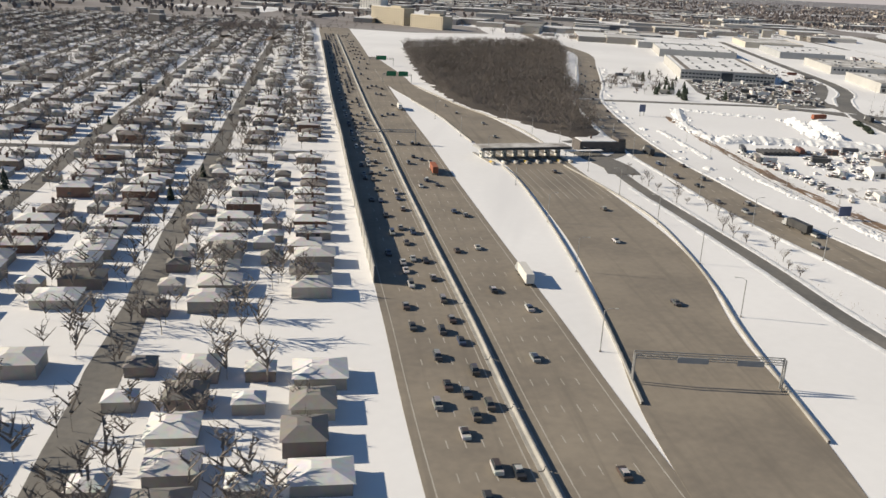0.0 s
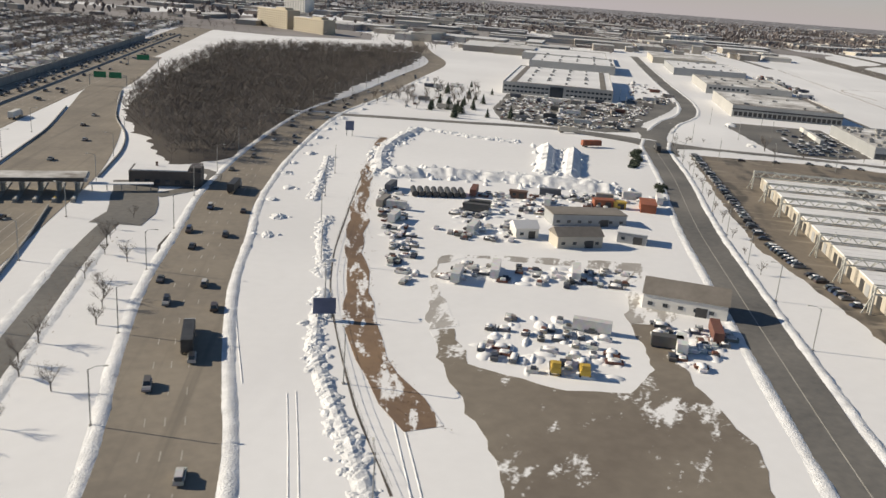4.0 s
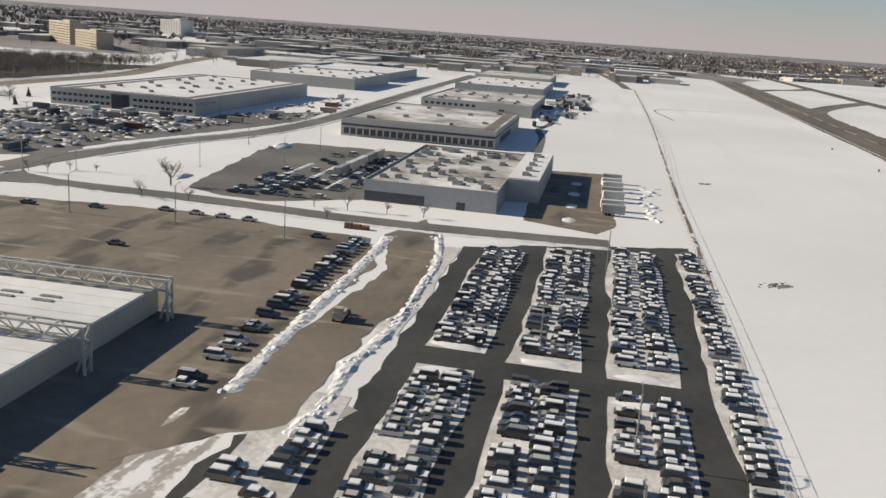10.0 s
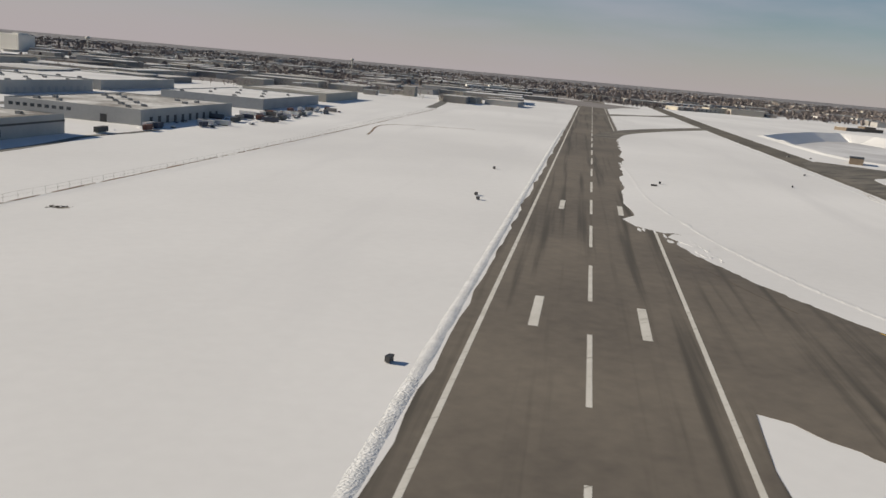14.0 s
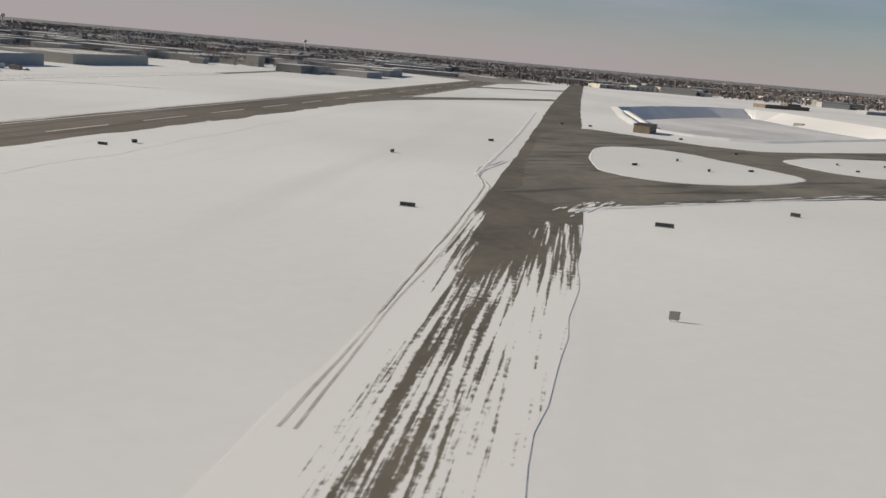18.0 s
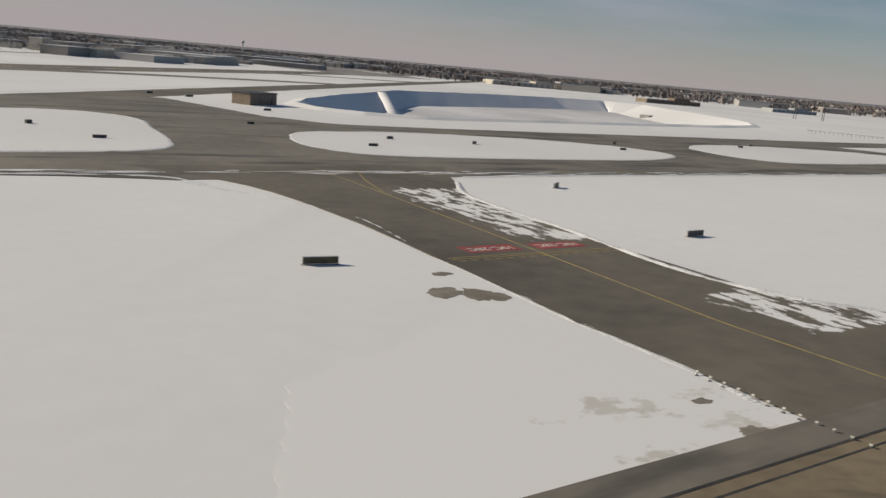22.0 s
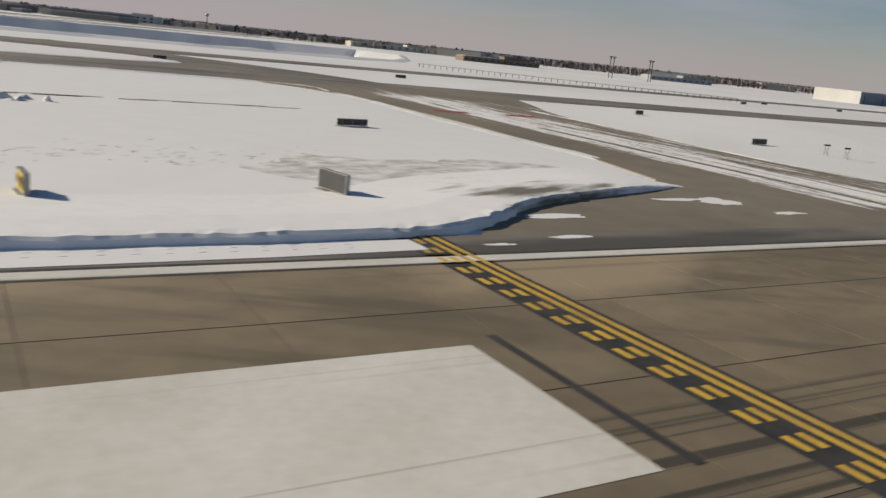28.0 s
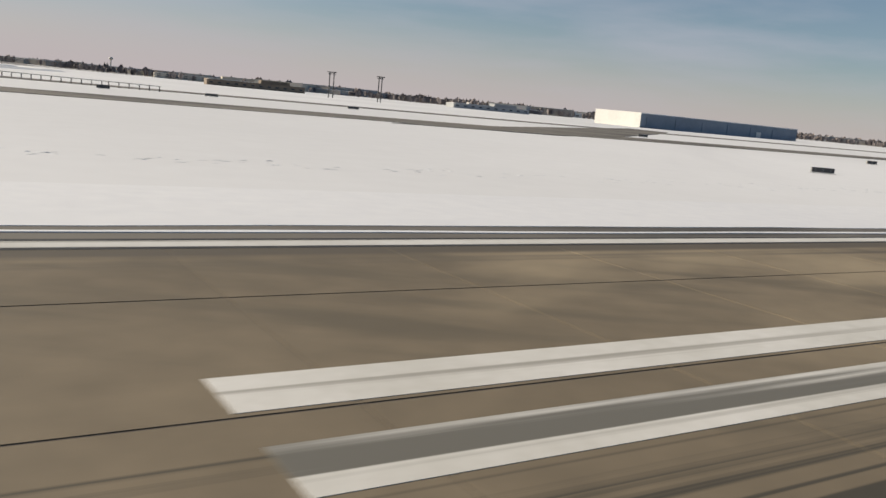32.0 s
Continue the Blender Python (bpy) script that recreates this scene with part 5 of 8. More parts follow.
for x, y, rx, ry in ((1450, 82, 1.3, 0.8), (1445.6, 75, 2.2, 2.0), (1449.6, 72.6, 2.4, 2.6), (1447.9, 40.8, 0.9, 0.6), (1446.6, 34.9, 1.4, 0.8), (1445.2, 31.2, 2.2, 1.4), (1441.4, 31.9, 2.0, 0.9), (1439.3, 34, 1.2, 0.6), (1433, 31, 2.4, 1.2)):
    solid("dark_patch", prism(bmesh.new(), blob(x, y, rx, ry, x + y), -0.05, 0.03), THAWED, "bare wet patch thawed in the snow", "ground", kind="structure")
for x, y, rx, ry in ((1805.5, 39.2, 2.6, 0.7), (1802.4, 33.5, 1.5, 0.35), (1796.5, 32.3, 1.0, 0.25), (1826, 44, 2.0, 1.6), (1829, 39.4, 1.6, 0.5), (1822, 44.6, 2.6, 0.6)):
    solid("slush_patch", prism(bmesh.new(), blob(x, y, rx, ry, x), 0.02, 0.20 if y < 34 else 0.14), FIELD, "thin slush left on the pavement", "snow", kind="structure")
solid("thawing_snow", prism(bmesh.new(), ragged_outline([(1405, 29), (1453, 29), (1453, 60), (1440, 66), (1418, 56)], 1.5, 1.5), -0.05, 0.015), THAW, "thin thawing snow with grey wet patches", "snow", kind="structure")
solid("sooty_snow", prism(bmesh.new(), ragged_outline([(1801, 47), (1808, 51), (1820, 54), (1829, 56), (1822, 62), (1808, 63), (1798, 65), (1790, 57), (1795, 49)], 2.5, 1.5), -0.05, 0.02), SOOTED, "soot and grit blown over the snow", "snow", kind="structure")
bm = bmesh.new()
r = random.Random(14)
for k in range(700):
    x = r.uniform(1870, 2420)
    y = 60 + 2.5 * noise.noise(Vector((x * 0.02, 3, 1))) + r.gauss(0, 1.4)
    heap(bm, x, y, r.uniform(0.2, 0.6), r.uniform(0.15, 0.35), r.uniform(0.015, 0.045), k, r.random(), 6)
for k in range(420):
    x = r.uniform(1690, 1800)
    heap(bm, x, 62 + r.gauss(0, 2.4), r.uniform(0.2, 0.6), r.uniform(0.12, 0.3), r.uniform(0.01, 0.035), k, r.random(), 6)
solid("trampled_snow", bm, BANK, "trampled snow clods in a track beside the runway", "snow", kind="stuff")

# snow banks of the airfield
LEDGESNOW = material("cut_field_snow", (0.84, 0.84, 0.85), (0.74, 0.745, 0.77), 0.012, 0.8, 0.65, 0.06, spread=0.5)
worn(LEDGESNOW, radians(25), (0.12, 0.5), (0.17, 0.15, 0.12), 0.40, 0.25, ((0, 1797, 1804, -0.4, 0.06), (0, 1817, 1825, 0, -0.5), (1, 46, 56, 0, -0.4)))
def ledge(bm, pts, height, seed, reach=13.0, step=0.8):
    """The cut edge of the snowfield: a steep ragged face, sloping away behind."""
    c = smooth(pts, step)
    nn = normals(c)
    rows = []
    for i, (p, n) in enumerate(zip(c, nn)):
        h = height * min(1, 0.06 + i * step / 34, 0.06 + (len(c) - 1 - i) * step / 9)
        w = 0.22 * noise.noise(Vector((p.x * 0.35, p.y * 0.35, seed))) + 0.25 * noise.noise(Vector((p.x * 1.4, p.y * 1.4, seed)))
        k = 1 + 0.12 * noise.noise(Vector((p.x * 0.12, p.y * 0.12, seed + 5))) + 0.16 * noise.noise(Vector((p.x * 1.1, p.y * 1.1, seed + 5)))
        row = []
        j = 1 + 0.06 * noise.noise(Vector((p.x * 0.05, p.y * 0.05, seed + 5)))
        for u, z in ((w - 0.15, -0.05), (w, h * k * 0.8), (w + 0.25, h * k), (1.1, h * j * 0.97), (reach * 0.35, h * 0.8), (reach * 0.68, h * 0.32), (reach, -0.03)):
            q = p + n * u
            row.append(bm.verts.new((q.x, q.y, z)))
        rows.append(row)
    for r, s in zip(rows, rows[1:]):
        for k in range(6):
            bm.faces.new((r[k], s[k], s[k + 1], r[k + 1]))
    return bm


cut = ledge(bmesh.new(), [(1513, 35.6), (1530, 34.9), (1555, 34.3), (1580, 34.0), (1680, 33.9), (1760, 33.9), (1786, 34.0), (1793, 34.6), (1799, 37), (1806, 42), (1815, 45.8), (1830, 50.8)], 0.66, 2)
ledge(cut, [(1866, 56), (1868, 48), (1873, 42), (1879, 38.6), (1886, 36.6), (1900, 35.6), (1940, 35.5), (1970, 35.4), (1988, 35.0)], 0.45, 4)
ledge(cut, [(1972, 34.9), (1990, 34.7), (2050, 34.5), (2150, 34.5), (2400, 34.5)], 0.16, 8)
solid("cut_snow_edge", cut, LEDGESNOW, "steep cut edge of the snowfield along the runway", "snow bank", kind="structure")
bm = bmesh.new()
bank(bm, [(1500, 150), (1491, 132), (1488, 100), (1485, 76), (1488, 60), (1496, 51), (1503, 42), (1513, 36)], 1.7, 0.45, 5, 0.9)
bank(bm, [(1440, 152), (1456, 121), (1455, 95), (1453, 63), (1453, 45), (1452, 38)], 1.2, 0.14, 6, 1.2)
bank(bm, [(1869, 131), (1867, 99), (1864, 69), (1866, 54)], 1.4, 0.3, 16, 1.0)
solid("runway_snow_bank", bm, BANK, "low ploughed snow bank along the runway edge", "snow bank", kind="structure")
solid("turnoff_snow_bank", bank(bmesh.new(), [(1058, 26), (1065, 50), (1072, 72), (1081, 103), (1092, 130), (1113, 170), (1131, 197), (1152, 228), (1177, 259), (1215, 300), (1266, 357)], 2.4, 0.15, 11, 1.2, 2.2, 0.9), FIELD, "low rounded snow ridge beside the turnoff", "snow bank", kind="structure")
strip = bmesh.new()
ribbon(strip, [(1512, 33.6, 0.7), (1530, 33.0, 2.0), (1560, 32.4, 2.9), (1700, 32.35, 3.0), (1770, 32.4, 3.0), (1792, 32.8, 2.0)], 3.0, 0.215, 0, 0.05, 0.2)
ribbon(strip, [(1893, 34.6), (2000, 34.5), (2300, 34.5)], 1.8, 0.215, 0, 0.05, 0.7)
ribbon(strip, [(2000, 32.6, 0.05), (2030, 32.2, 0.3), (2100, 31.9, 0.5), (2300, 31.9, 0.5)], 0.4, 0.225, 0, 0.05, 0.3)
for k in range(170):
    for y in (32.5, 33.2):
        box(strip, 1545 + 1.4 * k + y * 0.2, y, 0.2, 0.3, 0.2, 0.03)
solid("edge_snow", strip, SNOW, "flattened snow strip with tyre prints beside the edge line", "snow", kind="structure")
bm = bmesh.new()
for poly in ISLANDS:
    bank(bm, [*poly, poly[0]], 2.2, 0.34, 7, 2.0)
bank(bm, [(1300, 160), (1350, 160.5), (1400, 160.5), (1436, 158), (1444, 148)], 2, 0.2, 8, 2.0)
bank(bm, [(1506, 157), (1560, 160), (1700, 161), (1820, 161), (1834, 140), (1833, 100), (1833, 66)], 2.2, 0.25, 9, 2.0)
bank(bm, [(1300, 214), (1420, 340), (1560, 492)], 2, 0.2, 10, 2.0)
bank(bm, [onb(-300, 26.5), onb(0, 26.5), onb(600, 26.5)], 2.2, 0.25, 13, 2.5)
solid("taxiway_snow_bank", bm, BANK, "ploughed snow edges of the taxiways", "snow bank", kind="structure")

# ---- airfield signs ----


def airfield_sign(x, y, w=3.4, h=1.0, turn=0.0, face=DARK, label="low dark airfield sign half sunk in snow", text=""):
    h *= 0.72
    root = thing("airfield_sign", label, "sign", "airfield signs", pose(x, y, 0, 0, 0, turn))
    p = part("panel", boxes((0, 0, 0.14, w, 0.26, h)), DARK, root)
    part("frame", boxes((0, 0, 0.12, w + 0.08, 0.32, 0.05), (0, 0, 0.14 + h, w + 0.08, 0.32, 0.05), (-w / 2 - 0.02, 0, 0.16, 0.05, 0.31, h - 0.04), (w / 2 + 0.02, 0, 0.16, 0.05, 0.31, h - 0.04)), STEEL, p)
    if face is not DARK:
        part("face", boxes((0, -0.14, 0.2, w - 0.12, 0.04, h - 0.12)), face, p, "bright sign face")
    n = max(2, round(w / 1.2))
    for i in range(n):
        part("leg", boxes((-w / 2 + w * (i + 0.5) / n, 0, -0.05, 0.1, 0.1, 0.19)), STEEL, root)
        if n > 2:
            part("divider", boxes((-w / 2 + w * (i + 0.5) / n, -0.135, 0.18, 0.05, 0.03, h - 0.08)), STEEL, p)
    part("footing", boxes((0, 0, -0.1, w + 0.5, 0.7, 0.13)), WALLCON, root)
    part("drift", heap(bmesh.new(), 0.3, 0.9, w * 0.6, 0.8, 0.14, x, 0, 12), SNOW, root, "small snow drift behind the sign")
    if text:
        lettering(text, h * 0.9, PAINT_K if face is SIGNYEL else SIGNYEL, pose(0, -0.18, 0.14 + h / 2, 90, 0, 0), p)
    return root


for x, y, w, h, turn in ((1203, 275, 3, 1.1, -40), (1248, 171, 3.6, 1.2, -40), (1376, 306, 3.6, 1.1, 15), (1300, 137.3, 4.4, 1.2, -43), (1357.4, 140, 2.6, 1.3, -62), (1392, 234, 3.4, 1.1, 5), (1441, 216, 3.2, 1.1, 0), (1515, 213, 3, 1.1, 0), (1533, 234, 3, 1.2, 20), (1500, 268, 2.4, 1.0, 0), (1624, 220, 3, 1.1, 0), (1722, 242, 3.2, 1.1, 0), (1740, 250, 2.6, 1.1, 0), (1522, 142, 2.8, 1.3, 30), (1721, 151, 3.4, 1.2, 25), (1813, 88, 3.9, 0.95, 4), (1793.5, 47.3, 3.0, 1.7, -78), (1820, 222, 3.2, 1.1, 0), (1892, 229, 3.4, 1.1, 0), (1908, 142, 2.6, 1.1, 10), (1886.5, 90.5, 3.6, 1.1, 2), (1520, 392, 3.6, 1.1, 10), (1505, 402, 3, 1.1, 10), (1532, 330, 3, 1.1, 0), (2070, 252, 3.4, 1.2, 0), (2236, 215, 4.2, 1.0, 0), (2150, 262, 4, 1.0, 0), (2105, 270, 4, 1.0, 0), (2148, 86, 4.0, 1.0, -20), (2237, 133, 3.4, 1.0, -10), (1509.6, 92.6, 4.2, 1.2, 2), (1897.2, 70, 2.4, 0.8, 4)):
    airfield_sign(x, y, w, h, turn)
board = thing("marker_board", "small square pale board on a stake in the snow", "marker", m=pose(1240, 82.5, 0, 0, 0, -35))
part("panel", boxes((0, 0, 0.25, 1.5, 0.12, 1.25)), WALL_T, board)
part("rim", boxes((0, 0.0, 1.48, 1.6, 0.18, 0.06), (-0.77, 0, 0.25, 0.06, 0.18, 1.25), (0.77, 0, 0.25, 0.06, 0.18, 1.25)), STEEL, board)
for dx in (-0.5, 0.5):
    part("leg", boxes((dx, 0, -0.1, 0.1, 0.1, 0.4)), STEEL, board)
airfield_sign(1437.6, 89.8, 4.4, 1.1, -8, SIGNOLD, "black and yellow airfield direction sign in the snow", "")
airfield_sign(1543, 51, 2.5, 1.1, -60, SIGNOLD, "black and yellow airfield sign with a drift beside it", "")
airfield_sign(1775.2, 46.6, 2.3, 1.5, -86, SIGNYEL, "bright yellow airfield direction sign", "\u2190HH")
airfield_sign(1902, 49, 2.4, 1.5, -84, SIGNOLD, "dark airfield sign with yellow runway name", "28C")
for x, y in ((959, 115), (1086, 260), (1214, 281), (1080, 251), (1150, 330), (1300, 265), (1416, 217), (1560, 225), (1640, 240), (1430, 245)):
    box_root = thing("light_box", "small dark airfield equipment box on the snow", "equipment box", "equipment boxes", pose(x, y, 0, 0, 0, 30))
    part("case", boxes((0, 0, 0.2, 1.6, 0.8, 0.9), (0, 0, 1.1, 1.7, 0.9, 0.08)), DARK, box_root)
    part("stand", boxes((-0.5, 0, -0.1, 0.12, 0.6, 0.3), (0.5, 0, -0.1, 0.12, 0.6, 0.3)), STEEL, box_root)
# row of threshold lights and a leaning stake
for k in range(12):
    lt = thing("threshold_light", "small white threshold light on a short stem in snow", "light", "threshold lights", pose(1452.3, 45.1 - 1.45 * k, 0))
    part("stem", beam(bmesh.new(), (0, 0, 0), (0, 0, 0.38), 0.05, 6), STEEL, lt)
    part("lamp_head", beam(bmesh.new(), (-0.02, 0.12, 0.40), (0.02, -0.12, 0.40), 0.09, 8), STEELW, lt)
    part("foot", boxes((0, 0, -0.05, 0.3, 0.3, 0.1)), DARK, lt)
stake = thing("marker_stake", "thin leaning marker stake in the snow", "stake", m=pose(1560.3, 50.6, 0))
part("stake_rod", beam(bmesh.new(), (0, 0, -0.1), (0.35, 0, 1.9), 0.05, 5), DARK, stake)
for x, y in ((1897, 75), (1903, 84.4), (1904, 84)):
    rod = thing("marker_stake", "thin white marker stake in the snow", "stake", "marker stakes", pose(x, y, 0))
    part("stake_rod", beam(bmesh.new(), (0, 0, -0.1), (0, 0, 1.3), 0.04, 5), STEELW, rod)
disc = thing("round_marker", "small round grey marker beside a sign", "marker", m=pose(1895, 70.4, 0))
part("disc", beam(bmesh.new(), (0, 0.04, 0.6), (0, -0.04, 0.6), 0.3, 14), STEEL, disc)
part("post", beam(bmesh.new(), (0, 0, -0.1), (0, 0, 0.4), 0.05, 5), STEEL, disc)
# small frames beside the exit
for k, (x, y) in enumerate(((1888.6, 79.5), (1888.6, 76), (1889, 68.6), (1889.6, 61.5), (1889.4, 52.8))):
    fr = thing("approach_light", "small trestle carrying an approach light bar", "light", "approach lights", pose(x, y, 0, 0, 0, 0))
    bm = bmesh.new()
    for s in (-0.4, 0.4):
        beam(bm, (s * 1.2, 0, 0), (s, 0, 1.5), 0.05)
        beam(bm, (s * 1.2, 0, 0.1), (-s, 0, 1.2), 0.03)
    part("trestle", bm, STEEL, fr)
    part("lamp_bar", boxes((0, 0, 1.5, 1.3, 0.25, 0.25)), DARK, fr)
# wind mast and bird-like gauge on the field
gauge = thing("wind_mast", "thin leaning wind mast standing in the snow", "mast", m=pose(1634, 125.5, 0))
part("pole", beam(beam(bmesh.new(), (0, 0, 0), (0.6, 0, 2.6), 0.09), (0.6, 0, 2.6), (1.2, 0, 1.6), 0.12), DARK, gauge)

# hut with lattice mast
hut = thing("equipment_hut", "small white metal equipment hut with a ribbed gable roof", "hut", m=pose(1759.5, 103.5, 0, 0, 0, -10))
part("wall", profile_block(5.4, ((-2, -0.2), (-2, 2.5), (0, 3.4), (2, 2.5), (2, -0.2))), WALL_W, hut)
for s in (-1, 1):
    slope = part("roof", boxes((0, 0, 0, 6.0, 2.5, 0.12)), STEEL, hut, "ribbed grey metal roof slope")
    slope.matrix_basis = pose(0, s * 1.12, 2.97, -s * 24.2, 0, 0)
    rib = mesh_of(boxes((0, 0, 0.12, 0.09, 2.5, 0.07)), "roof_rib")
    for i in range(13):
        part("roof_rib", rib, DARK, slope).location = (-2.85 + 0.475 * i, 0, 0)
part("door", boxes((-2.74, -0.2, 0, 0.1, 0.95, 2.05)), WALL_G, hut)
part("window", boxes((-2.74, -1.3, 1.2, 0.08, 0.6, 0.7)), GLASS, hut)
part("air_unit", boxes((0.4, -2.35, 0.5, 1.0, 0.7, 1.0)), WALL_G, hut)
part("plinth", boxes((0, 0, -0.2, 6.6, 5.2, 0.3)), WALLCON, hut)
cab = thing("cable_cabinet", "dark cable cabinets at the foot of the mast", "cabinet", m=pose(1754.8, 100.3, 0, 0, 0, -6))
for i in range(3):
    part("case", boxes((-1.0 + 1.0 * i, 0, 0.25, 0.92, 0.7, 1.0)), DARK, cab)
part("pad", boxes((0, 0, -0.1, 4.4, 1.6, 0.34)), WALLCON, cab)
tank = thing("fuel_tank", "small grey fuel tank beside the hut", "tank", m=pose(1764.2, 101.2, 0))
part("shell", boxes((0, 0, 0.3, 0.9, 0.7, 0.9)), WALL_G, tank)
part("stand", boxes((0, 0, 0, 0.7, 0.5, 0.3)), STEEL, tank)
# flat dark streaks on the snow, running along x from the hut
streaks("dark_patch", "dark brown streaks on the snow beside the hut", [(1762, 99), (1774, 98.5), (1776, 101.5), (1763, 102.5)], 26, 71, 0.0, 0.02, LOT, (1.5, 6), (0.3, 1.2))
streaks("dark_patch", "thin dark streaks leading away from the hut", [(1770, 104), (1796, 106), (1812, 106), (1812, 107.5), (1770, 106)], 30, 72, 0.05, 0.02, LOT, (1.5, 6), (0.1, 0.4))
bm = bmesh.new()
for k in range(16):
    r_ = random.Random(k)
    heap(bm, 1777 + r_.gauss(0, 2), 98.5 + r_.gauss(0, 0.8), r_.uniform(0.5, 1.4), r_.uniform(0.4, 0.9), r_.uniform(0.2, 0.7), k, r_.random() * 3, 9)
solid("shovelled_snow", bm, BANK, "shovelled snow heap beside the hut", "snow", kind="stuff")
mast = thing("lattice_mast", "tall red and white lattice antenna mast", "mast", m=pose(1754.5, 101.8, 0))
for k in range(8):
    bm = bmesh.new()
    z0, z1 = 1.55 * k, 1.55 * k + 1.55
    f = lambda t, z: (0.36 * math.cos(t), 0.36 * math.sin(t), z)
    for a in range(3):
        p, q = 2.09 * a, 2.09 * (a + 1)
        beam(bm, f(p, z0), f(p, z1), 0.045)
        beam(bm, f(p, z0), f(q, z1), 0.025)
        beam(bm, f(p, z1), f(q, z1), 0.025)
    part("mast_section", bm, PAINT_W if k % 2 == 0 else RUST, mast)
pole = thing("marker_post", "thin rust-red marker post beside the hut", "post", m=pose(1765, 100, 0))
part("post", beam(bmesh.new(), (0, 0, 0), (0, 0, 3.6), 0.07), RUST, pole)

# brown pump house by the pond
pump = thing("pump_house", "flat-roofed tan pump house beside the pond", "building", m=pose(1541, 366, 0, 0, 0, 30))
part("wall", boxes((0, 0, -0.2, 19, 10, 5.0)), BRICKTAN, pump)
part("roof", boxes((0, 0, 4.8, 19.6, 10.6, 0.5)), DARK, pump)
for i in range(4):
    part("louvre", boxes((-5 + 3.2 * i, -5.05, 2.8, 1.6, 0.14, 1.6)), TAR, pump)
part("door", boxes((6, -5.05, 0, 1.6, 0.14, 2.4)), DARK, pump)
cage = thing("intake_structure", "concrete intake structure half buried in snow", "structure", m=pose(2036, 584, FLOOR_DOWN + 0.1, 0, 0, 20))
part("frame", boxes((-6, 0, 0, 1, 10, 3), (6, 0, 0, 1, 10, 3), (0, 0, 3, 13, 10, 0.6)), WALLCON, cage)
part("grate", boxes((0, -4, 0, 11, 0.3, 3)), DARK, cage)

# hangar, light towers and pier behind the field
hang = thing("hangar", "long hangar with a pale end wall and blue-grey side", "hangar", m=pose(2508, 494, 0, 0, 0, 9))
part("wall", boxes((125, 22.5, -0.3, 250, 45, 11.3)), HANGARBLUE, hang)
part("end_wall", boxes((-0.3, 22.5, -0.3, 0.5, 45.4, 11.7)), WALL_W, hang, "pale sunlit end wall")
part("roof", boxes((125, 22.5, 11.0, 251, 46, 0.5)), ROOFSNOW, hang)
for i in range(6):
    part("hangar_door", boxes((24 + 39 * i, -0.2, 0, 33, 0.5, 8.4)), HANGARBLUE, hang)
part("small_door", boxes((178, -0.5, 0, 8, 0.3, 5)), WALL_W, hang, "small white door")
for x, y in ((2287, 591), (2290, 590), (2320, 576), (2322, 575)):
    tw = thing("light_tower", "tall apron floodlight mast", "light mast", "floodlight masts", pose(x, y, 0))
    part("mast", beam(bmesh.new(), (0, 0, 0), (0, 0, 18.5), 0.4, 6), DARK, tw)
    part("lamp_ring", boxes((0, 0, 18.2, 3.6, 1.4, 0.7), (0, 0, 17.1, 2.4, 1.1, 0.5)), DARK, tw)
pier = thing("light_pier", "low pier of approach light frames in the snow", "light pier")
deck = bmesh.new()
PIERLINE = [(1975, 372), (2005, 337), (2032, 310), (2060, 290), (2090, 273)]
PIERS = along(PIERLINE, 3.0)
for x, y, a in PIERS:
    part("pier_post", boxes((x, y, 0, 0.22, 0.22, 1.6, a)), DARK, pier)
ribbon(deck, PIERLINE, 1.0, 1.75, 0, 1.55)
part("deck", deck, STEEL, pier)
# ---- vehicles ----
def profile_solid(bm, pts, width, taper=0.0):
    """A side outline of x and z drawn out across y; taper narrows the upper points."""
    hi = max(p[1] for p in pts)
    L = [bm.verts.new((x, width / 2 - taper * z / hi, z)) for x, z in pts]
    R = [bm.verts.new((x, -width / 2 + taper * z / hi, z)) for x, z in pts]
    bm.faces.new(L[::-1])
    bm.faces.new(R)
    n = len(pts)
    for i in range(n):
        bm.faces.new((L[i], L[(i + 1) % n], R[(i + 1) % n], R[i]))
    return bm


def wheel_mesh(r=0.33, w=0.22):
    return mesh_of(beam(bmesh.new(), (0, -w / 2, 0), (0, w / 2, 0), r, 10), "wheel")


WHEEL, BIGWHEEL = wheel_mesh(), wheel_mesh(0.5, 0.35)
CAR_SHAPES = {
    "sedan": ([(-2.2, 0.3), (2.2, 0.3), (2.25, 0.65), (1.9, 0.85), (0.95, 0.95), (-1.5, 0.98), (-2.2, 0.9)], [(-1.55, 0.95), (1.0, 0.93), (0.35, 1.38), (-0.95, 1.4)], [(-0.95, 1.38), (0.35, 1.36), (0.3, 1.44), (-0.9, 1.46)]),
    "van": ([(-2.4, 0.35), (2.4, 0.35), (2.45, 0.8), (1.9, 1.05), (1.2, 1.1), (-2.4, 1.1)], [(-2.38, 1.08), (1.3, 1.08), (0.7, 1.68), (-2.2, 1.72)], [(-2.2, 1.7), (0.7, 1.66), (0.6, 1.78), (-2.1, 1.82)]),
}
CAR_MESH = {}
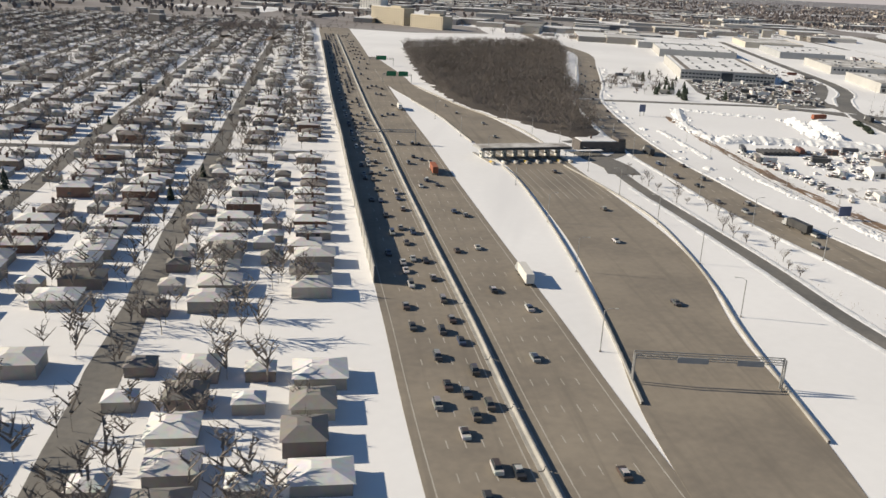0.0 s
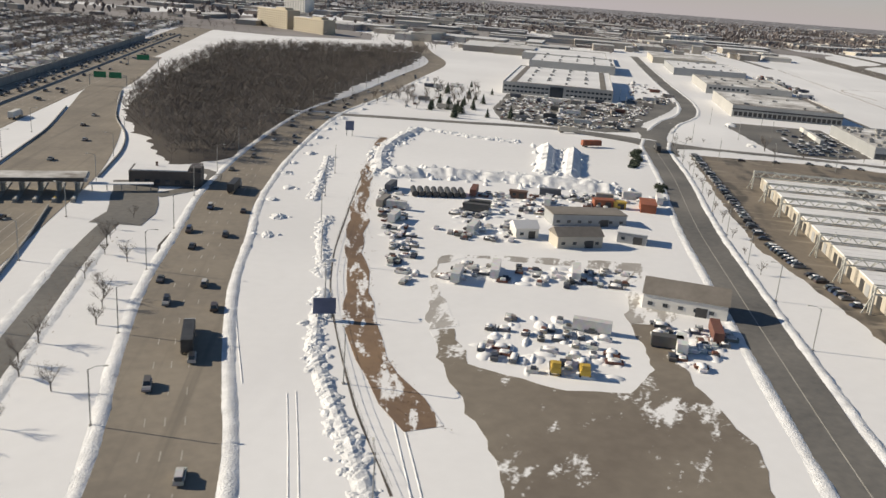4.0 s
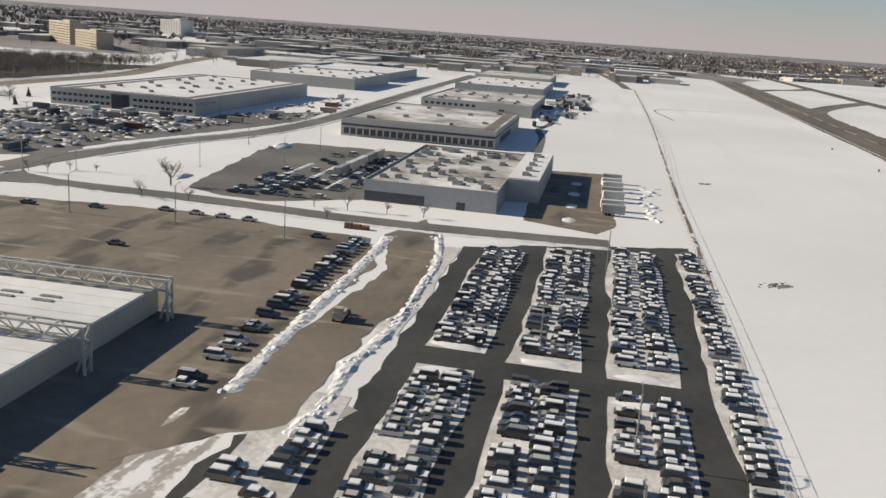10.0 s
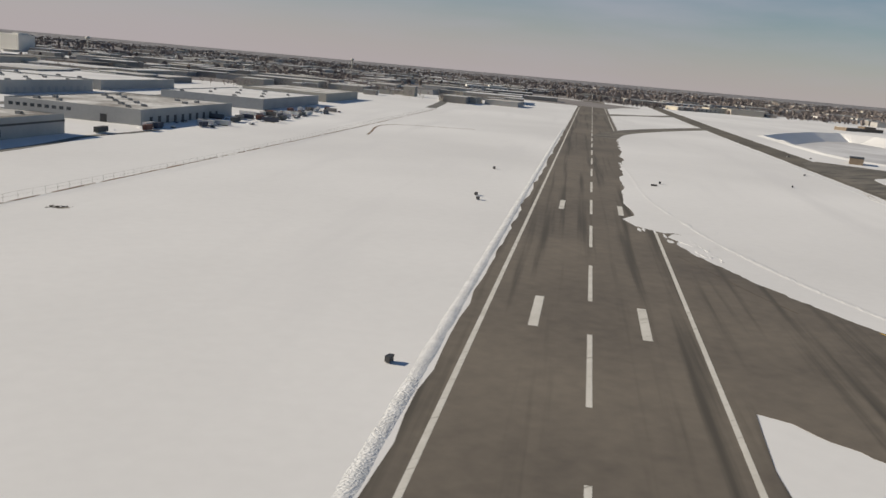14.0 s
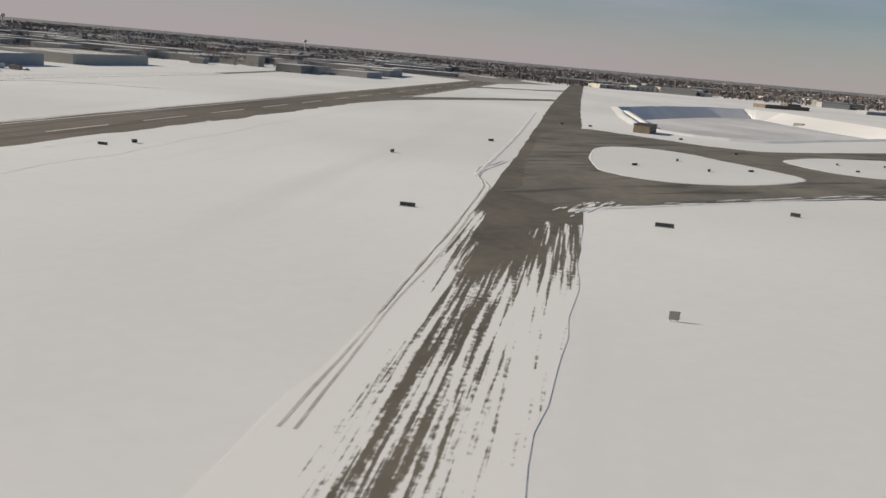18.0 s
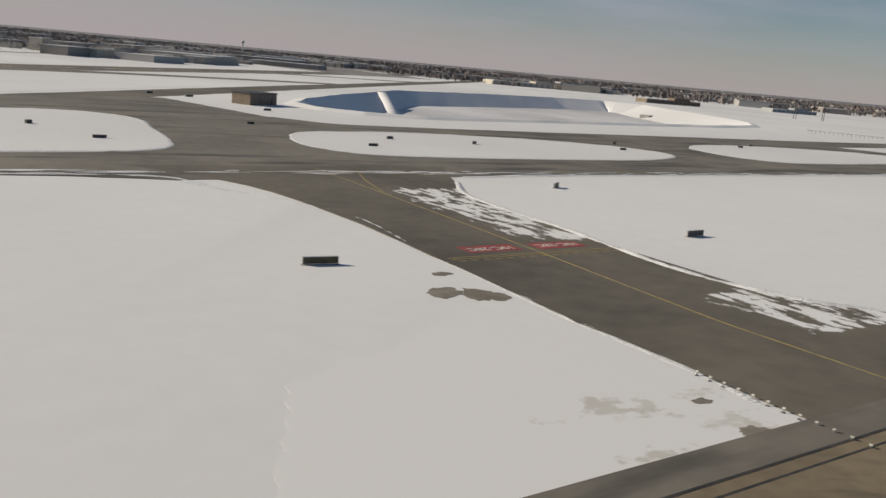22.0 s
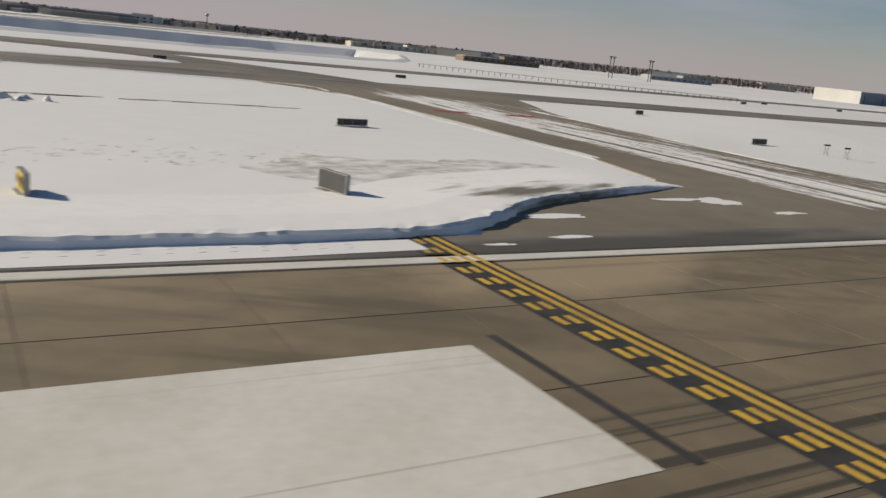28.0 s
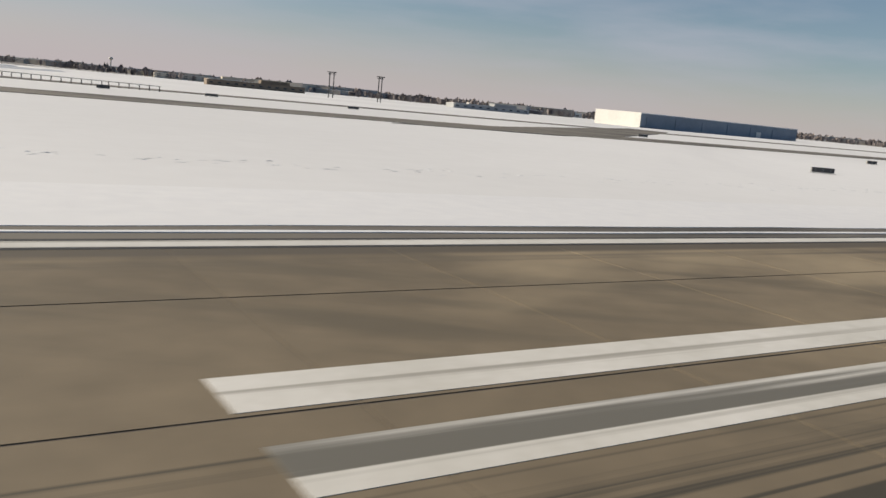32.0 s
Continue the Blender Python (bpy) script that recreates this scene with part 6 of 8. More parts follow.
for kind_name, (body, glass, top) in CAR_SHAPES.items():
    CAR_MESH[kind_name] = (mesh_of(profile_solid(bmesh.new(), body, 1.8, 0.1), "body"), mesh_of(profile_solid(bmesh.new(), glass, 1.66, 0.25), "cabin_glass"), mesh_of(profile_solid(bmesh.new(), top, 1.25), "roof"), mesh_of(boxes((-0.3, 0, 1.44 if kind_name == "sedan" else 1.8, 1.3 if kind_name == "sedan" else 2.8, 1.2, 0.16), (1.5, 0, 0.9 if kind_name == "sedan" else 1.06, 0.9, 1.4, 0.12)), "snow_cover"))


def make_car(kind_name, label, group, snowy):
    root = thing("car", label, "car", group)
    bo, gl, to, sn = CAR_MESH[kind_name]
    part("body", bo, CARPAINT, root)
    part("cabin_glass", gl, GLASS, root)
    part("roof", to, CARPAINT, root)
    if snowy:
        part("snow_cover", sn, SNOW, root)
    for x in (-1.4, 1.4):
        for y in (-0.82, 0.82):
            part("wheel", WHEEL, RUBBER, root).location = (x, y, 0.33)
    return root


CARS = {}
far_body, far_cabin, far_cover = bmesh.new(), bmesh.new(), bmesh.new()


def car(x, y, heading, kind_name="sedan", snowy=False, where="road", z=0.0, single=True):
    """A car of its own, or one more in the joined far rows."""
    if not single:
        c, s = math.cos(heading), math.sin(heading)
        tall = 0.3 if kind_name == "van" else 0.0
        box(far_body, x, y, z + 0.3, 4.5, 1.8, 0.62 + tall * 0.4, heading, 0.96)
        box(far_body, x - 0.3 * c, y - 0.3 * s, z + 1.34 + tall, 1.5 + 3 * tall, 1.25, 0.08, heading)
        box(far_cabin, x - 0.25 * c, y - 0.25 * s, z + 0.9 + tall * 0.4, 2.6 + 3 * tall, 1.62, 0.46 + tall * 0.6, heading, 0.76)
        if snowy:
            box(far_cover, x - 0.3 * c, y - 0.3 * s, z + 1.36 + tall, 1.6 + 3 * tall, 1.3, 0.16, heading, 0.9)
            box(far_cover, x + 1.6 * c, y + 1.6 * s, z + 0.9 + tall * 0.4, 1.1, 1.5, 0.1, heading, 0.85)
        return None
    key = (kind_name, snowy, where)
    label = {"sedan": "compact saloon car", "van": "tall family van"}[kind_name] + (" under fresh snow in a car park" if snowy else " driving on a salted road" if where == "road" else " in a car park")
    m = pose(x, y, z, 0, 0, math.degrees(heading))
    if key not in CARS:
        CARS[key] = make_car(kind_name, label, {"road": "cars on the road", "lot": "parked cars"}[where], snowy)
        CARS[key].matrix_basis = m
        return CARS[key]
    return copy_thing(CARS[key], m)


def lorry(x, y, heading, label, body=WALL_W, cab=WALL_G, z=0.06, tractor=True, long=12.0):
    root = thing("lorry" if tractor else "trailer", label, "lorry" if tractor else "trailer", "lorries and trailers", pose(x, y, z, 0, 0, math.degrees(heading)))
    part("box_body", boxes((4 - long / 2, 0, 1.1, long, 2.5, 2.7), (4 - long / 2, 0, 3.8, long - 0.2, 2.4, 0.08), (4 - long / 2, 0, 1.0, long + 0.06, 2.56, 0.12)), body, root)
    part("chassis", boxes((4.2 - long / 2, 0, 0.7, long - 0.4, 1.0, 0.4)), DARK, root)
    for dx in (5.5 - long, 6.7 - long) + ((2.5, 6.2) if tractor else ()):
        for dy in (-1.0, 1.0):
            part("wheel", BIGWHEEL, RUBBER, root).location = (dx, dy, 0.5)
    if tractor:
        bm = profile_solid(bmesh.new(), [(4.6, 0.6), (7.4, 0.6), (7.4, 1.7), (6.6, 1.9), (6.2, 3.1), (4.6, 3.3)], 2.4, 0.1)
        part("cab", bm, cab, root)
        part("windscreen", boxes((6.55, 0, 2.0, 0.5, 2.2, 0.8)), GLASS, root)
    else:
        part("landing_leg", boxes((2.4, -0.7, 0, 0.2, 0.2, 1.0), (2.4, 0.7, 0, 0.2, 0.2, 1.0)), STEEL, root)
    return root


rnd = random.Random(21)
for k, way in ((-17.0, 1), (-13.5, 1), (-10, 1), (-6, 1), (6, -1), (9.8, -1), (13.4, -1), (17.0, -1)):
    for x, y, a in along([p for p in HIGHWAY if 60 < p[1] < 1200], 15 if k > 0 else 46, k, rnd.uniform(0, 20)):
        if rnd.random() < (0.66 if k > 0 else 0.6):
            j = rnd.uniform(-5, 5)
            car(x + j * math.cos(a), y + j * math.sin(a), a if way > 0 else a + math.pi, rnd.choice(("sedan", "sedan", "van")), z=0.06, single=170 < y < 400)
for k, way in ((-7.5, 0), (-4, 0), (4, 1), (7.5, 1)):
    for x, y, a in along(ARTERIAL[1:12], 46, k, rnd.uniform(0, 30)):
        if rnd.random() < 0.72:
            car(x, y, a + math.pi * way, rnd.choice(("sedan", "van")), z=0.06, single=y < 420)
for x, y in ((244, 180), (272, 214), (300, 275), (330, 360), (352, 400), (372, 470), (360, 440), (215, 128)):
    car(x, y, 1.1, "sedan", z=0.1)
lorry(190, 166, 1.1, "white box lorry on the motorway", z=0.06)
lorry(247, 300, 1.1, "rust-red trailer lorry on the motorway", RUST, z=0.06)
lorry(334, 470, 1.1, "white trailer lorry far up the motorway", z=0.06)
lorry(321, 160, 1.2, "dark recovery lorry on the curved road", DARK, z=0.06)
lorry(382, 291, 1.0, "dark lorry on the curved road", DARK, z=0.06)
lorry(656, 62, radians(-44), "long white van in the snowy car park", WALL_W, tractor=False)
lorry(640, 313, 0.82, "dark lorry crossing by the junction", DARK, z=0.12)

# rows of parked cars
lu, lv = Vector((math.cos(radians(46.3)), math.sin(radians(46.3)), 0)), Vector((math.sin(radians(46.3)), -math.cos(radians(46.3)), 0))
l0 = Vector((770, 193, 0))
strip = bmesh.new()
ROWS = ((-5.0, 4, 78, 5.2), (9.4, 1, 81, 11.6), (26.7, -8, 84, 12.4), (44.5, -14, 85, 13.0), (60.6, -18, 200, 7.4), (9.4, 90, 190, 11.6), (26.7, 92, 196, 12.4), (44.5, 93, 196, 13.0), (-8, 108, 170, 11))
for off, s0_, s1_, w in ROWS:
    q = l0 + lv * off - lu * ((s0_ + s1_) / 2)
    n = max(2, int((s1_ - s0_) / 6))
    ends = [l0 + lv * off - lu * (s0_ + (s1_ - s0_) * i / n) for i in range(n + 1)]
    ribbon(strip, [(e.x, e.y) for e in ends], w, 0.07, 0, -0.1, 1.3)
ROWSNOW = material("trodden_row_snow", (0.76, 0.76, 0.77), (0.44, 0.42, 0.39), 0.15, 0.9, 0.8, 0.3)
solid("parking_row_snow", strip, ROWSNOW, "trodden snow under the parking rows", "snow", kind="structure")
for row, off in enumerate((-4.8, 6.6, 12.2, 23.7, 29.6, 41.3, 47.6, 60.0, -10.8)):
    for k in range(78):
        p = l0 + lv * (off + rnd.uniform(-0.45, 0.45)) - lu * (2.75 * k - 16 + rnd.uniform(-0.2, 0.2))
        gap_ = 79 < 2.75 * k - 16 < 93 and off < 58 or 2.75 * k - 16 < 4 - 0.36 * off
        if inside(p.x, p.y, EAST_LOT) and (off > -6 or p.y < 104) and not gap_ and rnd.random() < 0.88:
            near = 45 < 2.75 * k - 16 < 118 and off < 45
            car(p.x, p.y, radians(-43.7) + (math.pi if rnd.random() < 0.5 else 0) + rnd.uniform(-0.07, 0.07), rnd.choice(("sedan", "sedan", "van")), rnd.random() < 0.62, "lot", 0.07, near)
bm = bmesh.new()
for off, s in ((9.4, 79), (26.7, 82), (44.5, 83), (9.4, 92), (26.7, 94), (44.5, 95), (9.4, 2), (26.7, 24), (44.5, 132), (26.7, 130), (9.4, 40)):
    q = l0 + lv * off - lu * s
    heap(bm, q.x, q.y, 5.6, 1.8, 0.5, s + off, radians(-43.7), 14)
heap(bm, 775.5, 194.6, 14, 5, 0.3, 7, radians(-20), 18)
solid("parking_snow_bank", bm, SNOW, "ploughed snow ridges between parking rows", "snow bank", kind="stuff")
# ploughed snow on both sides of the entry drive
r_ = random.Random(52)
for pts, w, h, label in (([(766, 205), (752, 183), (734.7, 163.5), (717, 144), (700, 129.5), (690, 118), (681, 109)], 2.6, 0.5, "ragged ploughed snow ridge along the entry drive"), ([(753, 210), (729, 183.6), (705, 158), (691, 143), (676, 126)], 3.2, 0.45, "broad ploughed snow ridge between drive and car row")):
    root = thing("snow_ridge", label, "snow bank", "snow ridges of the entry drive")
    part("ridge", bank(bmesh.new(), pts, w, h, w, 0.7, 2.0, 0.6), BANK, root)
    bm = bmesh.new()
    for p in smooth(pts, 0.8):
        big = r_.uniform(0.1, 1.0) ** 3
        heap(bm, p.x + r_.gauss(0, w * 0.3), p.y + r_.gauss(0, w * 0.3), 0.2 + 0.9 * big, 0.18 + 0.6 * big, 0.10 + 0.4 * big, p.x, r_.random() * 3, 8)
    tagged(part("snow_block", bm, BANK, root, "loose blocks of ploughed snow"), kind="stuff")
corner = thing("snow_heap", "lumpy snow heap with a shaded side at the drive's end", "snow heap", "ploughed snow heaps")
part("mound", heap(bmesh.new(), 682, 110, 4.2, 2.6, 1.3, 3, 0.8, 14), BANK, corner)
for k in range(6):
    part("lump", heap(bmesh.new(), 682 + r_.gauss(0, 2.6), 110 + r_.gauss(0, 2.0), r_.uniform(0.5, 1.4), r_.uniform(0.4, 1.0), r_.uniform(0.4, 1.1), k, r_.random() * 3, 8), BANK, corner)
# along the shed
for x, y, a in along([(647, 297), (570, 212), (524, 160), (490, 104)], 3.0, 4.2):
    if rnd.random() < 0.72:
        car(x, y, a + math.pi / 2, rnd.choice(("sedan", "van")), rnd.random() < 0.3, "lot", 0.05, y > 175)
for x, y, a in along([(742, 205), (700, 160), (672, 130)], 3.0, -2.0):
    if rnd.random() < 0.8:
        car(x, y, a + math.pi / 2, rnd.choice(("sedan", "van")), rnd.random() < 0.3, "lot", 0.05)
for x, y in ((672, 252), (690, 243), (697, 236), (703, 230), (709, 224), (655, 262), (720, 200), (668, 208)):
    car(x + 12, y + 14, -0.75, "sedan", False, "lot", 0.05)
for d in (-4.5, 1.0, 6.5, 12.5, 18, 24.5, 30):
    for k in range(36):
        q = Vector((742, 285, 0)) + lv * d + lu * (3.0 * k - 12)
        if inside(q.x, q.y, STAFF_LOT) and rnd.random() < ((0.7 if k < 13 else 0.1) if d < 14 else 0.4):
            car(q.x, q.y, radians(-43.7), rnd.choice(("sedan", "van")), rnd.random() < 0.4, "lot", 0.05, False)
bm = bmesh.new()
for d in (-1.8, 9.5, 21.2):
    a, b = Vector((742, 285, 0)) + lv * d + lu * 8, Vector((742, 285, 0)) + lv * d + lu * 62
    bank(bm, [(a.x, a.y), ((a.x + b.x) / 2, (a.y + b.y) / 2), (b.x, b.y)], 2.4, 0.5, d, 2.0)
solid("staff_lot_snow", bm, BANK, "snow ridges in the staff car park", "snow bank", kind="stuff")
for x, y, L, h in ((788, 377, 8, 2.2), (722, 310, 6, 1.3)):
    root = thing("snow_heap", "lumpy heap of ploughed snow at a car park corner", "snow heap", "ploughed snow heaps")
    part("mound", heap(bmesh.new(), x, y, L, L * 0.5, h * 0.8, x, 0.8, 16), BANK, root)
    for k in range(11):
        u, v = r_.gauss(0, L * 0.5), r_.gauss(0, L * 0.22)
        part("lump", heap(bmesh.new(), x + u * 0.7 - v * 0.7, y + u * 0.7 + v * 0.7, r_.uniform(0.8, 2.4), r_.uniform(0.6, 1.6), h * r_.uniform(0.3, 0.85), k, r_.random() * 3, 9), BANK, root)
for k, (x, y) in enumerate(((784, 304), (793, 313), (802, 322), (811, 331), (820, 340))):
    lorry(x, y, radians(46), "parked white box trailer", WALL_W if k % 3 else WALL_G, tractor=False)
for k, (x, y) in enumerate(((843, 213), (849, 220), (862, 233), (868, 240), (877, 249), (883, 256), (891, 264))):
    lorry(x, y, radians(-40 + 4 * (k % 3)), "snow-topped white box trailer in the truck yard", WALL_W if k % 3 else WALL_P, tractor=False, long=8.0)
bm = bmesh.new()
for k in range(36):
    x, y = 852 + rnd.uniform(0, 52), 0
    y = 203 + (x - 852) * 1.0 + rnd.gauss(0, 4)
    heap(bm, x, y, rnd.uniform(0.8, 3.5), rnd.uniform(0.6, 1.8), rnd.uniform(0.15, 0.7), k, rnd.random() * 3, 10)
for k in range(4):
    heap(bm, 822 + 17 * k, 212 + 18 * k, 4.5, 2.6, 0.5, k + 9, 0.8)
solid("truck_yard_snow", bm, BANK, "snow heaps round the parked trailers", "snow bank", kind="stuff")

# crowded vehicle yards: many small bodies
def clutter(name, label, poly, count, seed, snow=0.35, big=0.12):
    r = random.Random(seed)
    bm, pile = bmesh.new(), bmesh.new()
    for x, y in scatter(poly, count, seed):
        a = radians(46.3) + r.choice((0, math.pi / 2)) + r.uniform(-0.1, 0.1)
        if r.random() < big:
            box(bm, x, y, 0.6, r.uniform(7, 12), 2.5, 2.6, a)
            box(bm, x, y, 0.05, r.uniform(6, 9), 1.6, 0.6, a)
        elif r.random() < snow:
            heap(pile, x, y, r.uniform(0.8, 3.4), r.uniform(0.6, 2.0), r.uniform(0.15, 0.8), r.random() * 9, a, 9)
        else:
            k = r.uniform(0.5, 1.0)
            box(bm, x, y, 0.2, 4.4 * k, 1.8, 0.7 * r.uniform(0.6, 1.1), a)
            box(bm, x - 0.2 * math.cos(a), y - 0.2 * math.sin(a), 0.7, 2.4 * k, 1.5, 0.6, a, 0.8)
            if r.random() < 0.45:
                box(pile, x, y, 0.85, 3.2 * k, 1.6, r.uniform(0.2, 0.6), a, 0.8)
    solid("yard_snow", pile, SNOW, "shovelled snow heaps between stored things", "snow", kind="stuff")
    return solid(name, bm, JUNK, label, "vehicles", kind="stuff")


clutter("stored_vehicles", "crowded rows of parked vehicles and snow heaps", [(645, 470), (618, 428), (655, 376), (690, 380), (742, 420), (800, 462), (768, 488), (714, 540), (692, 516)], 640, 31, 0.5, 0.03)
clutter("stored_vehicles", "parked vehicles in the shade of the warehouse", [(800, 492), (840, 470), (900, 540), (950, 600), (930, 620)], 90, 32, 0.4, 0.05)
clutter("yard_clutter", "snowy rows of stored vehicles and pallets", [(425, 218), (454, 247), (497, 245), (527, 231), (504, 216), (468, 218), (442, 196), (424, 202)], 190, 33, 0.5, 0.05)
clutter("yard_clutter", "line of snowy vehicles on an island between yard drives", [(400, 180), (416, 184), (455, 156), (442, 146), (421, 158), (397, 173)], 75, 34, 0.4, 0.03)
clutter("yard_clutter", "scrap and machines half buried in snow", [(380, 136), (399, 144), (415, 131), (406, 110), (395, 103), (381, 113), (376, 126)], 90, 38, 0.6, 0.02)
clutter("yard_vehicles", "line of dark parked vehicles along the yard edge", [(435, 274), (445, 275), (421, 226), (390, 175), (380, 166), (396, 202)], 95, 35, 0.15, 0.05)
clutter("yard_clutter", "stored goods beside the depot house", [(428, 124), (446, 113), (434, 100), (418, 98), (416, 106)], 60, 39, 0.4, 0.04)
clutter("yard_clutter", "snowy scrap along the snow yard", [(470, 258), (500, 250), (540, 232), (548, 224), (536, 216), (500, 240), (468, 252)], 90, 40, 0.5, 0.05)
clutter("road_vehicles", "far vehicles beside the warehouses", [(560, 470), (640, 520), (700, 580), (690, 600), (600, 560)], 40, 36, 0.5, 0.05)
clutter("dock_vehicles", "far parked vehicles and trailers along the docks", [(985, 440), (1040, 500), (1130, 590), (1230, 690), (1250, 670), (1100, 510)], 120, 37, 0.4, 0.3)
for k in range(8):
    tank = thing("storage_tank", "dark cylindrical tank lying in snow", "tank", "storage tanks", pose(446 + 2.5 * k, 265 - 1.2 * k, 0, 0, 0, 62))
    part("shell", beam(bmesh.new(), (-5, 0, 1.2), (5, 0, 1.2), 1.15, 10), DARK, tank)
    part("saddle", boxes((-3, 0, 0, 0.5, 2, 0.6), (3, 0, 0, 0.5, 2, 0.6)), STEEL, tank)


def shed_house(name, label, x, y, w, d, h, heading, wall, roof, pitched=False):
    root = thing(name, label, "building", "", pose(x, y, 0, 0, 0, heading))
    part("wall", boxes((0, 0, -0.2, w, d, h + 0.2)), wall, root)
    if pitched:
        bm = bmesh.new()
        v = [bm.verts.new(p) for p in ((-w / 2 - 0.4, -d / 2 - 0.4, h), (w / 2 + 0.4, -d / 2 - 0.4, h), (w / 2 + 0.4, d / 2 + 0.4, h), (-w / 2 - 0.4, d / 2 + 0.4, h), (-w / 2 - 0.4, 0, h + d * 0.3), (w / 2 + 0.4, 0, h + d * 0.3))]
        for f in ((0, 1, 5, 4), (2, 3, 4, 5), (0, 4, 3), (1, 2, 5), (3, 2, 1, 0)):
            bm.faces.new([v[i] for i in f])
        part("roof", bm, roof, root)
    else:
        part("roof", boxes((0, 0, h, w + 0.5, d + 0.5, 0.3)), roof, root)
    part("door", boxes((w * 0.2, -d / 2 - 0.05, 0, min(3, w * 0.3), 0.16, min(2.6, h * 0.8))), DARK, root)
    for i in range(max(1, int(w / 4))):
        part("window", boxes((-w / 2 + 2 + 4 * i, -d / 2 - 0.05, 1.2, 1.3, 0.14, 1.0)), GLASS, root)
    return root


shed_house("depot_house", "long white depot house with a snowy pitched roof", 447, 128, 22, 11, 4.2, -52, WALL_W, TAR, True)
shed_house("depot_shed", "dark green-grey depot shed", 484, 207, 28, 11, 4.2, -24, WALL_G, TAR)
shed_house("depot_shed", "pale green depot shed with a dark roof", 460, 186, 16, 8, 4.0, -20, WALL_T, TAR, True)
shed_house("depot_shed", "open depot shed with a snowy roof", 483, 182, 10, 8, 3.6, -50, WALL_G, ROOFSNOW)
shed_house("depot_shed", "small white depot cabin", 450, 201, 8, 7, 3.6, -20, WALL_W, ROOFSNOW, True)
shed_house("container", "rust-red shipping container on the snow", 509, 223, 8, 4, 3.0, -30, RUST, RUST)
shed_house("container", "rust-red shipping container beside the road", 524, 213, 12, 6, 3.2, 46, RUST, RUST)
shed_house("container", "yellow tank truck body on the snow", 514, 219, 5, 3, 2.6, -30, YELLOW, YELLOW)
shed_house("container", "brown storage container on yard snow", 484, 246, 7, 3, 2.8, -44, BRICK, BRICK)
for x, y, w in ((628, 372, 9), (480, 462, 13), (604, 470, 10)):
    lorry(x, y, radians(-36), "snow-topped trailer parked by the back road", WALL_T, tractor=False)
MACHINE = material("dusty_cream_paint", (0.52, 0.47, 0.37), (0.38, 0.34, 0.27), 0.4, 2.0, 0.6)
for x, y, coat, name in ((386, 112, YELLOW, "yellow wheel loader parked on snow"), (391, 108, YELLOW, "yellow wheel loader parked on snow"), (708, 151, MACHINE, "dusty cream wheel loader working on the drive")):
    digger = thing("loader", name, "loader", "loaders", pose(x, y, 0, 0, 0, 50))
    part("body", boxes((0, 0, 0.8, 4.2, 2.2, 1.2), (-1.2, 0, 2.0, 1.6, 1.8, 1.1)), coat, digger)
    part("bucket", profile_solid(bmesh.new(), [(3.0, 0.1), (4.2, 0.1), (4.3, 0.6), (3.3, 1.3), (3.0, 1.2)], 2.6), DARK, digger)
    part("arm", beam(beam(bmesh.new(), (1.6, 0.6, 1.7), (3.3, 0.6, 0.7), 0.15), (1.6, -0.6, 1.7), (3.3, -0.6, 0.7), 0.15), coat, digger)
    for dx in (-1.3, 1.4):
        for dy in (-1.1, 1.1):
            part("wheel", BIGWHEEL, RUBBER, digger).location = (dx, dy, 0.5)
# crates on the island by the entry
crate = thing("wooden_crate", "large brown wooden crates on a snowy island", "crate", m=pose(747.5, 220.5, 0.05, 0, 0, -40))
for i in range(3):
    box_ = part("crate_box", boxes((-2.6 + 2.5 * i, 0, 0.1, 2.3, 1.6, 1.5 - 0.25 * i)), BRUSH if i < 2 else RUST, crate)
    for k in range(3):
        part("batten", boxes((-3.5 + 2.5 * i + 0.9 * k, -0.83, 0.12, 0.14, 0.07, 1.4 - 0.25 * i)), BARK, box_)
part("pallet", boxes((-0.1, 0, -0.05, 7.6, 1.9, 0.15)), BARK, crate)
# thawed hollows in the snowfield
for x, y, big in ((827, 132, 1.2), (938, 252, 0.9)):
    hollow = bmesh.new()
    r_ = random.Random(int(x))
    ring = [(x + big * (1.6 + r_.uniform(-0.5, 0.5)) * math.cos(t) * 1.5, y + big * (1.2 + r_.uniform(-0.3, 0.3)) * math.sin(t)) for t in (i * math.pi / 7 for i in range(14))]
    prism(hollow, ring, -0.1, 0.015)
    solid("thaw_pool", hollow, THAWED, "small thawed pool in the snowfield", "pool", kind="structure")
    clods = bmesh.new()
    for k in range(34):
        heap(clods, x + big * r_.gauss(-1.2, 1.8), y + big * (1.6 + r_.gauss(0, 0.9)), r_.uniform(0.2, 0.7), r_.uniform(0.15, 0.4), r_.uniform(0.05, 0.3), k, r_.random() * 3, 7)
    solid("earth_clods", clods, LITTER, "dark earth clods beside a thawed pool", "earth", kind="stuff")
solid("far_car_bodies", far_body, FARCAR, "bodies of many distant cars on roads and lots", "cars", kind="stuff")
solid("far_car_cabins", far_cabin, GLASS, "dark glazed cabins of distant cars", "cars", kind="stuff")
solid("far_car_snow", far_cover, SNOW, "snow left on distant car roofs", "snow", kind="stuff")

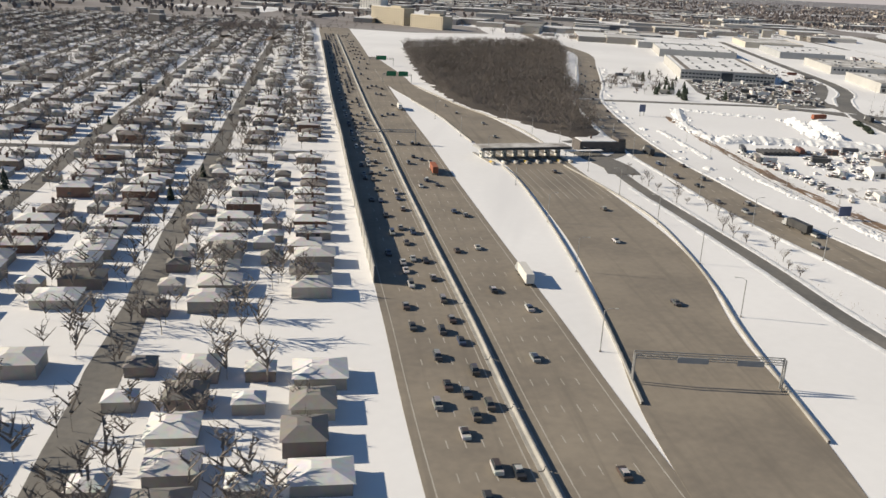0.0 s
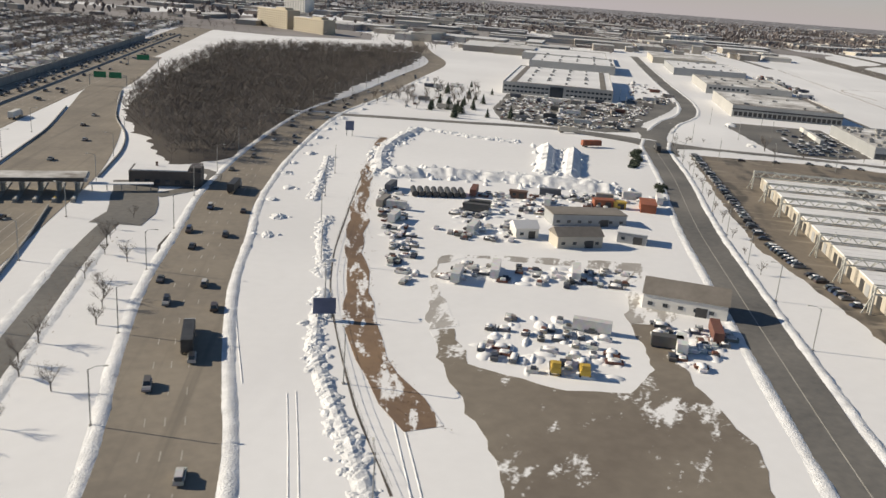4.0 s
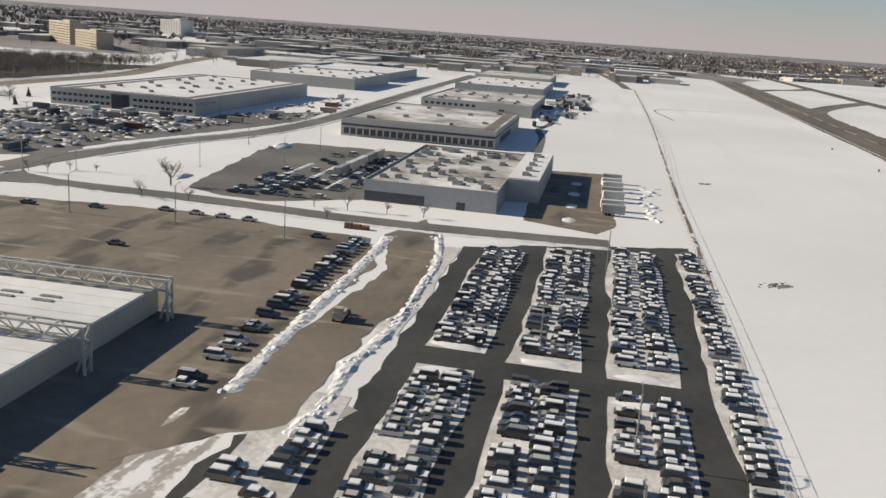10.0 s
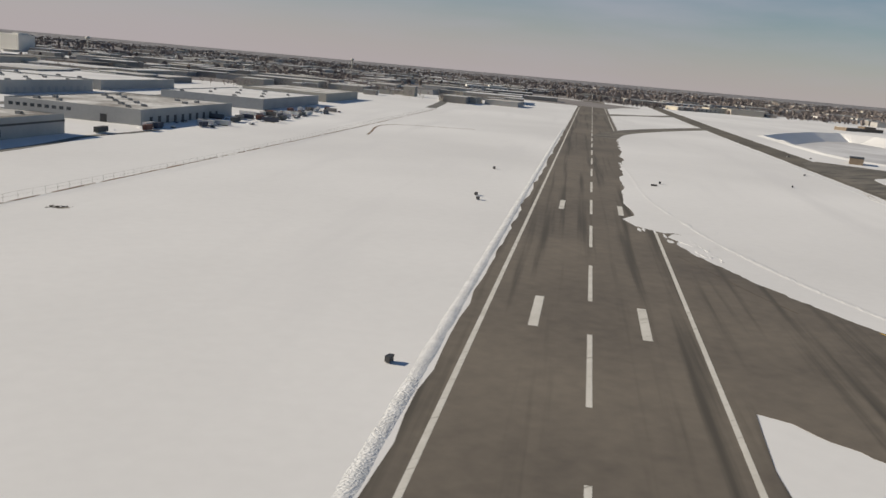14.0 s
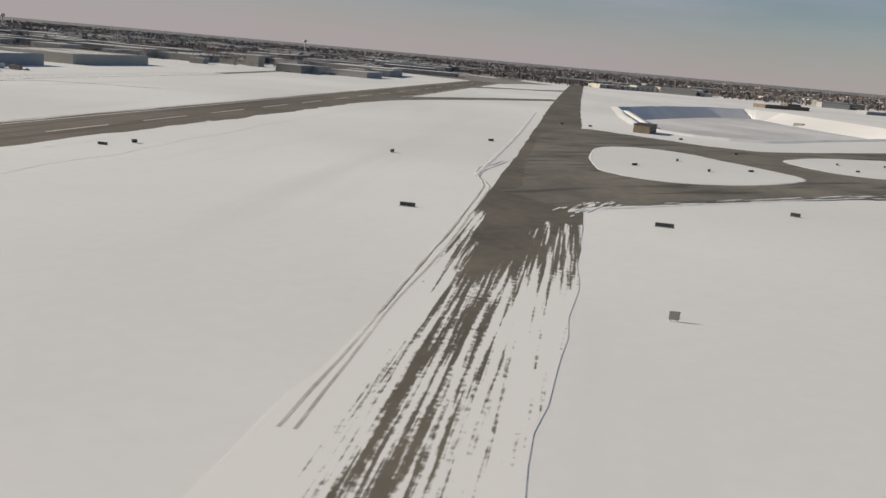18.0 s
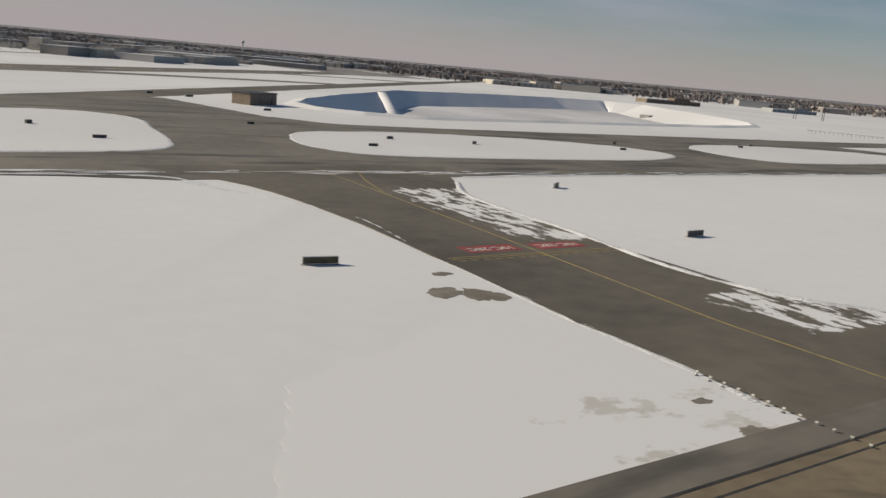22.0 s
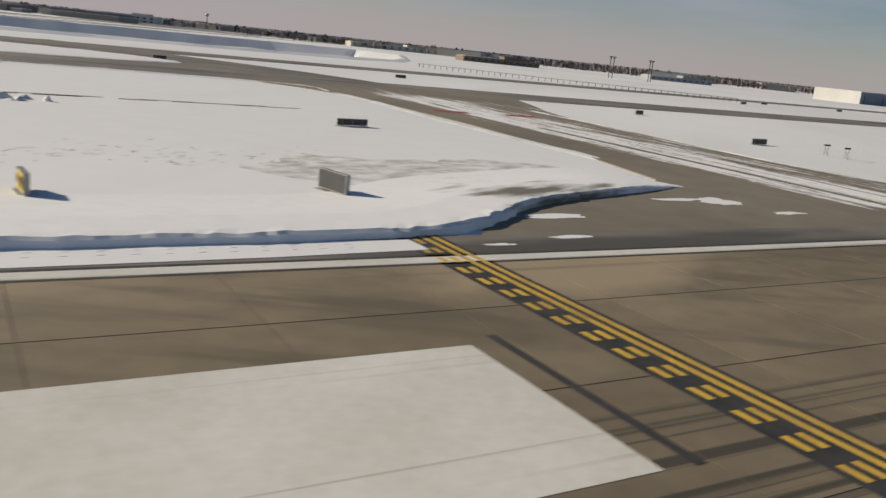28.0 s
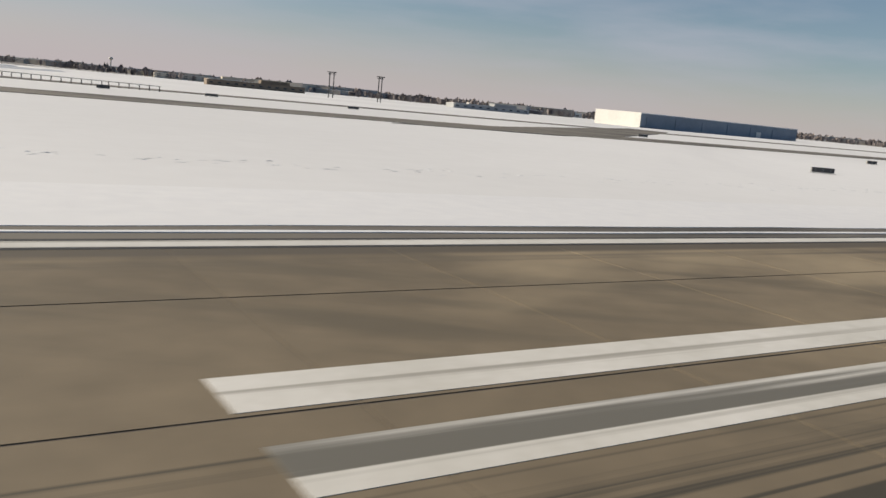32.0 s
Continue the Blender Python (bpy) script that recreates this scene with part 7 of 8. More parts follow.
# ---- snow yard ----
def snow_ridge(label, rows, seed):
    root = thing("snow_pile", label, "snow pile", "dumped snow piles")
    r_ = random.Random(seed)
    for pts, w, h in rows:
        tall = h > 4
        low = 0.22 if tall else 0.30 if h > 2 else 0.42
        part("ridge", bank(bmesh.new(), pts, w, h, seed, 0.8, 0.7 if tall else 0.75 if h > 2 else 1.3, 0.12 if tall else 0.5), BANK, root)
        c, bm = smooth(pts, 1.0), bmesh.new()
        for k in range(int(len(c) * (2.2 if tall else 3.0))):
            p = r_.choice(c)
            big = r_.uniform(0.3, 1.0) ** 2
            heap(bm, p.x + r_.gauss(0, w * 0.33), p.y + r_.gauss(0, w * 0.33), 0.3 + 2.0 * big, 0.25 + 1.3 * big, h * low * (0.3 + 1.4 * big), k * 0.7, r_.random() * 3, 8)
        tagged(part("snow_block", bm, BANK, root, "broken blocks of dumped snow"), kind="stuff")
    return root


snow_ridge("rough ridge of dumped snow in front of the snow yard", [([(452, 302), (476, 294), (497, 280), (515, 264), (530, 250), (538, 243)], 17, 3.6)], 21)
snow_ridge("second rough ridge of dumped snow beside the first", [([(482, 298), (504, 284), (524, 268), (540, 254)], 9, 2.4)], 27)
snow_ridge("rough snow ridge at the side of the snow yard", [([(452, 302), (478, 345), (505, 374), (538, 404)], 8, 2.2)], 22)
snow_ridge("tall straight heap of dumped snow with a shaded side", [([(527, 280), (546, 301), (566, 323), (577, 338)], 9, 5.0)], 23)
snow_ridge("second tall straight heap of dumped snow", [([(533, 269), (553, 290), (574, 312), (584, 323)], 9, 5.0)], 24)
snow_ridge("low snow ridge behind the snow yard", [([(538, 404), (550, 380), (560, 366), (572, 353)], 7, 1.6)], 25)
for x, y, a in along(ARTERIAL[6:12], 24, -17):
    x, y = x + rnd.uniform(-3, 3), y + rnd.uniform(-3, 3)
    root = thing("snow_heap", "lumpy heap of ploughed snow beside the curved road", "snow heap", "ploughed snow heaps")
    part("mound", heap(bmesh.new(), x, y, rnd.uniform(2.5, 5), rnd.uniform(1.5, 3), rnd.uniform(0.6, 1.2), x, a, 12), BANK, root)
    for k in range(5):
        part("lump", heap(bmesh.new(), x + rnd.gauss(0, 2.2), y + rnd.gauss(0, 1.6), rnd.uniform(0.4, 1.3), rnd.uniform(0.4, 1.0), rnd.uniform(0.3, 0.8), x + k, rnd.random() * 3, 8), BANK, root)
snow_ridge("long rough ridge of ploughed snow between road and fence", [([(312, 52), (318, 71), (325, 86), (331, 104), (337, 124), (343, 142), (352, 160), (363, 178)], 3.6, 0.85)], 28)
snow_ridge("rough ridge of ploughed snow beside the curved road", [([(368, 188), (376, 205), (386, 226), (398, 246)], 3.2, 0.8)], 29)
snow_ridge("broken snow ridge at the edge of the curved road", [([(404, 268), (418, 292), (430, 312), (446, 340)], 3.5, 1.0)], 30)
bm = bmesh.new()
for pts, k, h in ((ARTERIAL[1:12], -11.4, 0.5), (ARTERIAL[1:12], 11.4, 0.5), (LOCAL[1:], 7.6, 0.5), (LOCAL[1:], -7.8, 0.6), (DOCKROAD[1:7], 7.5, 0.5), (DOCKROAD[1:7], -7.5, 0.5), (BACKROAD[:6], 6, 0.45), (BACKROAD[6:], -6.5, 0.5), (PATHWAY[1:], 4.4, 0.25), (PATHWAY[1:], -4.4, 0.25)):
    cc = smooth(pts, 25)
    nn = normals(cc)
    bank(bm, [((p + n * k).x, (p + n * k).y) for p, n in zip(cc, nn)], 2.8, h, k, 1.5, 1.5)
solid("roadside_snow_bank", bm, BANK, "ploughed snow ridges along the roads", "snow bank", kind="stuff")
# brown strips
road("brush_strip", [(500, 382, 4), (489, 366, 4), (420, 262, 5), (384, 198, 6), (361, 154, 8), (351, 127, 8), (346, 104, 6)], 0, BRUSH_SNOW, 0.07, "strip of dry brown grass showing through the snow", "grass", ragged=2.5)
bm = bmesh.new()
for pts, n, w in (([(500, 382), (420, 262), (361, 154), (346, 104)], 900, 5), ([(330, 262), (300, 196), (272, 130), (255, 84)], 260, 5)):
    cc = smooth(pts, 1.0)
    for k in range(n):
        p = rnd.choice(cc)
        x, y = p.x + rnd.gauss(0, w / 2), p.y + rnd.gauss(0, w / 3)
        h = rnd.uniform(0.6, 1.6)
        bare_tree(bm, x, y, h, rnd, 4, 0, 0.03)
solid("dry_brush", bm, BRUSH, "tangle of dry brown brush", "brush", kind="stuff")
bm = bmesh.new()
ribbon(bm, [(345, 246), (336, 232), (330, 214), (326, 204)], 0.7, 0.03, 0, -0.1, 0.3)
ribbon(bm, [(455, 320), (410, 252), (370, 188), (343, 127), (330, 88)], 0.5, 0.025, 0, -0.1, 0.2)
solid("ditch_line", bm, LITTER, "thin dark ditch winding through the snow", "ditch", kind="structure")

# wheel tracks over the snow
bm = bmesh.new()
for k in (0, 1.9):
    ribbon(bm, [(330 + k, 128), (323 + k, 112), (312 + k, 88), (304 + k, 70), (290 + k, 36)], 0.4, 0.02, 0, -0.1, 0.15)
    ribbon(bm, [(343 + k, 109), (333 + k, 87), (324 + k, 68), (310 + k, 36)], 0.4, 0.022, 0, -0.1, 0.15)
    ribbon(bm, [(372 + k, 262), (352 + k, 218), (336 + k, 176), (322 + k, 136)], 0.4, 0.024, 0, -0.1, 0.15)
solid("wheel_track", bm, BANK, "faint grey wheel tracks pressed into the snow", "track", kind="structure")

# ---- fences ----
def fence(name, label, pts, gap, height, rails=True):
    root = thing(name, label, "fence")
    po = mesh_of(boxes((0, 0, 0, 0.07, 0.07, height)), "post")
    spots = along(pts, gap)
    for x, y, a in spots:
        part("post", po, STEEL, root).location = (x, y, 0)
    bm = bmesh.new()
    for z in ((height - 0.06, height * 0.5) if rails else (height - 0.06,)):
        ribbon(bm, pts, 0.04, z + 0.04, 0, z)
    part("rail", bm, STEEL, root)
    return root


FIELD_FENCE = [(700, 30), (769, 101), (835, 170), (913, 251), (1040, 376), (1162, 507), (1430, 790)]
fence("perimeter_fence", "long chain fence at the edge of the snowfield", FIELD_FENCE, 6.0, 2.2)
fence("yard_fence", "wire fence round the snow yard", [(455, 319), (410, 252), (370, 188), (343, 127), (330, 88)], 5.0, 1.8)
road("fence_strip", [(758, 90), (835, 168), (913, 249), (1162, 505), (1430, 788)], 1.0, BRUSH_SNOW, 0.05, "narrow brown strip of grass along the fence", "grass", ragged=0.5)
road("far_fence_strip", [(1165, 480), (1230, 560), (1300, 545)], 1.4, BRUSH, 0.05, "dark ditch across the field", "ditch", ragged=0.4)
road("far_perimeter_road", [(1430, 800), (1560, 960), (1800, 1280), (2000, 1600)], 12, ASPHALT, 0.05, "far perimeter road", "road", ragged=0.8)

# ---- lamp posts, gantries, sign boards ----
def lamp_post(x, y, heading, h=11.0):
    if not hasattr(lamp_post, "first"):
        root = thing("street_lamp", "tall galvanised street lamp with a curved arm", "street lamp", "street lamps")
        bm = beam(bmesh.new(), (0, 0, 0), (0, 0, h), 0.13, 6)
        part("pole", bm, STEEL, root)
        part("arm", beam(beam(bmesh.new(), (0, 0, h - 0.1), (1.2, 0, h + 0.5), 0.07), (1.2, 0, h + 0.5), (2.6, 0, h + 0.6), 0.06), STEEL, root)
        part("lamp_head", boxes((2.9, 0, h + 0.48, 0.9, 0.35, 0.2)), STEELW, root)
        part("base", boxes((0, 0, -0.2, 0.6, 0.6, 0.5)), WALLCON, root)
        lamp_post.first = root
        root.matrix_basis = pose(x, y, 0, 0, 0, math.degrees(heading))
        return root
    return copy_thing(lamp_post.first, pose(x, y, 0, 0, 0, math.degrees(heading)))


for x, y, a in along(ARTERIAL[1:13], 42, 12.5, 8):
    lamp_post(x, y, a - math.pi / 2)
for x, y, a in along(ARTERIAL[1:9], 42, -34, 20):
    lamp_post(x, y, a)
for x, y, a in along([(p[0], p[1]) for p in TOLL[3:9]], 45, -21, 12):
    lamp_post(x, y, a + math.pi / 2)
for x, y, a in along([(p[0], p[1]) for p in TOLL[2:9]], 60, 22, 30):
    lamp_post(x, y, a - math.pi / 2)
for x, y, a in along(LOCAL[2:], 36, -9.5, 10):
    lamp_post(x, y, a + math.pi / 2)
for x, y in ((676, 262), (700, 240), (722, 214), (655, 282), (735, 330), (690, 330), (770, 330), (800, 360), (640, 300), (705, 402), (760, 455), (800, 500), (690, 450), (720, 80), (765, 132), (735, 120), (790, 160), (700, 60), (775, 385)):
    lamp_post(x, y, 0.8)


def gantry(x, y, span, heading, h, label, panels=()):
    root = thing("sign_gantry", label, "gantry", "sign gantries", pose(x, y, 0, 0, 0, math.degrees(heading)))
    bm = bmesh.new()
    for zz in (h, h + 1.2):
        for yy in (-0.6, 0.6):
            beam(bm, (-span / 2, yy, zz), (span / 2, yy, zz), 0.12)
    n = int(span / 2)
    for i in range(n):
        a, b = -span / 2 + span * i / n, -span / 2 + span * (i + 1) / n
        for yy in (-0.6, 0.6):
            beam(bm, (a, yy, h), ((a + b) / 2, yy, h + 1.2), 0.06)
            beam(bm, ((a + b) / 2, yy, h + 1.2), (b, yy, h), 0.06)
    part("truss_beam", bm, STEEL, root)
    for s in (-1, 1):
        part("post", beam(beam(bmesh.new(), (s * span / 2, -0.6, 0), (s * span / 2, -0.6, h + 1.2), 0.2, 6), (s * span / 2, 0.6, 0), (s * span / 2, 0.6, h + 1.2), 0.2, 6), STEEL, root)
    for px, pw, ph, mat in panels:
        part("sign_panel", boxes((px, -0.9, h - 0.6, pw, 0.15, ph)), mat, root)
    return root


gantry(262, 366, 30, radians(-26), 6.5, "steel gantry spanning half the motorway")
gantry(180, 89, 34, radians(-36), 6.5, "steel gantry across the toll approach", ((-4, 7, 1.4, WALL_G), (9, 6, 1.4, WALL_G)))
gantry(410, 596, 24, radians(-27), 6, "gantry with green direction boards", ((-5, 8, 4, SIGNGREEN), (5, 8, 4, SIGNGREEN)))
gantry(468, 720, 24, radians(-27), 6, "far gantry with green direction boards", ((0, 10, 4, SIGNGREEN),))
for x, y, w, h, z in ((354, 160, 5.5, 4.0, 1.5), (484, 390, 4.5, 5, 3)):
    bb = thing("billboard", "blue-violet advertising board seen from behind", "billboard", "billboards", pose(x, y, 0, 0, 0, -22))
    part("board", boxes((0, 0, z, w, 0.3, h)), SIGNBLUE, bb)
    part("post", boxes((-w / 3, 0.2, 0, 0.3, 0.3, z + h * 0.8), (w / 3, 0.2, 0, 0.3, 0.3, z + h * 0.8)), STEEL, bb)

# ---- trees ----
def tree_protos():
    out = []
    for k in range(3):
        r = random.Random(90 + k)
        h = (7, 9, 11)[k]
        root = thing("bare_tree", "leafless spreading street tree in snow", "tree", "bare trees")
        part("trunk", beam(bmesh.new(), (0, 0, -0.2), (0.1, 0.05, h * 0.35), 0.2, 7), BARK, root)
        bm = bmesh.new()
        for i in range(9):
            a = r.uniform(0, 6.28)
            p = Vector((0.1, 0.05, h * r.uniform(0.2, 0.35)))
            q = p + Vector((math.cos(a) * h * 0.3, math.sin(a) * h * 0.3, h * r.uniform(0.3, 0.55)))
            beam(bm, p, q, 0.07, 3)
            for j in range(7):
                u = p.lerp(q, r.uniform(0.3, 1))
                e = u + Vector((r.uniform(-1, 1), r.uniform(-1, 1), r.uniform(0, 1))) * h * 0.2
                beam(bm, u, e, 0.03, 3)
                for m in range(3):
                    w = u.lerp(e, r.uniform(0.4, 1))
                    beam(bm, w, w + Vector((r.uniform(-1, 1), r.uniform(-1, 1), r.uniform(0, 1))) * h * 0.1, 0.018, 3)
        part("crown", bm, TWIG, root)
        out.append(root)
    return out


PROTO = tree_protos()
used = set()


def plant(x, y, k, s=1.0, turn=0.0):
    m = pose(x, y, 0, 0, 0, turn) @ Matrix.Diagonal((s, s, s, 1))
    if k not in used:
        used.add(k)
        PROTO[k].matrix_basis = m
        return
    c = copy_thing(PROTO[k], pose(x, y, 0, 0, 0, turn))
    c.scale = (s, s, s)


spots = [(714, 295, 1.5), (688, 330, 0.45), (680, 326, 0.45), (696, 326, 0.45), (748, 252, 0.6), (756, 244, 0.6), (766, 236, 0.6), (775, 228, 0.6), (700, 278, 0.6), (744, 234, 0.6), (712, 268, 0.6)]
for x, y, a in along([(336, 262), (312, 208), (290, 160), (272, 118)], 9, 0):
    spots.append((x + rnd.uniform(-5, 9), y + rnd.uniform(-3, 3), rnd.uniform(0.4, 0.8)))
for x, y, a in along(LOCAL[3:], 22, -11, 10):
    spots.append((x, y, rnd.uniform(0.4, 0.6)))
for x, y in scatter([(560, 470), (640, 490), (700, 560), (690, 600), (600, 560), (530, 500)], 60, 55):
    spots.append((x, y, rnd.uniform(0.6, 1.0)))
for i, (x, y, s) in enumerate(spots):
    plant(x, y, i % 3, s, rnd.uniform(0, 360))


def conifer_proto():
    root = thing("conifer", "dark snow-dusted conifer beside a road", "tree", "conifers")
    part("trunk", beam(bmesh.new(), (0, 0, -0.2), (0, 0, 1.5), 0.18, 6), BARK, root)
    bm = bmesh.new()
    r = random.Random(8)
    for k in range(9):
        z, rad = 0.8 + k * 0.75, 2.3 * (1 - k / 9.5)
        for i in range(11):
            a = 2 * math.pi * (i + r.random()) / 11
            tip = Vector((math.cos(a) * rad * r.uniform(0.7, 1.1), math.sin(a) * rad * r.uniform(0.7, 1.1), z - 0.35))
            s = Vector((-math.sin(a), math.cos(a), 0)) * rad * 0.28
            v = [bm.verts.new(p) for p in (Vector((0, 0, z + 0.75)), tip + s, tip - s, tip + Vector((0, 0, -0.25)))]
            bm.faces.new((v[0], v[1], v[3]))
            bm.faces.new((v[0], v[3], v[2]))
    part("crown", bm, CONIFER, root)
    return root


fir = conifer_proto()
fspots = scatter([(560, 452), (628, 410), (650, 470), (700, 545), (690, 560), (610, 500)], 12, 66) + scatter([(30, 320), (160, 290), (300, 560), (200, 620)], 16, 67) + [(597, 453), (614, 484), (623, 467), (616, 477), (586, 438), (589, 471), (709, 588), (657, 549), (657, 520), (606, 462), (609, 474), (593, 446)]
for i, (x, y) in enumerate(fspots):
    s = rnd.uniform(0.7, 1.4)
    if i == 0:
        fir.matrix_basis = pose(x, y, 0)
    else:
        copy_thing(fir, pose(x, y, 0, 0, 0, rnd.uniform(0, 360))).scale = (s, s, s)

def bush_proto():
    root = thing("bush", "dark snow-dusted evergreen bush beside the road", "bush", "roadside bushes")
    bm = bmesh.new()
    r = random.Random(9)
    for k in range(60):
        a, d = r.uniform(0, 6.28), math.sqrt(r.random()) * 1.5
        c = Vector((d * math.cos(a), d * math.sin(a), r.uniform(0.2, 1.5) * (1.25 - d / 1.8)))
        e = Vector((r.uniform(-1, 1), r.uniform(-1, 1), r.uniform(0.1, 1))).normalized() * r.uniform(0.4, 0.8)
        f = e.cross(Vector((r.uniform(-1, 1), r.uniform(-1, 1), r.uniform(-1, 1)))).normalized() * 0.3
        v = [bm.verts.new(c + q) for q in (e, f, -e * 0.6, -f)]
        bm.faces.new(v[:3])
        bm.faces.new((v[0], v[2], v[3]))
    part("foliage", bm, CONIFER, root)
    part("stem", beam(bmesh.new(), (0, 0, -0.1), (0, 0, 0.8), 0.08, 5), BARK, root)
    return root


shrub = bush_proto()
shrub.matrix_basis = pose(586, 280, 0)
rb_ = random.Random(61)
for x, y, a in along([(586, 280), (595, 288), (603, 293), (616, 307), (624, 314)], 2.1) + along([(555, 233), (566, 245)], 2.4):
    k = rb_.uniform(0.8, 1.5)
    copy_thing(shrub, pose(x + rb_.gauss(0, 1.4), y + rb_.gauss(0, 1.4), 0, 0, 0, rb_.uniform(0, 360))).scale = (k, k, k)
lorry(608, 331, radians(-14), "rust-red and white trailer beside the snow yard", RUST, tractor=False)

# ---- houses ----
def house_proto(k):
    w, d, h = ((8, 11.5, 2.9), (8.6, 10, 2.7), (7.6, 12, 4.3))[k]
    root = thing("house", ("brick bungalow with a snowy hipped roof", "low frame house with a snow-covered roof", "two-storey house with a snowy roof")[k], "house", "suburban houses")
    part("wall", boxes((0, 0, -0.2, w, d, h + 0.2)), HOUSEWALL, root)
    bm = bmesh.new()
    e, r = 0.6, 1.5
    v = [bm.verts.new(p) for p in ((-w / 2 - e, -d / 2 - e, h), (w / 2 + e, -d / 2 - e, h), (w / 2 + e, d / 2 + e, h), (-w / 2 - e, d / 2 + e, h), (0, -d / 2 + w * 0.45, h + r), (0, d / 2 - w * 0.45, h + r))]
    for f in ((0, 1, 4), (1, 2, 5, 4), (2, 3, 5), (3, 0, 4, 5), (3, 2, 1, 0)):
        bm.faces.new([v[i] for i in f])
    part("roof", bm, HOUSEROOF, root)
    part("chimney", boxes((1.4, 1, h + 0.8, 0.7, 0.9, 2.2)), BRICK, root)
    for s in (-1, 1):
        part("window", boxes((s * w * 0.25, -d / 2 - 0.04, 1.1, 1.7, 0.12, 1.2)), GLASS, root)
        part("window", boxes((s * (w / 2 + 0.02), 1.5, 1.2, 0.12, 1.4, 1.1)), GLASS, root)
    return root


HP = [house_proto(k) for k in range(3)]
hdir, hn = Vector((0.44, 0.898, 0)), Vector((-0.898, 0.44, 0))
h0 = Vector((172, 237, 0))
done, far_houses, far_walls = [0, 0, 0], bmesh.new(), bmesh.new()
n_house = 0
for col, off in enumerate((17, 43, 81, 107, 145, 171, 209, 235, 273, 299, 337, 363, 401, 427, 465, 491, 547, 577, 627, 657, 707, 737)):
    for k in range(-16, 92):
        p = h0 + hn * off + hdir * (k * 13.5 + (col % 3) * 4) + hn * rnd.uniform(-2, 2)
        if rnd.random() < 0.1 or p.y < 90 or (k % 17 in (9, 10) and off < 420):
            continue
        a = math.atan2(hdir.y, hdir.x) + (0 if col % 2 else math.pi)
        if off < 330 and -2 <= k < 28 and n_house < 235:
            n_house += 1
            i = rnd.choice((0, 0, 1, 1, 2))
            m = pose(p.x, p.y, 0, 0, 0, math.degrees(a))
            if not done[i]:
                done[i] = 1
                HP[i].matrix_basis = m
            else:
                copy_thing(HP[i], m)
        else:
            w, d, h = rnd.uniform(7, 10), rnd.uniform(8, 12), rnd.uniform(2.6, 4.4)
            box(far_walls, p.x, p.y, 0, w, d, h, a)
            box(far_houses, p.x, p.y, h, w + 1.0, d + 1.0, 1.4, a, 0.3)
        if rnd.random() < 0.5:
            g_ = p + hn * 13 + hdir * rnd.uniform(-5, 5)
            box(far_walls, g_.x, g_.y, 0, 5.5, 6.5, 2.6, a)
            box(far_houses, g_.x, g_.y, 2.6, 6, 7, 1.2, a, 0.3)
solid("far_house_walls", far_walls, FARWALL, "walls of distant houses and garages", "houses", kind="stuff")
solid("far_house_roofs", far_houses, FARROOF, "snowy roofs of distant houses and garages", "houses", kind="stuff")
streets = bmesh.new()
for off in (62, 126, 190, 254, 318, 382, 446, 519, 602, 682):
    a, b = h0 + hn * off - hdir * 220, h0 + hn * off + hdir * 1250
    ribbon(streets, [(a.x, a.y), ((a.x + b.x) / 2, (a.y + b.y) / 2), (b.x, b.y)], 8, 0.05, 0, -0.2, 0.8)
for k in (9.5, 26.5, 43.5, 60.5, 77.5):
    a, b = h0 + hn * 14 + hdir * (k * 13.5), h0 + hn * 780 + hdir * (k * 13.5 + 40)
    ribbon(streets, [(a.x, a.y), ((a.x + b.x) / 2, (a.y + b.y) / 2), (b.x, b.y)], 8, 0.08, 0, -0.2, 0.8)
solid("suburban_streets", streets, ASPHALT, "grid of ploughed suburban streets", "street", kind="structure")
bm = bmesh.new()
for k in range(6800):
    p = h0 + hn * rnd.uniform(16, 800) + hdir * (1400 * rnd.random() ** 1.4 - 180)
    if p.y > 90:
        bare_tree(bm, p.x, p.y, rnd.uniform(6, 12), rnd, 7, 3, 0.042)
for k in range(90):
    p = h0 + hn * rnd.uniform(9, 20) + hdir * rnd.uniform(0, 760)
    bare_tree(bm, p.x, p.y, rnd.uniform(5, 9), rnd, 8, 4, 0.018)
solid("suburban_trees", bm, TWIG, "bare trees among the houses", "trees", kind="stuff")
road("sports_oval", [(470, 1010), (500, 1050), (480, 1090), (440, 1070), (450, 1020), (470, 1010)], 16, BRUSH, 0.05, "snow-edged oval track beyond the houses", "track")

# ---- hotel and distant town ----
def slab_block(name, label, x, y, w, d, h, heading, wall, floors, bays):
    root = thing(name, label, "building", "", pose(x, y, 0, 0, 0, heading))
    part("wall", boxes((0, 0, -0.3, w, d, h + 0.3), (w * 0.2, 0, h, w * 0.3, d * 0.6, 3)), wall, root)
    part("roof", boxes((-w * 0.25, 0, h, w * 0.45, d - 1, 0.3)), ROOFSNOW, root)
    for f in range(floors):
        for b in range(bays):
            part("window", boxes((-w / 2 + w * (b + 0.5) / bays, -d / 2 - 0.05, 2 + f * (h - 2) / floors, w / bays * 0.4, 0.3, (h - 2) / floors * 0.4)), GLASS, root)
    return root


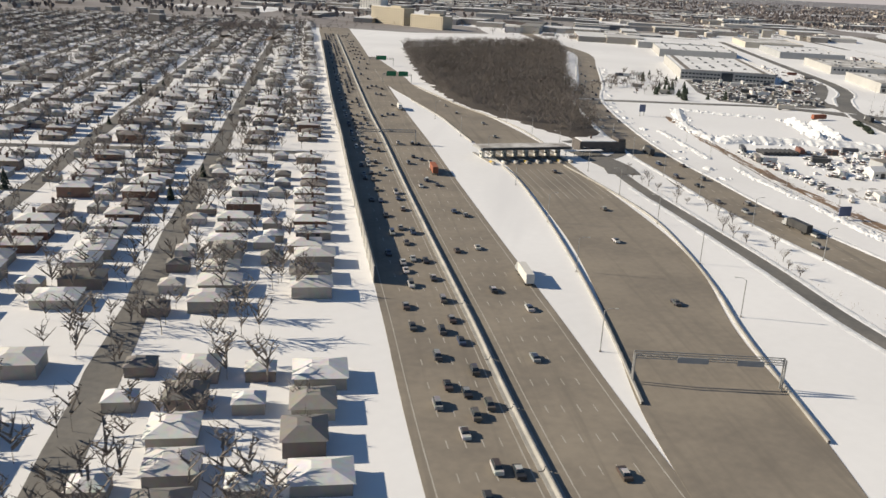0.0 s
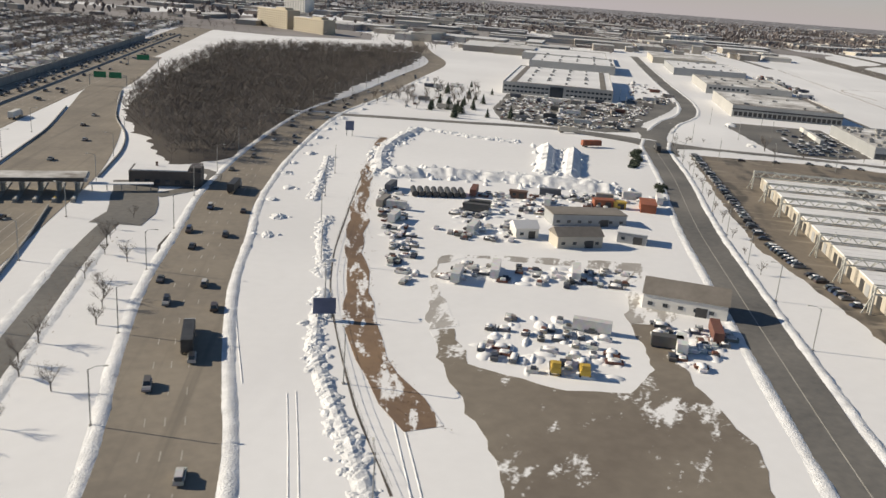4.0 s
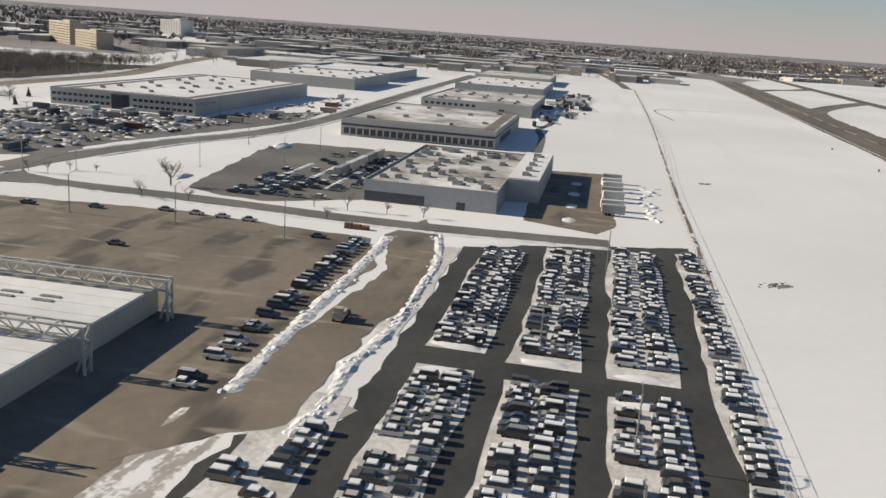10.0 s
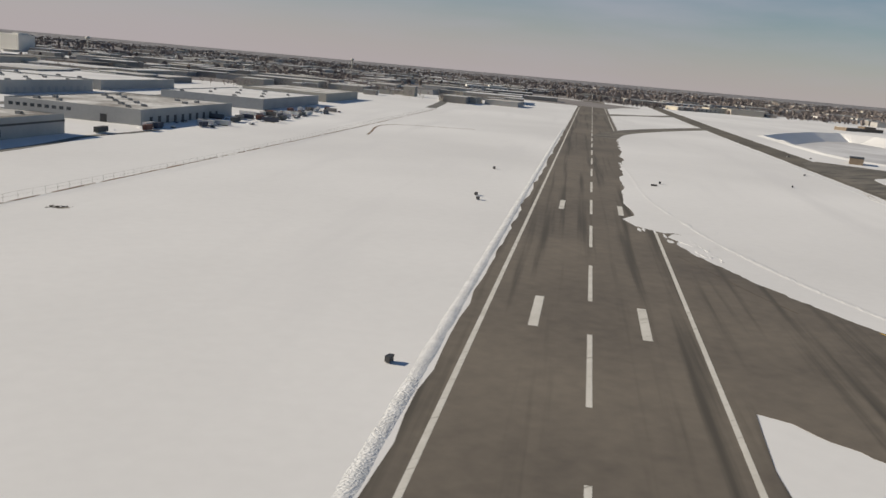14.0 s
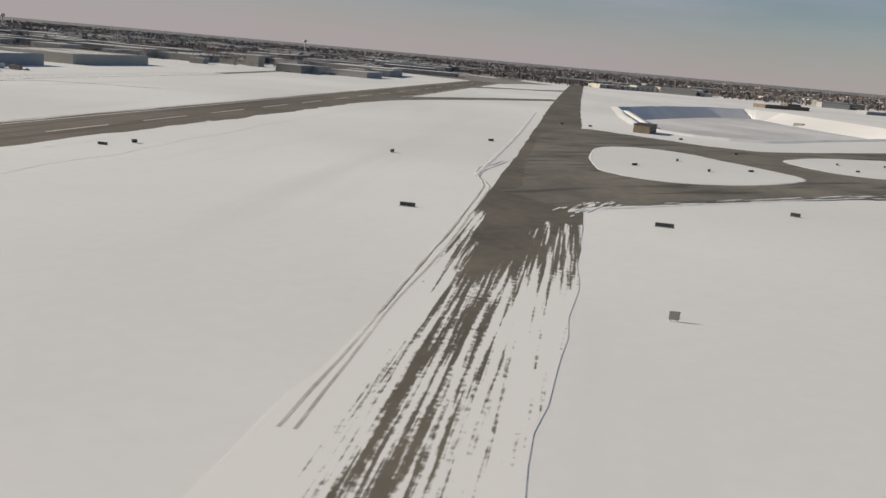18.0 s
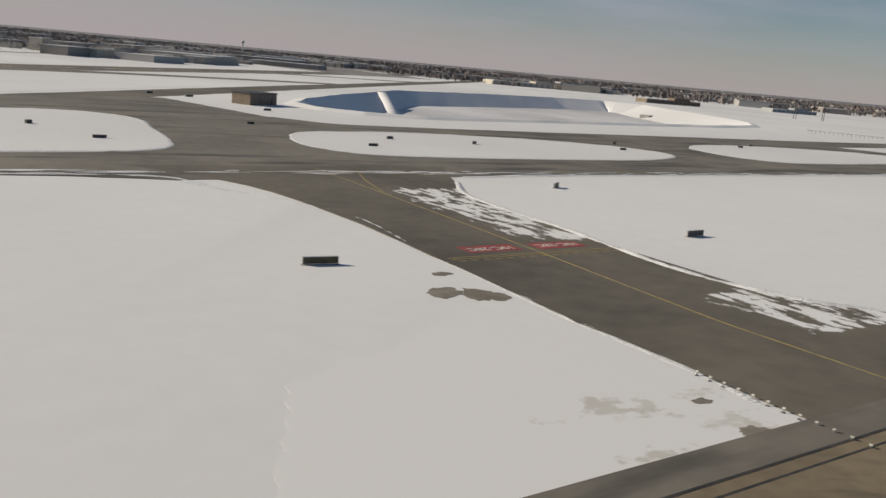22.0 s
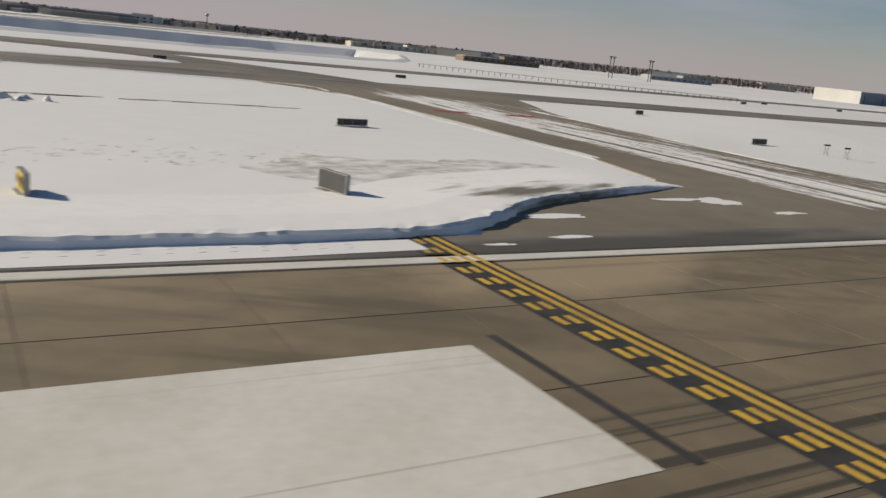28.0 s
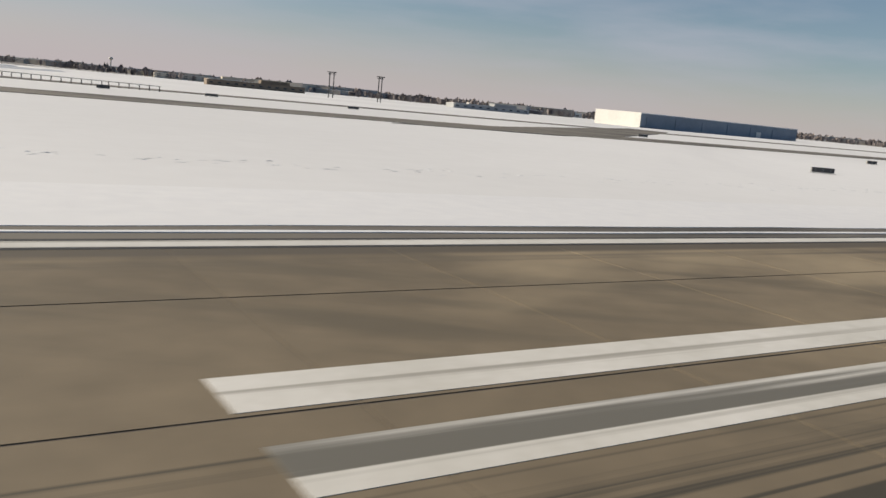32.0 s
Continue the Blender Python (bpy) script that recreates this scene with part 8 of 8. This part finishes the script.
HOTEL = material("yellow_stucco", (0.46, 0.41, 0.32), (0.38, 0.34, 0.27), 0.05, 0.5)
slab_block("hotel", "tall tan hotel block beside the motorway", 862, 1345, 95, 24, 30, -83, HOTEL, 8, 16)
slab_block("hotel", "lower tan hotel wing with many windows", 876, 1240, 85, 22, 22, -83, HOTEL, 6, 14)
slab_block("office_block", "white tower block on the skyline", 1200, 1990, 60, 40, 34, -60, WALL_W, 8, 8)
slab_block("airport_building", "long low terminal building across the field", 2560, 1330, 380, 40, 9, -12, WALL_G, 2, 30)
slab_block("airport_building", "tan cargo building across the field", 2380, 1180, 160, 40, 7, -12, WALL_T, 2, 14)
slab_block("airport_building", "low white cargo building across the field", 2900, 1150, 220, 40, 7, -20, WALL_W, 1, 16)
slab_block("airport_building", "brick maintenance building with arched bays", 2300, 790, 90, 24, 5.5, -10, BRICKTAN, 1, 12)
slab_block("airport_building", "low grey service building", 2560, 780, 90, 22, 5, -10, WALL_G, 1, 10)
slab_block("depot_building", "far pale depot building", 2050, 1500, 90, 40, 12, -30, WALL_W, 2, 8)
for x, y, h in ((1500, 2700, 40), (2600, 3100, 44), (900, 2600, 38)):
    wt = thing("water_tower", "pale water tower on the horizon", "water tower", "water towers", pose(x, y, 0))
    part("leg", beam(bmesh.new(), (0, 0, 0), (0, 0, h - 8), 2.0, 8), STEELW, wt)
    bulb = bmesh.new()
    bmesh.ops.create_uvsphere(bulb, u_segments=14, v_segments=8, radius=7, matrix=Matrix.Translation((0, 0, h - 4)) @ Matrix.Diagonal((1, 1, 0.75, 1)))
    part("tank", bulb, STEELW, wt)


def clear_of_field(x, y):
    """True outside the airfield and the streets that are built one by one."""
    s = Vector((x - B0.x, y - B0.y, 0))
    k, a = s.dot(bnor), s.dot(bdir)
    if x < 900 and y < 1150 and x > -50:
        return False
    if a < 1750 and k < 110:
        return a < -2000 or (y > 1500 + 0.1 * x) or x > 3300
    if k < 420 and a < 900:
        return False
    return y > 950 or k > 420


wb, rb = bmesh.new(), bmesh.new()
r = random.Random(77)
n = 0
while n < 1500:
    x, y = r.uniform(-1500, 6500), 950 + 6200 * r.random() ** 1.5
    if r.random() < 0.25:
        x, y = r.uniform(1000, 2600), r.uniform(950, 2600)
    if not clear_of_field(x, y):
        continue
    n += 1
    big = r.random() < (0.45 if x > 700 else 0.15)
    w, d, h = (r.uniform(30, 130), r.uniform(25, 70), r.uniform(6, 11)) if big else (r.uniform(10, 30), r.uniform(10, 22), r.uniform(4, 9))
    if r.random() < 0.02:
        h = r.uniform(10, 16)
    a = radians(46.3) + r.choice((0, math.pi / 2)) + r.uniform(-0.1, 0.1)
    box(wb, x, y, -0.5, w, d, h, a)
    box(rb, x, y, h - 0.5, w + 0.4, d + 0.4, 0.5, a)
solid("distant_building_walls", wb, FARWALL, "walls of distant warehouses and houses", "buildings", kind="stuff")
solid("distant_building_roofs", rb, FARROOF, "snowy roofs of distant warehouses and houses", "buildings", kind="stuff")
bm = bmesh.new()


def far_tree(bm, x, y, h, r):
    if y < 1500 and x < 2200:
        bare_tree(bm, x, y, h, r, 6, 3, 0.035)
        return
    for k in range(6):
        a = r.uniform(0, 3.14)
        w = h * r.uniform(0.22, 0.4)
        ox, oy = r.uniform(-0.2, 0.2) * h, r.uniform(-0.2, 0.2) * h
        p = [bm.verts.new((x + ox * 0.3, y + oy * 0.3, -0.5)), bm.verts.new((x + ox + w * math.cos(a), y + oy + w * math.sin(a), h * r.uniform(0.45, 0.8))), bm.verts.new((x + ox, y + oy, h * r.uniform(0.8, 1.1))), bm.verts.new((x + ox - w * math.cos(a), y + oy - w * math.sin(a), h * r.uniform(0.4, 0.75)))]
        bm.faces.new((p[0], p[1], p[2]))
        bm.faces.new((p[0], p[2], p[3]))


n = 0
while n < 15000:
    x, y = r.uniform(-1800, 6800), 950 + 6400 * r.random() ** 1.4
    if clear_of_field(x, y) and noise.noise(Vector((x * 0.004, y * 0.004, 5))) > r.uniform(-0.5, 0.25):
        n += 1
        far_tree(bm, x, y, r.uniform(7, 14), r)
for x, y, s in ((1330, 880, 170), (1560, 1240, 150), (1700, 1500, 200), (520, 1160, 90)):
    for k in range(420):
        a, d = r.uniform(0, 6.28), s * math.sqrt(r.random())
        if clear_of_field(x + d * math.cos(a) * 0.5, y + d * math.sin(a)):
            far_tree(bm, x + d * math.cos(a) * 0.5, y + d * math.sin(a), r.uniform(7, 12), r)
for x, y in scatter([(2100, 1250), (2900, 900), (4200, 500), (5600, 1500), (2600, 2200)], 3600, 88):
    far_tree(bm, x, y, r.uniform(6, 10), r)
solid("distant_trees", bm, HAZETWIG, "bare distant trees in belts to the horizon", "trees", kind="stuff")
patch = bmesh.new()
for k in range(620):
    x, y = r.uniform(-1500, 6500), 1300 + 6500 * r.random() ** 1.2
    if clear_of_field(x, y):
        s = r.uniform(60, 260)
        prism(patch, [(x + s * math.cos(t) * r.uniform(0.6, 1), y + s * 1.6 * math.sin(t) * r.uniform(0.6, 1)) for t in (i * math.pi / 5 for i in range(10))], -1, 0.15 + 0.0006 * k)
solid("distant_dark_ground", patch, FARLAND, "bare wooded ground in the distance", "ground", kind="structure")

# ---- from plan metres to the scene ----
for ob in list(scene.objects):
    if ob.parent is None and ob.type in ("MESH", "EMPTY"):
        ob.matrix_basis = Matrix.Diagonal((UNIT, UNIT, UNIT, 1)) @ ob.matrix_basis
